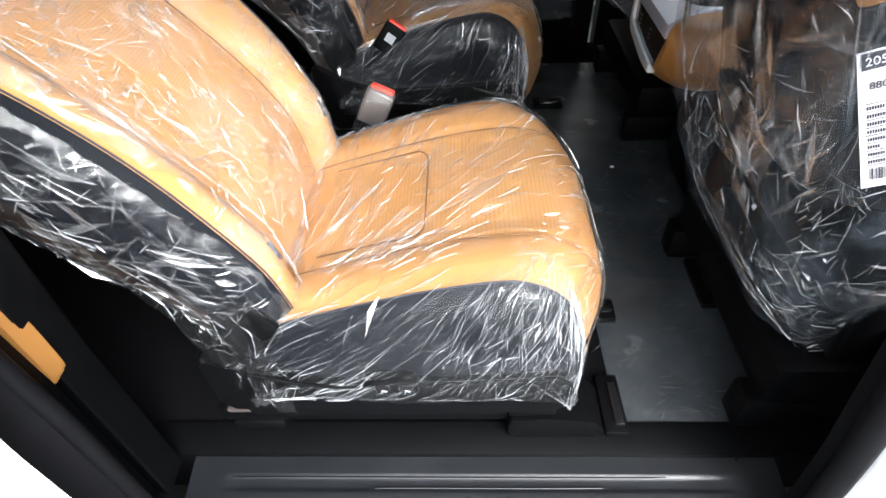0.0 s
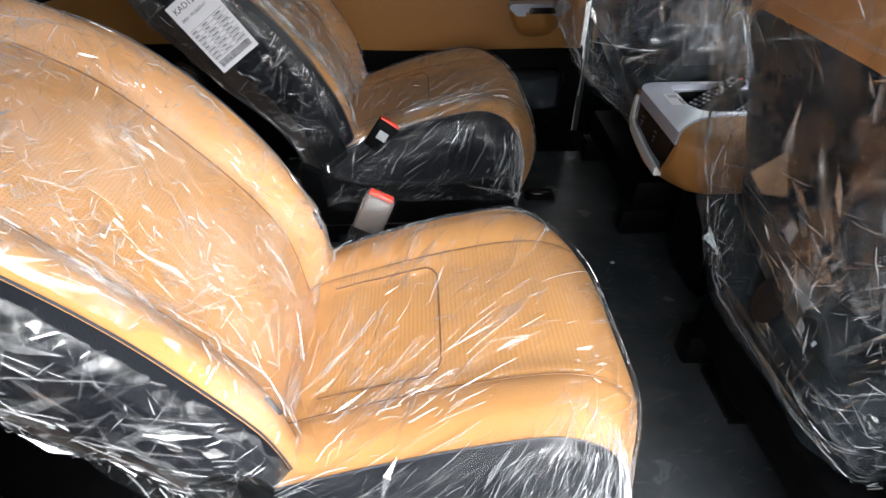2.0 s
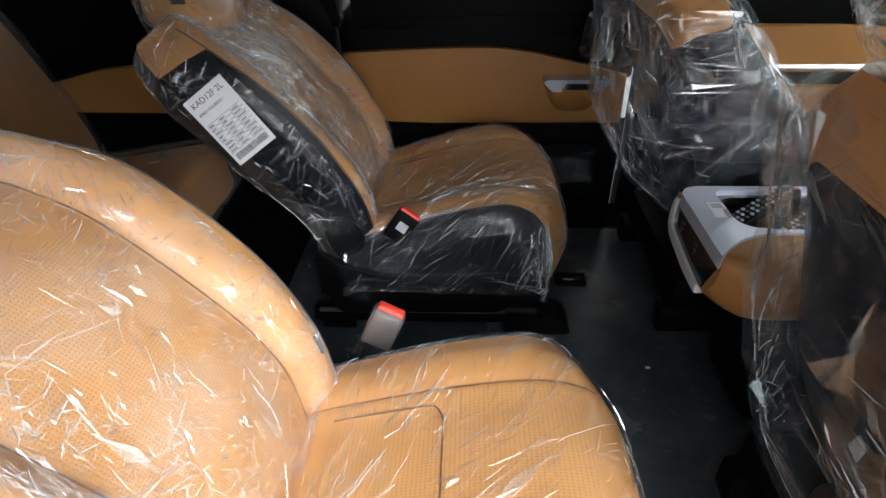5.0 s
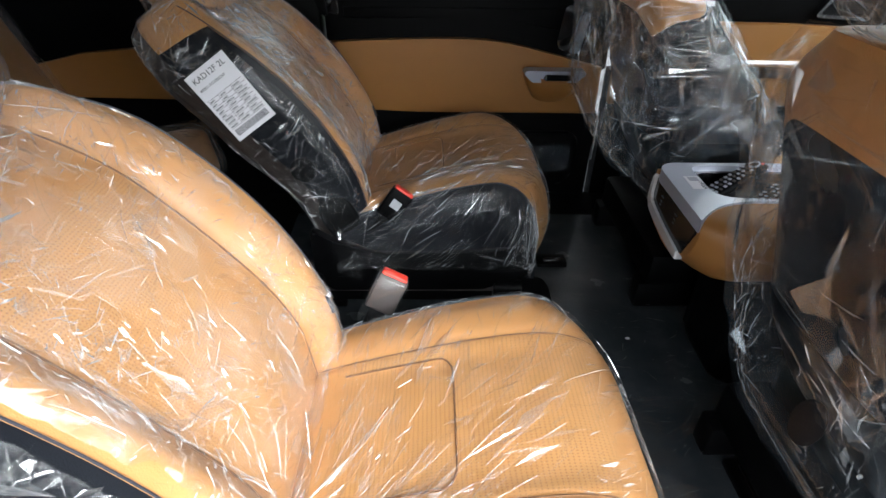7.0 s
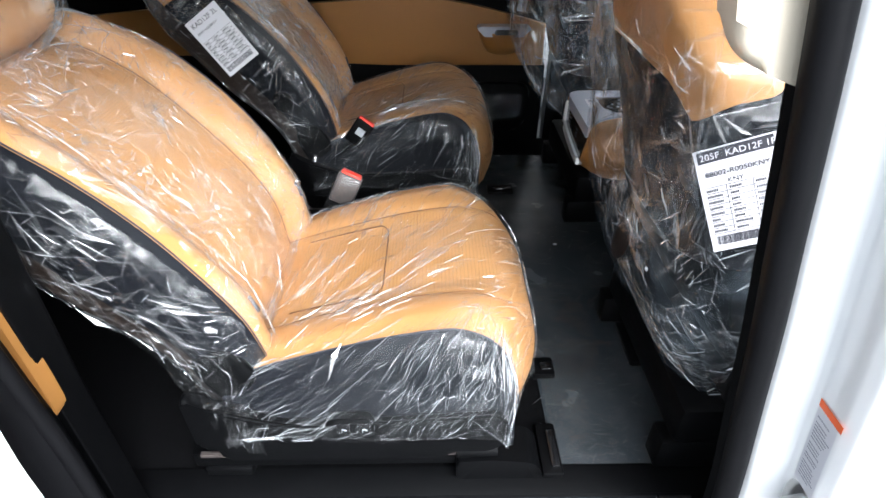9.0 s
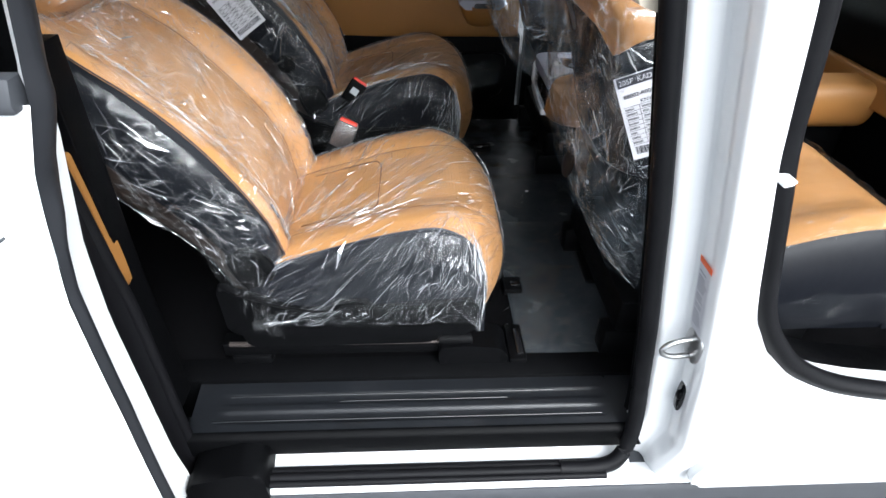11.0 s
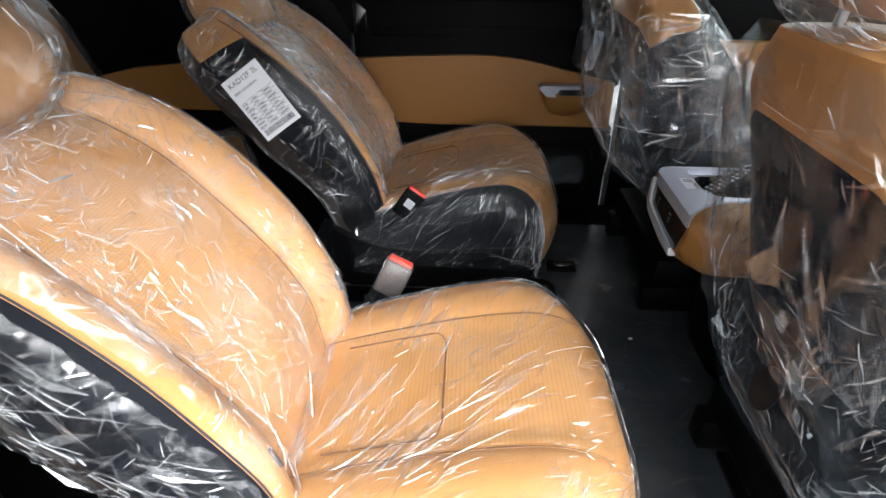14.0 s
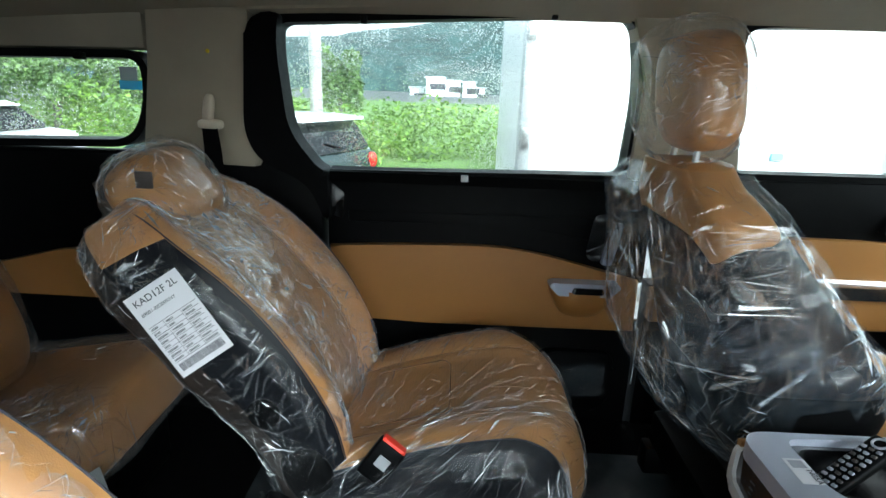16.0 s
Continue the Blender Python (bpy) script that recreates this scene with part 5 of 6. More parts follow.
        return Vector((p.x + 0.03 * math.sin(math.pi * v) * (1 - u), p.y - out - 0.007 * ridge(Vector((u * 6 + v * 2, v * 2.5, seed)) + o) ** 3, p.z))

    loose = part("side_flap", grid(flap, 70, 60), M_FILMT, cover, "loose fold of film between back and cushion")
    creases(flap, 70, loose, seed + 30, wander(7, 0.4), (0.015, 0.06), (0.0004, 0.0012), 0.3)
    bag = blob((-0.665, 0, head), (0.185, 0.31, 0.225), 2.6, 72, 48, pose(0, 0, 0, 0, -34, 0))
    hood = part("headrest_film", displaced(bag, lambda co: crumple(co) * 1.3), M_FILM, cover, "crumpled clear bag over the headrest")
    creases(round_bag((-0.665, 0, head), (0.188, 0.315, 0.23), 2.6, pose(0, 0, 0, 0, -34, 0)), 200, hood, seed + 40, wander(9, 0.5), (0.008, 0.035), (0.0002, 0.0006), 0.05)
    glints(round_bag((-0.665, 0, head), (0.188, 0.315, 0.23), 2.6, pose(0, 0, 0, 0, -34, 0)), 130, hood, seed + 41, (0.008, 0.035), (0.0005, 0.0024))
    return cover


near_seat = second_row_seat("tan and black leather reclined captain seat under clear film")
far_seat = copy_thing(near_seat, pose(0, 1.77, FLOOR))
near_seat.location = (0, 0.79, FLOOR)
for child in far_seat.children:
    if child.name.startswith("headrest"):
        child.location.z -= 0.075
tagged(far_seat, "tan and black leather captain seat by the far door")
part("head_tag", box(-0.652, -0.618, -0.148, -0.142, 0.864, 0.898, 0.002), M_BUCK, far_seat, "small dark tag hanging at the headrest")
part("arm_pivot", tube([(-0.375, -0.262, 0.46), (-0.375, -0.284, 0.46)], 0.032, 24), M_BLK, far_seat, "round black armrest pivot")
switch = part("switch_panel", prism(rounded([(-0.115, 0.195), (-0.10, 0.19), (-0.05, 0.19), (-0.028, 0.20), (-0.028, 0.238), (-0.04, 0.248), (-0.10, 0.248), (-0.118, 0.24)], 0.008), -0.318, -0.300, "y", 0.004), M_BLK, near_seat, "black seat heater switch panel")
for x in (-0.098, -0.060):
    part("button", box(x, x + 0.026, -0.3205, -0.314, 0.205, 0.235, 0.003), M_BLKG, switch, "black rocker button with a pale symbol")
    part("symbol", tube([(x + 0.010, -0.3212, 0.213), (x + 0.011, -0.3212, 0.222), (x + 0.019, -0.3212, 0.219)], 0.0007, 5), M_GREYP, switch)
cover_n = seat_film("clear crumpled plastic film over the near captain seat", 1, 0.900)
cover_n.location = (0, 0.79, FLOOR)
cover_f = seat_film("clear crumpled plastic film over the captain seat by the far door", 2, 0.825)
cover_f.location = (0, 1.77, FLOOR)


def buckle(label, at, turn, covered):
    """A belt buckle on its stalk."""
    b = thing("belt_buckle", label, "seat belt buckle", "seat belt buckles", at=at)
    b.rotation_euler = [radians(a) for a in turn]
    part("body", box(-0.031, 0.031, -0.015, 0.015, -0.085, 0.0, 0.006, 3), M_BUCK if covered else M_BLK, b)
    part("press_button", box(-0.027, 0.027, -0.012, 0.012, -0.008, 0.006, 0.004, 3), M_RED, b, "red press button")
    part("stalk", box(-0.018, 0.018, -0.009, 0.009, -0.20, -0.08, 0.004), M_BLK, b, "black stalk")
    if covered:
        part("sleeve", box(-0.035, 0.035, -0.019, 0.019, -0.12, -0.004, 0.005), M_FLFILM, b, "clear plastic sleeve")
    else:
        part("paper_tag", box(-0.012, 0.014, -0.0175, -0.0155, -0.050, -0.026, 0.0), M_GREYP, b, "small white tag", smooth=False)
    return b


buckle("grey seat belt buckle with a red button in a clear sleeve", (-0.128, 1.125, 0.852), (-12, 24, -8), True)
buckle("black seat belt buckle with a red button and white tag", (-0.125, 1.515, 0.835), (-14, 34, -10), False)

# label on the far seat's side
def label_at(corner, ex, ez, w, h, name, text, category="label"):
    """A paper label: corner at the lower left, ex across, ez up."""
    ex, ez = Vector(ex).normalized(), Vector(ez)
    ez = (ez - ex * ez.dot(ex)).normalized()
    n = ez.cross(ex).normalized()
    lab = thing("paper_label", text, category)
    m = Matrix((ex, n, ez)).transposed().to_4x4()
    m.translation = corner
    lab.matrix_world = m
    part("paper", grid(lambda u, v: (w * u, -0.0002 + 0.004 * (2 * u - 1) ** 2 * 0, h * v), 6, 6), M_PAPER, lab)
    return lab


fl = label_at((-0.507, 1.456, 0.998), (0.093, 0.022, 0.064), (-0.089, 0.012, 0.149), 0.110, 0.174, "far", "white printed part label on the black side of the far seat")
sheet_of_writing(fl, 0.110, 0.174, 8, seed=4)
words("KAD12F 2L", 0.0185, pose(0.010, -0.001, 0.150, 90, 0, 0), M_INK, fl)
words("89001-R0200KNY", 0.0095, pose(0.010, -0.001, 0.130, 90, 0, 0), M_INK, fl)


# ---- front seats ----
def rear_x(z):
    return 0.41 + (1.35 - z) * 0.25


def front_back(u, z, grow=0.0):
    """A place round the front seat's backrest at a height."""
    hw = 0.228 - 0.13 * step01(1.29, 1.43, z) + grow
    d = 0.13 + 0.66 * max(0, 1.36 - z) * step01(0.7, 1.0, z) + 2 * grow
    a = 2 * math.pi * u
    ca, sa = math.cos(a), math.sin(a)
    x = math.copysign(abs(ca) ** 0.55, ca) * d / 2
    y = math.copysign(abs(sa) ** 0.45, sa) * hw
    return Vector((rear_x(z) - grow + d / 2 + x, y, z))


def cut_z(u):
    """The height of the line between tan and black on the backrest."""
    a = 2 * math.pi * u
    c = math.cos(a)
    return float(np.interp(c, (-1, -0.93, -0.70, -0.3, 0.3, 1), (1.272, 1.268, 1.225, 1.252, 1.285, 1.37)))


def front_seat(label, film_label, seed, mirror):
    seat = thing("front_seat", label, "car seat", "front seats")
    part("back_shell", grid(lambda u, v: front_back(u, 0.97 + (cut_z(u) - 0.97) * v), 64, 26, close_u=True), M_BACKL, seat, "black leather seat back")
    part("lower_shell", grid(lambda u, v: front_back(u, 0.70 + 0.27 * v, 0.001) + Vector((0.10 * (1 - v) ** 1.5, 0, 0)), 64, 20, close_u=True), M_BLK, seat, "black lower shell")
    part("back_upper", grid(lambda u, v: front_back(u, cut_z(u) + (1.40 - cut_z(u)) * v) if v < 0.999 else Vector((rear_x(1.40) + 0.055, 0, 1.405)), 64, 20, close_u=True), M_TAN, seat, "tan leather upper backrest")
    head = part("headrest", blob((0.465, 0, 1.535), (0.125, 0.25, 0.235), 3.4, 40, 28, pose(0, 0, 0, 0, -8, 0)), M_TAN, seat, "tan leather headrest")
    for s in (-0.06, 0.06):
        part("post", tube([(0.462, s, 1.45), (0.455, s, 1.38)], 0.0065, 10), M_STEEL, head, "steel headrest post")
    dx = Vector((1.03, 0, FLOOR - 0.01))
    part("cushion", moved(grid(lambda u, v: cushion_at(u, -0.258 + 0.516 * v), 40, 36), Matrix.Translation(dx)), M_TAN, seat, "tan leather cushion")
    for s in (-1, 1):
        part("cushion_side", moved(grid(lambda u, v: side_section(u, s, v), 40, 10), Matrix.Translation(dx)), M_BLKL, seat, "black leather cushion side")
        part("rail", box(0.56, 1.10, s * 0.23 - 0.03, s * 0.23 + 0.03, FLOOR, FLOOR + 0.09, 0.008), M_BLK, seat, "black seat rail")
    part("seat_pan", box(0.58, 1.06, -0.26, 0.26, FLOOR + 0.08, FLOOR + 0.19, 0.02), M_BLK, seat, "black seat pan")
    part("back_foot", prism(rounded([(0.68, FLOOR + 0.1), (0.78, FLOOR + 0.1), (0.78, 0.78), (0.66, 0.78)], 0.03), -0.24, 0.24, "y", 0.02), M_BLK, seat, "black lower backrest")
    cover = thing("seat_cover", film_label, "plastic cover", "clear seat covers")
    o = Vector((seed * 2.3, seed, seed * 1.1))

    # how far back the bag hangs at each height
    hang_z, hang_x = ((0.74, 0.79, 0.88, 1.02, 1.33, 1.40), (0.66, 0.55, 0.44, 0.365, 0.345, 0.39)) if mirror else ((0.46, 0.61, 0.715, 0.81, 1.03, 1.35, 1.40), (0.74, 0.65, 0.545, 0.495, 0.42, 0.385, 0.39))

    def bag(u, v):
        a = 2 * math.pi * u
        z = hang_z[0] + (1.385 - hang_z[0]) * v + 0.025 * math.sin(a * 2 + seed) * (1 - v)
        p = front_back(u, min(1.39, max(z, 0.62)), 0.016)
        back = float(np.interp(z, hang_z, hang_x)) - rear_x(max(z, 0.62)) + 0.016
        return Vector((p.x + back * max(0, -math.cos(a)) ** 0.5, p.y * (1 - 0.22 * (1 - v) ** 3), z))

    def folds(co):
        a = math.atan2(co.y, co.x - 0.55)
        return 0.016 * ridge(Vector((a * 3.4, co.z * 1.5, seed)) + o) ** 3 - 0.006 + 0.012 * ridge(Vector((co.x * 8, co.y * 7, co.z * 8)) + o) ** 4 + 0.004 * noise.noise(co * 20 + o)

    def hanging(p, rnd):
        low = step01(0.85, 0.65, p.z)
        return Vector((rnd.gauss(0, 0.4), rnd.gauss(0, 0.35) + 1.2 * low, (1 - low) * (1.0 if rnd.random() < 0.6 else rnd.gauss(0, 0.6))))

    sack = part("back_bag", displaced(grid(bag, 190, 110, close_u=True), folds), M_FILMB, cover, "loose clear bag round the backrest")
    creases(bag, 420, sack, seed + 50, hanging, (0.012, 0.07), (0.0002, 0.0006), 0.03, lambda p: p.z < (1.22 if mirror else 1.08), 0.12)
    creases(bag, 260, sack, seed + 51, wander(6, 0.5), (0.008, 0.045), (0.0002, 0.0007), 0.05, lambda p: p.z < (1.26 if mirror else 1.12) or p.y < -0.1)
    glints(bag, 130, sack, seed + 52, (0.008, 0.035), (0.0004, 0.0018), lambda p: p.z < (1.26 if mirror else 1.15) or p.y < -0.12, hanging, (0.03, 0.02), (5, 16))
    glints(bag, 190, sack, seed + 54, (0.03, 0.11), (0.002, 0.009), None, hanging, (0.06, 0.04), (5, 12), "broad facets added as sheen on the film", M_SHEEN)
    glints(bag, 70, sack, seed + 53, (0.02, 0.09), (0.0005, 0.0022), lambda p: p.z < 1.2, None, (0.05, 0.02), (3, 8))
    hb = blob((0.445, 0, 1.535), (0.20, 0.29, 0.285), 2.8, 72, 52, pose(0, 0, 0, 0, -8, 0))
    hood = part("headrest_film", displaced(hb, lambda co: 0.010 * ridge(Vector((co.x * 9, co.y * 7, co.z * 6)) + o) ** 3 - 0.004 + 0.003 * noise.noise(co * 30 + o)), M_FILM, cover, "clear bag over the headrest")

    glints(round_bag((0.445, 0, 1.535), (0.203, 0.295, 0.29), 2.8, pose(0, 0, 0, 0, -8, 0)), 110, hood, seed + 61, (0.008, 0.04), (0.0005, 0.0022))
    creases(round_bag((0.445, 0, 1.535), (0.203, 0.295, 0.29), 2.8, pose(0, 0, 0, 0, -8, 0)), 160, hood, seed + 60, wander(8, 0.5), (0.008, 0.04), (0.0002, 0.0006), 0.05)

    def over(u, v):
        u2 = u * 0.9
        y = -0.275 + 0.55 * v
        if abs(y) > 0.255:
            t = lerp_line(CUSH_TOP, u2)
            k = (abs(y) - 0.255) / 0.02
            return Vector((t.x, math.copysign(0.262 + 0.05 * k, y), max(0.13, t.y - 0.01 - 0.24 * k))) + dx
        return cushion_at(u2, y, 0.008, 0.3) + dx

    front_sheet = part("cushion_film", displaced(grid(over, 80, 120), lambda co: 0.006 * ridge(Vector((co.x * 3, co.y * 20, co.z * 18)) + o) ** 4), M_FILMT, cover, "clear film over the front cushion")
    glints(over, 70, front_sheet, seed + 62, (0.015, 0.06), (0.0005, 0.0018), lambda p: p.y < -0.24, lambda p, rnd: Vector((0.7, 0, 0.6 + rnd.gauss(0, 0.2))), (0.05, 0.03), (8, 20))
    return seat, cover


passenger, p_cover = front_seat("tan and dark front passenger seat seen from behind", "loose clear plastic bag over the front passenger seat", 3, False)
driver, d_cover = front_seat("tan and black driver seat seen from behind", "loose clear plastic bag over the driver seat", 5, True)
for ob in (passenger, p_cover):
    ob.location = (0, 0.782, 0)
for ob in (driver, d_cover):
    ob.location = (0, 1.762, 0)
part("release_hole", blob((0.438, 0.683 - 0.782, 0.945), (0.006, 0.045, 0.075), 2.0, 18, 12, pose(0, 0, 0, 0, 10, 20)), M_RUB, passenger, "dark oval opening in the seat back")
pl = label_at((0.524, 0.524, 1.034), (0.097, -0.022, 0.045), (-0.068, 0.030, 0.156), 0.111, 0.172, "front", "white printed part label on the bag of the front passenger seat")
sheet_of_writing(pl, 0.108, 0.178, 8, seed=9)
part("head_band", box(0.004, 0.104, -0.0010, -0.0006, 0.151, 0.170, 0.0), M_INK, pl, "black printed band", smooth=False)
words("205F  KAD12F 1R", 0.0135, pose(0.007, -0.0014, 0.1555, 90, 0, 0), M_PAPER, pl)
words("88002-R0050KNY", 0.0115, pose(0.010, -0.001, 0.128, 90, 0, 0), M_INK, pl)
words("KNY", 0.0105, pose(0.038, -0.001, 0.1135, 90, 0, 0), M_INK, pl)

# ---- centre console ----
console = thing("centre_console", "tan console end with a silver-rimmed tray and black control panel", "console")
part("pedestal", prism(rounded([(0.66, FLOOR), (1.5, FLOOR), (1.5, 0.86), (0.66, 0.86)], 0.05), 1.19, 1.39, "y", 0.03), M_BLK, console, "black console pedestal")


POD = rounded([(1.420, 0.958), (1.420, 0.850), (1.390, 0.815), (1.300, 0.797), (1.190, 0.800), (1.112, 0.842), (1.100, 0.930), (1.122, 0.968), (1.228, 0.971), (1.231, 0.880), (1.404, 0.880), (1.408, 0.958)], [0.004, 0.02, 0.03, 0.03, 0.05, 0.05, 0.035, 0.03, 0.006, 0.006, 0.006, 0.004], 5)


def shell(u, v):
    """The tan body of the console end: u along it from its rounded rear, v round its section."""
    x = (0.487, 0.4885, 0.492, 0.498, 0.508, 0.525, 0.548, 0.58, 0.64, 0.80, 1.10, 1.50)[round(u * 11)]
    y, z = POD[round(v * len(POD)) % len(POD)]
    near = step01(1.29, 1.16, y)
    back = max(0.0, (0.58 - x) / 0.093) ** 2.2
    y += near * back * (0.040 + 0.30 * max(0, 0.95 - z)) - 0.006 * back * (1 - near)
    z += 0.030 * back * step01(0.90, 0.80, z)
    return (x, y, z)


body = grid(shell, 11, len(POD), close_v=True)
bmesh.ops.holes_fill(body, edges=[e for e in body.edges if e.is_boundary], sides=0)
part("tan_body", body, M_TANP, console, "tan leather-look console body")
part("panel", prism(rounded([(1.395, 0.95), (1.398, 0.90), (1.385, 0.878), (1.30, 0.862), (1.200, 0.855), (1.153, 0.95)], 0.008), 0.486, 0.52, "x", 0.003), M_BLKG, console, "gloss black climate control panel")
band = [(1.407, 0.948), (1.412, 0.892), (1.396, 0.864), (1.30, 0.846), (1.207, 0.838)]
inner = [(1.209, 0.858), (1.30, 0.868), (1.384, 0.884), (1.397, 0.900), (1.396, 0.948)]
part("panel_trim", prism([tuple(p) for p in smooth_line(band, 6)] + [tuple(p) for p in smooth_line(inner, 6)], 0.479, 0.50, "x", 0.004), M_TRIM, console, "bright silver panel trim")
for y in (1.262, 1.345):
    for k, dz in enumerate((0.012, 0.0, -0.010)):
        part("dial_mark", box(0.4845, 0.486, y - 0.007 + 0.003 * k, y + 0.007, 0.905 + dz, 0.9075 + dz, 0.0), M_BUCK, console, "pale printed dial mark", smooth=False)
rim_out = rounded([(0.478, 1.408), (0.478, 1.142), (0.506, 1.174), (0.545, 1.206), (0.600, 1.222), (0.86, 1.225), (0.86, 1.408)], [0.05, 0.006, 0.03, 0.03, 0.03, 0.01, 0.01], 7)
rim_in = rounded([(0.548, 1.392), (0.548, 1.280), (0.557, 1.255), (0.575, 1.241), (0.612, 1.235), (0.84, 1.233), (0.84, 1.392)], [0.03, 0.02, 0.01, 0.01, 0.02, 0.01, 0.02], 7)
rim = ring(rim_in, rim_out, 0.946, 0.976, "z")
bmesh.ops.bevel(rim, geom=[e for e in rim.edges if e.calc_face_angle(0) > 1.0], offset=0.004, segments=3, affect='EDGES')
part("tray_rim", rim, M_SILP, console, "silver painted tray surround")
part("tray", ring([(0.70 + (a - 0.70) * 0.9, 1.30 + (b - 1.30) * 0.9) for a, b in rim_in], rim_in, 0.90, 0.962, "z"), M_BLKG, console, "black tray wall")
part("tray_floor", prism(rim_in, 0.885, 0.90, "z"), M_BLKG, console, "black tray floor")
for x in (0.62, 0.74):
    part("cup_ring", ring(*[[(x + r * math.cos(a), 1.27 + r * math.sin(a)) for a in np.linspace(0, 2 * math.pi, 28, endpoint=False)] for r in (0.036, 0.041)], 0.90, 0.93, "z"), M_BLK, console, "black cup holder ring")
part("sticker", box(0.514, 0.548, 1.275, 1.335, 0.9762, 0.9770, 0.0), M_PAPER, console, "white sticker", smooth=False)
part("sticker_code", box(0.520, 0.542, 1.312, 1.330, 0.9771, 0.9775, 0.0), M_GREYINK, console, smooth=False)
words("N05A", 0.014, Matrix.Translation((0.537, 1.308, 0.9776)) @ pose(0, 0, 0, 0, 0, -90), M_INK, console)
part("chrome_plate", box(0.845, 0.88, 1.22, 1.36, 0.966, 0.976, 0.004), M_SILV, console, "bright metal plate on the console")


def remote(label, at, turn, lamp):
    r = thing("remote_control", label, "remote control", "remotes in the tray", at=at)
    r.rotation_euler = [radians(a) for a in turn]
    part("body", box(-0.022, 0.022, -0.075, 0.075, -0.009, 0.009, 0.006, 3), M_BLK, r)
    for i in range(3):
        for j in range(9):
            part("key", box(-0.014 + i * 0.0125 - 0.004, -0.014 + i * 0.0125 + 0.004, -0.062 + j * 0.0125 - 0.003, -0.062 + j * 0.0125 + 0.003, 0.008, 0.0115, 0.001, 1), M_GREYINK if (i + j) % 3 else M_BUCK, r)
    part("ring_key", tube([(0.011 * math.cos(a), 0.056 + 0.011 * math.sin(a), 0.0105) for a in np.linspace(0, 2 * math.pi, 16, endpoint=False)], 0.0022, 6, closed=True), M_GREYINK, r)
    part("power_key", blob((0.012, 0.068, 0.010), (0.007, 0.007, 0.004), 2, 10, 6), lamp, r, "coloured key")
    return r


remote("black remote control leaning in the console tray", (0.635, 1.335, 0.968), (22, -6, -70), M_RED)
remote("black remote control with grey keys in the console tray", (0.70, 1.290, 0.948), (14, -8, -62), M_BLUE)

# floor fittings
for (x0, x1, y0, y1, lab) in ((0.597, 0.74, 0.815, 0.965, "black plastic cover of a front seat rail"), (0.335, 0.392, 0.775, 0.835, "small black rail cover on the floor"), (0.30, 0.40, 1.70, 1.76, "small black rail cover by the far seat"), (0.315, 0.36, 0.50, 0.63, "black rail end plate on the floor")):
    f = thing("rail_cover", lab, "floor cover", "rail covers")
    part("plate", box(x0, x1, y0, y1, FLOOR - 0.002, FLOOR + 0.020, 0.004), M_BLK, f)
    part("lid", box(x0 + 0.02, x1 - 0.005, y0 + 0.015, y1 - 0.02, FLOOR + 0.014, FLOOR + 0.026, 0.005), M_BLKG, f, "glossy lid")

# ---- third row ----
third = thing("rear_bench", "tan third-row seat with clear film behind the captain seats", "car seat")
part("cushion", blob((-1.02, 1.74, 0.715), (0.52, 0.48, 0.17), 8, 60, 30, pose(0, 0, 0, 0, -10, 0)), M_TAN, third, "tan cushion")
part("backrest", blob((-1.27, 1.62, 1.05), (0.18, 0.56, 0.66), 4, 40, 24, pose(0, 0, 0, 0, -22, 0)), M_TAN, third, "tan backrest")
part("base", box(-1.25, -0.82, 1.54, 1.95, FLOOR, 0.66, 0.03), M_BLK, third, "black seat base")
tfilm = thing("third_row_cover", "crumpled clear film on the third-row seat", "plastic cover")
part("film", displaced(blob((-1.015, 1.745, 0.722), (0.545, 0.505, 0.195), 6.5, 90, 44, pose(0, 0, 0, 0, -10, 0)), lambda co: 0.012 * ridge(co * 7) ** 3), M_FILM, tfilm)
part("back_film", displaced(blob((-1.27, 1.62, 1.05), (0.21, 0.60, 0.69), 3.5, 80, 40, pose(0, 0, 0, 0, -22, 0)), lambda co: 0.012 * ridge(co * 7) ** 3), M_FILM, tfilm)

sheet = round_bag((-1.015, 1.745, 0.722), (0.55, 0.51, 0.20), 5, pose(0, 0, 0, 0, -10, 0))
glints(sheet, 130, tfilm, 73, (0.010, 0.045), (0.0006, 0.0024))
glints(sheet, 60, tfilm, 74, (0.03, 0.10), (0.002, 0.008), None, None, (0.05, 0.03), (5, 12), "broad facets added as sheen on the film", M_SHEEN)
creases(sheet, 320, tfilm, 71, wander(6, 0.5), (0.012, 0.05), (0.0004, 0.0010), 0.25)
creases(round_bag((-1.27, 1.62, 1.05), (0.215, 0.605, 0.695), 3.5, pose(0, 0, 0, 0, -22, 0)), 240, tfilm, 72, wander(6, 0.5), (0.012, 0.05), (0.0004, 0.0010), 0.25)
ptag = thing("paper_tag", "white paper tag hanging at the rear bench", "tag")
part("paper", grid(lambda u, v: (-0.80 + 0.075 * u + 0.02 * v, 1.50 + 0.01 * math.sin(3 * u), 0.70 + 0.06 * u - 0.10 * v), 8, 6), M_PAPER, ptag)

# ---- open sliding door outside ----
def slide_edge(z):
    return float(np.interp(z, [0.30, 0.50, 0.80, 1.05, 1.23, 1.32, 1.42, 1.80], [-0.405, -0.408, -0.395, -0.392, -0.366, -0.337, -0.326, -0.27]))


def slide_y(z):
    return 0.12 - 0.025 * math.sin(math.pi * min(1, max(0, (z - 0.2) / 1.15))) + 0.16 * max(0, z - 1.35)


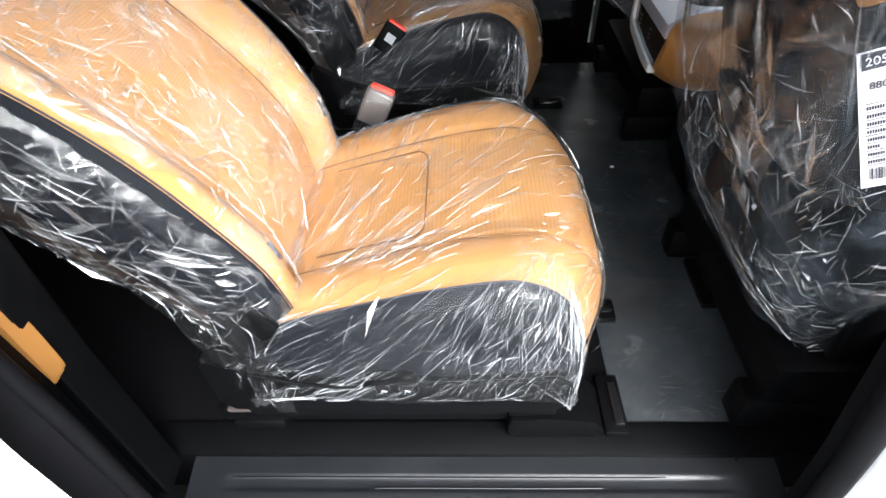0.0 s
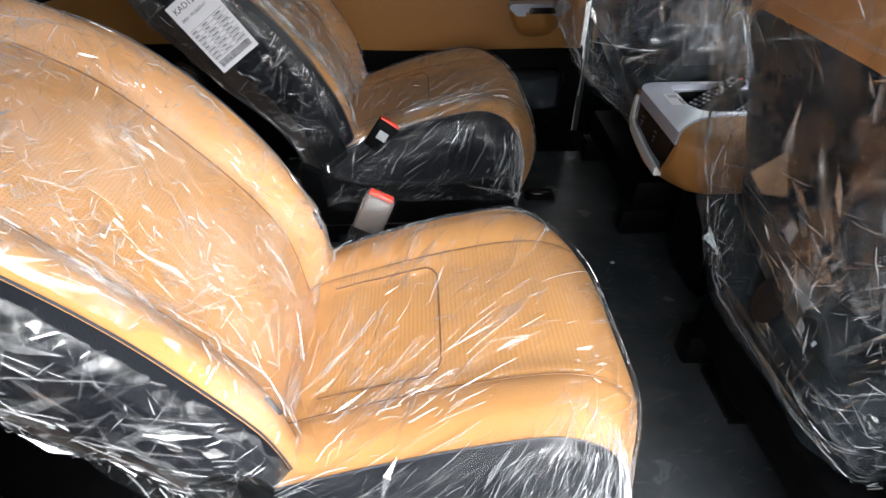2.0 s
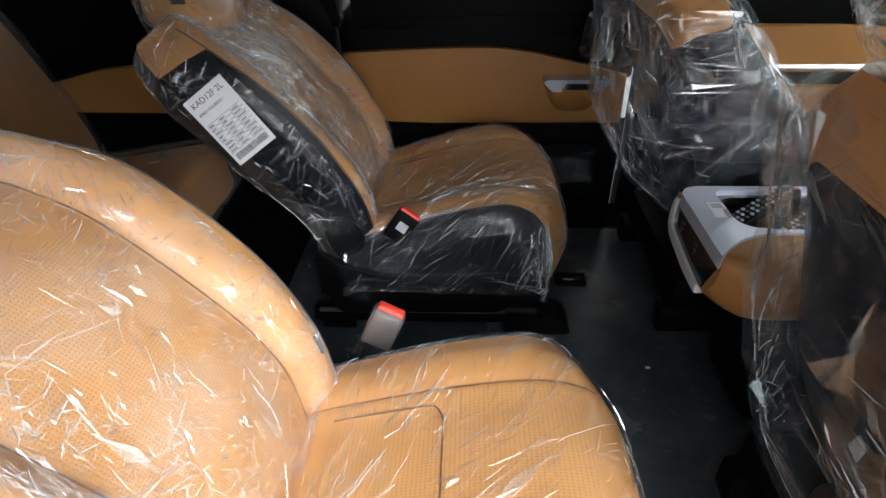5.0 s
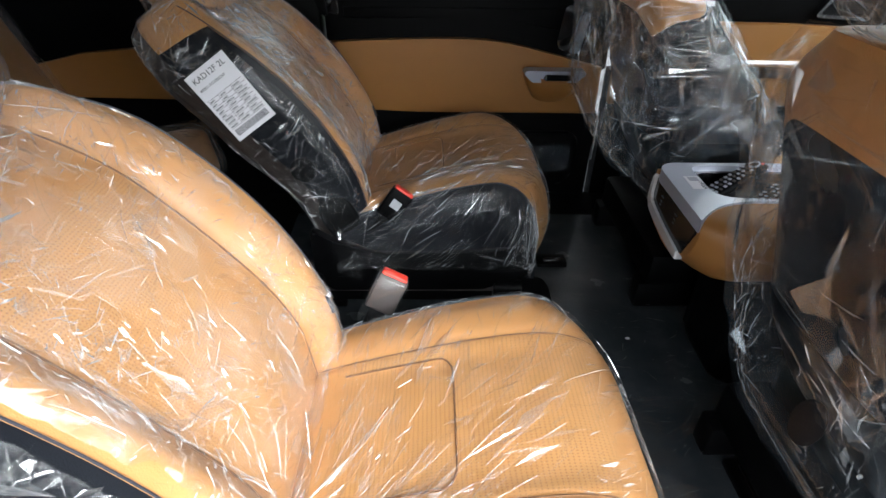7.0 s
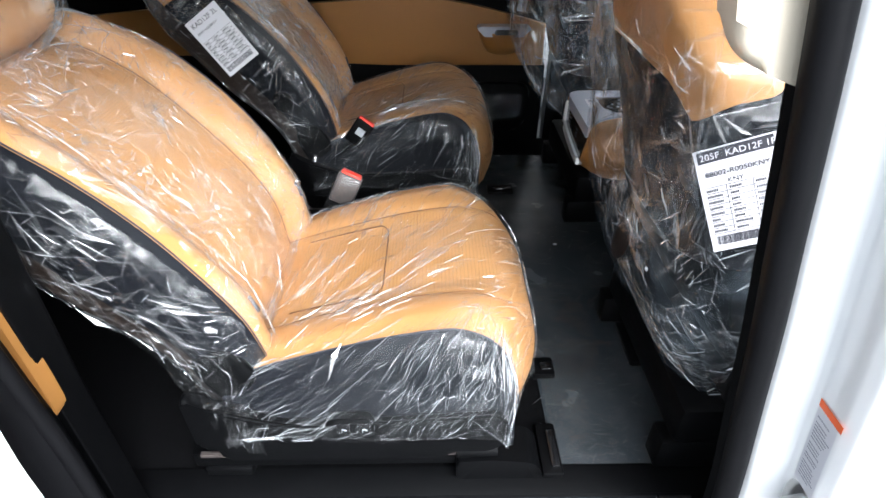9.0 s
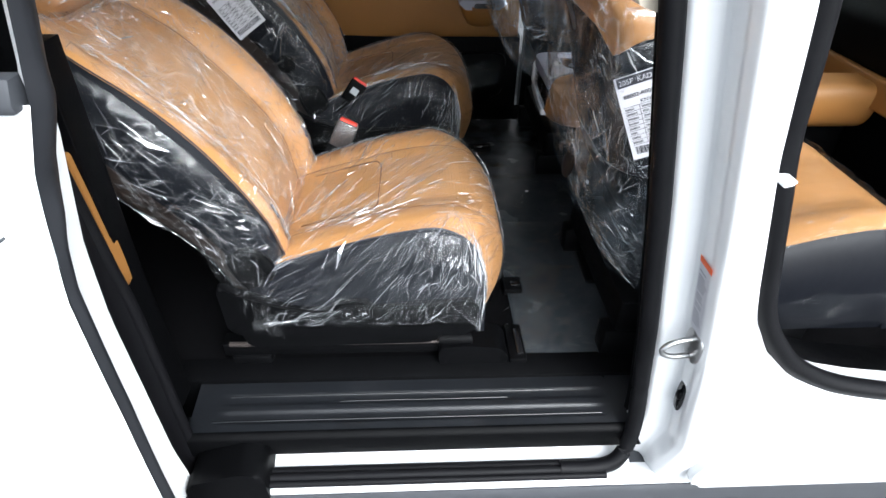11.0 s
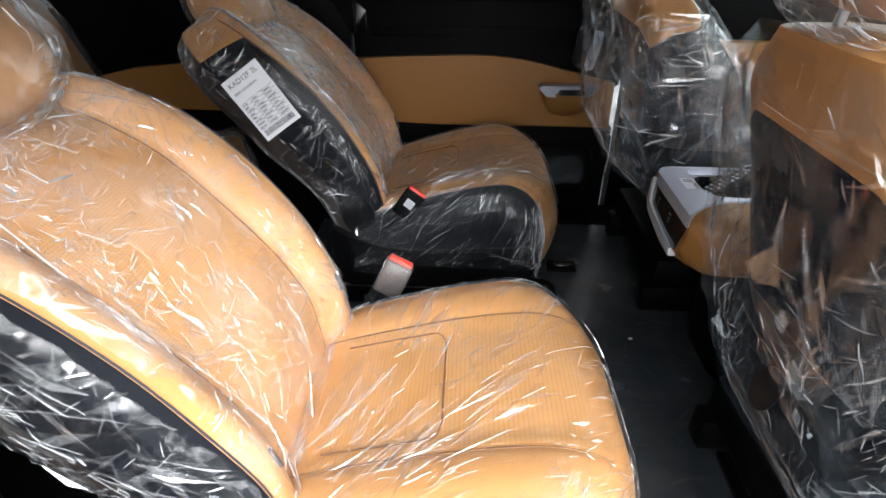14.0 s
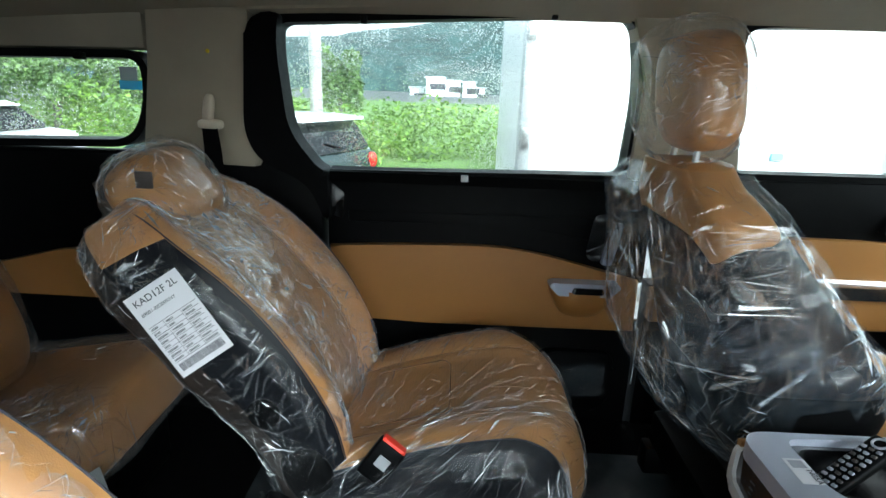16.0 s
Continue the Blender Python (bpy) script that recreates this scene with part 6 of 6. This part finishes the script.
slider = thing("sliding_door", "white sliding door, slid back and open, with a black edge seal", "car door")
part("skin", grid(lambda u, v: (lambda z: (slide_edge(z) - 1.05 * u, slide_y(z) - 0.02 * math.sin(math.pi * u), z))(0.22 + 1.10 * v), 30, 40), M_WHITE, slider, "white painted outer skin")
part("inner_panel", grid(lambda u, v: (lambda z: (slide_edge(z) - 1.05 * u - 0.05, slide_y(z) + 0.075, z))(0.22 + 1.4 * v), 4, 20), M_BLK, slider, "black inner panel")


def door_rubber(u, v):
    z = 0.22 + 1.5 * v
    a = math.pi * (u * 1.3 - 0.15)
    wob = 0.008 * math.exp(-((z - 1.30) / 0.05) ** 2) + 0.005 * math.exp(-((z - 1.17) / 0.03) ** 2)
    deep = 0.027 + 0.022 * step01(1.10, 1.24, z)
    return (slide_edge(z) + 0.001 + (0.005 + 0.7 * wob) * math.sin(a), slide_y(z) + 0.004 + deep * u, z)


part("edge_seal", grid(door_rubber, 16, 90), M_SEALD, slider, "dark grey rubber edge seal")
part("belt_moulding", prism([(slide_y(1.3) - 0.012, 1.314), (slide_y(1.3) - 0.016, 1.325), (slide_y(1.3) - 0.004, 1.350), (slide_y(1.3) + 0.02, 1.350), (slide_y(1.3) + 0.02, 1.314)], -1.4, -0.345, "x", 0.004), M_GREYR, slider, "grey belt moulding")
# opaque pale base colour paints the reflected sky into this pane
pane = part("window_glass", grid(lambda u, v: (slide_edge(1.33 + 0.4 * v) - 0.03 - 0.98 * u, slide_y(1.33 + 0.4 * v) + 0.008, 1.342 + 0.42 * v), 4, 6), surface("privacy_glass_painted_sky", (0.30, 0.34, 0.36), 0.05, bump=0, vary=0.02, coat=1.0, spec=1.0), slider, "privacy glass with the sky's reflection in its colour")
hd = part("door_handle", grid(lambda u, v: (-0.418 - 0.25 * u, slide_y(1.1) - 0.004 - 0.030 * math.sin(math.pi * min(1, u * 6 + 0.08) / 2) * math.sin(math.pi * v) ** 0.6, 1.168 - 0.010 * u - (0.055 + 0.012 * u) * v * min(1, 0.35 + u * 4)), 24, 16), M_WHITE, slider, "white pull handle")
part("handle_line", tube([(-0.42 - 0.25 * i / 10, slide_y(1.1) - 0.037 * min(1, i / 2 + 0.3), 1.150 - 0.03 * i / 10 + 0.012 * (i == 0)) for i in range(11)], 0.0022, 6), M_GREYR, hd, "dark handle joint")
part("handle_recess", blob((-0.56, slide_y(1.1) - 0.004, 1.075), (0.24, 0.012, 0.07), 2.4, 24, 12), M_WHITE, slider, "shallow white finger recess")

# ---- steering wheel and dash seen through the front opening ----
wheel = thing("steering_wheel", "black steering wheel with silver spokes at the dashboard", "steering wheel")
wm = pose(1.33, 1.80, 1.13, 0, 62, 0)
part("rim", moved(tube([(0.185 * math.cos(a), 0.185 * math.sin(a), 0) for a in np.linspace(0, 2 * math.pi, 40, endpoint=False)], 0.016, 12, closed=True), wm), M_BLKL, wheel)
part("hub", moved(blob((0, 0, -0.02), (0.13, 0.16, 0.05), 3, 24, 14), wm), M_BLK, wheel)
for s in (-1, 1):
    part("spoke", moved(box(-0.018, 0.018, s * 0.13 - 0.06, s * 0.13 + 0.06, -0.012, 0.006, 0.005), wm), M_SILP, wheel, "silver spoke")
part("column", tube([(1.36, 1.80, 1.10), (1.56, 1.80, 0.98)], 0.045, 14), M_BLK, wheel, "black steering column")
dash = thing("dashboard", "black dashboard with a tan lower trim", "dashboard")
part("top_pad", prism(rounded([(1.50, 0.98), (1.52, 1.12), (1.62, 1.19), (1.80, 1.17), (1.80, 0.98)], 0.03), 0.42, 2.2, "y", 0.02), M_BLK, dash)
part("trim_band", prism(rounded([(1.475, 0.90), (1.49, 0.985), (1.60, 0.985), (1.60, 0.90)], 0.01), 0.42, 2.2, "y", 0.01), M_TANP, dash, "tan trim band")
part("lower_dash", box(1.55, 1.75, 0.42, 2.2, 0.55, 0.91, 0.03), M_BLK, dash)


# ---- outside ----
def ground_z(x, y):
    return -0.42 * step01(2.6, 9.0, y) + 0.012 * noise.noise(Vector((x * 0.6, y * 0.6, 0)))


def ground_sheet():
    xs = [-900, -300, -100, -40, -20, -12, -8, -5, -3, -1, 1, 3, 5, 8, 12, 20, 40, 100, 300, 900]
    ys = [-900, -300, -100, -40, -15, -6, -2, 0, 2, 3, 4, 5, 6, 7, 8, 9, 12, 16, 25, 60, 150, 400, 900]
    bm = bmesh.new()
    vs = [[bm.verts.new((x, y, ground_z(x, y))) for y in ys] for x in xs]
    for i in range(len(xs) - 1):
        for j in range(len(ys) - 1):
            bm.faces.new((vs[i][j], vs[i + 1][j], vs[i + 1][j + 1], vs[i][j + 1]))
    return bm


struct("ground", ground_sheet(), M_ASPH, "damp grey asphalt yard")
struct("verge", grid(lambda u, v: (-30 + 60 * u, 11 + 60 * v ** 2, -0.40 + 0.03 * noise.noise(Vector((u * 30, v * 20, 1)))), 40, 20), M_GRASS, "rough green verge behind the yard")


def leaves(bm, c, size, n, leaf, rnd):
    """Small leaf clumps strewn through a rounded body of that size."""
    for _ in range(n):
        d = Vector((rnd.gauss(0, 1), rnd.gauss(0, 1), rnd.gauss(0, 1))).normalized() * (0.55 + 0.45 * rnd.random())
        p = Vector((c[0] + d.x * size[0], c[1] + d.y * size[1], c[2] + d.z * size[2]))
        p.z = max(p.z, -0.42)
        s = leaf * rnd.uniform(0.5, 1.3)
        a, b = Vector((rnd.gauss(0, 1), rnd.gauss(0, 1), rnd.gauss(0, 0.6))).normalized() * s, Vector((rnd.gauss(0, 1), rnd.gauss(0, 1), rnd.gauss(0, 1))).normalized() * s * 0.55
        vs = [bm.verts.new(q) for q in (p - a, p - b, p + a, p + b)]
        bm.faces.new(vs)


def hedge():
    rnd, bm = random.Random(11), bmesh.new()
    for k in range(46):
        x = -17 + 24 * k / 45 + rnd.uniform(-0.3, 0.3)
        y = 13.0 + rnd.uniform(0, 4.0) + 6.0 * step01(-6.5, -8.5, x)
        h = 0.62 + 0.35 * rnd.random() + 0.05 * (y - 11)
        leaves(bm, (x, y, -0.35 + h * 0.5), (0.85, 0.8, h), 620, 0.085, rnd)
    return bm


tagged(part("hedge", hedge(), M_LEAF, None, smooth=False), "bright green overgrown hedge along the yard", "hedge", kind="stuff")


def tree(label, x, y, h, w, seed):
    rnd = random.Random(seed)
    t = thing("tree", label, "tree", "trees behind the hedge", at=(x, y, -0.4))
    part("trunk", tube([(0, 0, 0), (0.05, 0.03, h * 0.3), (-0.04, 0.05, h * 0.55), (0.02, 0, h * 0.8)], [0.16, 0.13, 0.09, 0.04], 8), M_BUCK, t, "dark trunk")
    for i in range(4):
        a = i * 1.7
        part("limb", tube([(0, 0, h * (0.35 + 0.08 * i)), (math.cos(a) * w * 0.3, math.sin(a) * w * 0.3, h * (0.5 + 0.09 * i)), (math.cos(a) * w * 0.55, math.sin(a) * w * 0.5, h * (0.6 + 0.09 * i))], [0.06, 0.045, 0.02], 6), M_BUCK, t)
    bm = bmesh.new()
    for i in range(16):
        c = (rnd.uniform(-0.6, 0.6) * w, rnd.uniform(-0.6, 0.6) * w, h * rnd.uniform(0.35, 0.92))
        leaves(bm, c, (w * 0.36, w * 0.36, h * 0.15), 300, 0.12, rnd)
    part("crown", bm, M_LEAFD, t, "dark green leafy crown", smooth=False)
    return t


tree("bushy green tree behind the hedge", -4.5, 22, 3.2, 1.0, 1)
for i, (x, y, h, w) in enumerate(((-14, 20, 3.2, 1.8), (-17, 21, 3.6, 2.2), (-11.4, 21, 2.9, 1.6), (-20, 22, 3.8, 2.4), (-23, 23, 3.6, 2.4))):
    tree("green tree behind the hedge", x, y, h, w, 20 + i)


def hill(u, v):
    x = -260 + 520 * u
    top = 22 + float(np.interp(x, (-260, -80, -54, -5, 21, 120, 260), (6, 1.5, 3, 11, 16, 22, 14))) + 1.2 * noise.noise(Vector((u * 16, 0, 3)))
    return (x, 170 + 160 * v, -4 + top * math.sin(math.pi / 2 * min(1, v * 1.75)) + 1.1 * noise.noise(Vector((u * 60, v * 12, 0))))


struct("backdrop_hill", grid(hill, 90, 24), M_HILL, "blue-green wooded hill far behind the yard")
for i, (x, y, w, h, z) in enumerate(((-5.2, 118, 3.6, 2.2, 0.9), (-1.6, 121, 3.2, 1.7, 0.9), (1.8, 119, 2.6, 1.9, 0.5), (4.0, 122, 2.4, 0.9, 0.4), (-9.5, 124, 2.6, 0.8, 0.2))):
    b = thing("house", "white distant building at the foot of the hill", "building", "distant buildings")
    part("wall", box(x - w / 2, x + w / 2, y, y + 6, -1, z + h, 0.0), M_BLDG, b, smooth=False)
    part("roof", box(x - w / 2 - 0.3, x + w / 2 + 0.3, y - 0.3, y + 6.3, z + h, z + h + 0.4, 0.0), M_GREYP, b, smooth=False)
    for j in range(3):
        part("window", box(x - w / 2 + 0.8 + j * w / 3.4, x - w / 2 + 1.9 + j * w / 3.4, y - 0.06, y, z + h - 2.2, z + h - 1.0, 0.0), M_INK, b, smooth=False)
pole = thing("utility_pole", "grey concrete utility pole behind the yard", "pole", at=(-3.3, 13.6, -0.4))
part("shaft", tube([(0, 0, 0), (0, 0, 4), (0, 0, 8)], [0.15, 0.135, 0.12], 16), M_POLE, pole)
part("band", tube([(0, 0, 2.6), (0, 0, 2.7)], 0.15, 16), M_STEEL, pole, "steel band")

# white box truck beside the far side
truck = thing("box_truck", "white box truck parked close beside the minivan", "truck")
part("cargo_side", box(0.33, 8.0, 3.37, 5.7, 0.35, 3.6, 0.02), M_TRUCK, truck, "white cargo box")
part("corner_post", box(0.275, 0.335, 3.35, 3.47, 0.35, 3.6, 0.015), M_GREYP, truck, "grey rear corner post")
for z in (0.75, 1.25, 1.75, 2.3):
    part("hinge", box(0.285, 0.325, 3.325, 3.36, z, z + 0.10, 0.008), M_STEEL, truck, "door hinge")
part("chassis", box(0.9, 7.8, 3.5, 5.5, 0.10, 0.36, 0.02), M_BLK, truck, "dark chassis")
part("blue_mark", box(1.52, 1.58, 3.358, 3.367, 1.235, 1.27, 0.0), M_CYAN, truck, "small blue mark", smooth=False)
for x in (1.6, 6.5):
    w = part("wheel", tube([(x, 3.45, -0.02), (x, 3.70, -0.02)], 0.36, 28), M_RUB, truck, "black tyre")


def small_car():
    """A small two-box hatchback seen from behind."""
    car = thing("hatchback_car", "dark green hatchback with a white roof parked in the yard", "car")
    body = [(-0.0, 0.30), (0.0, 0.55), (0.06, 0.86), (0.10, 0.92), (2.4, 0.94), (3.4, 0.90), (3.75, 0.72), (3.8, 0.40), (3.7, 0.25), (0.1, 0.22)]
    part("body", prism(rounded(body, 0.09), -0.84, 0.84, "y", 0.10, 4), M_DKCAR, car, "dark green bodywork")
    part("cabin", prism(rounded([(0.08, 0.90), (0.36, 1.33), (0.46, 1.37), (2.0, 1.36), (2.75, 0.90)], 0.06), -0.74, 0.74, "y", 0.09, 4), M_BLKG, car, "dark glass cabin")
    part("roof", prism(rounded([(0.18, 1.36), (0.22, 1.41), (1.0, 1.44), (2.0, 1.41), (2.05, 1.35)], 0.02), -0.74, 0.74, "y", 0.05, 3), M_WHITE, car, "white roof with spoiler")
    part("rear_screen", grid(lambda u, v: (0.105 + 0.235 * v, -0.56 + 1.12 * u + 0.06 * v * (1 - 2 * u), 0.95 + 0.36 * v), 6, 6), M_BLKG, car, "rear screen reflecting the sky")
    for s in (-1, 1):
        part("tail_lamp", blob((0.055, s * 0.735, 0.74), (0.17, 0.20, 0.26), 2.4, 20, 14), M_TAIL, car, "red tail lamp with chrome rim")
        for x in (0.62, 3.1):
            wh = part("wheel", tube([(x, s * 0.66, 0.30), (x, s * 0.85, 0.30)], 0.30, 28), M_RUB, car, "black tyre")
            part("rim", tube([(x, s * 0.80, 0.30), (x, s * 0.86, 0.30)], 0.19, 20), M_STEEL, wh, "alloy rim")
    part("bumper", prism(rounded([(-0.07, 0.28), (-0.09, 0.42), (-0.05, 0.52), (0.2, 0.52), (0.2, 0.28)], 0.03), -0.82, 0.82, "y", 0.04, 3), M_DKCAR, car, "rear bumper")
    part("plate_blank", box(-0.03, 0.0, -0.26, 0.26, 0.60, 0.71, 0.004), M_PAPER, car, "blank pale plate")
    part("wiper", tube([(0.09, 0.0, 0.98), (0.17, 0.35, 1.06)], 0.012, 6), M_BLK, car, "rear wiper")
    return car


def sedan():
    car = thing("sedan_car", "white saloon car parked by the hedge", "car")
    body = [(0.0, 0.35), (0.0, 0.70), (0.08, 0.92), (0.9, 0.98), (3.4, 0.92), (4.4, 0.80), (4.55, 0.5), (4.5, 0.28), (0.1, 0.28)]
    part("body", prism(rounded(body, 0.12), -0.90, 0.90, "y", 0.12, 4), M_WHITE, car, "white bodywork")
    part("cabin", prism(rounded([(0.55, 0.96), (1.25, 1.38), (2.4, 1.42), (3.3, 0.95)], 0.15), -0.74, 0.74, "y", 0.10, 4), M_BLKG, car, "dark glass cabin")
    part("roof", prism(rounded([(1.05, 1.36), (1.35, 1.43), (2.3, 1.45), (2.55, 1.38)], 0.05), -0.70, 0.70, "y", 0.05, 3), M_WHITE, car, "white roof")
    for s in (-1, 1):
        part("tail_lamp", blob((0.02, s * 0.66, 0.78), (0.10, 0.36, 0.14), 2.6, 20, 12), M_TAIL, car, "red tail lamp")
        for x in (0.9, 3.6):
            part("wheel", tube([(x, s * 0.70, 0.32), (x, s * 0.91, 0.32)], 0.32, 28), M_RUB, car, "black tyre")
    part("badge", blob((-0.005, 0, 0.86), (0.02, 0.09, 0.09), 2, 16, 10), M_STEEL, car, "round badge")
    return car


mini = small_car()
mini.matrix_world = pose(-1.60, 8.62, -0.36, 0, 0, 158)
white_car = sedan()
white_car.matrix_world = pose(-7.1, 10.0, -0.43, 0, 0, 172)
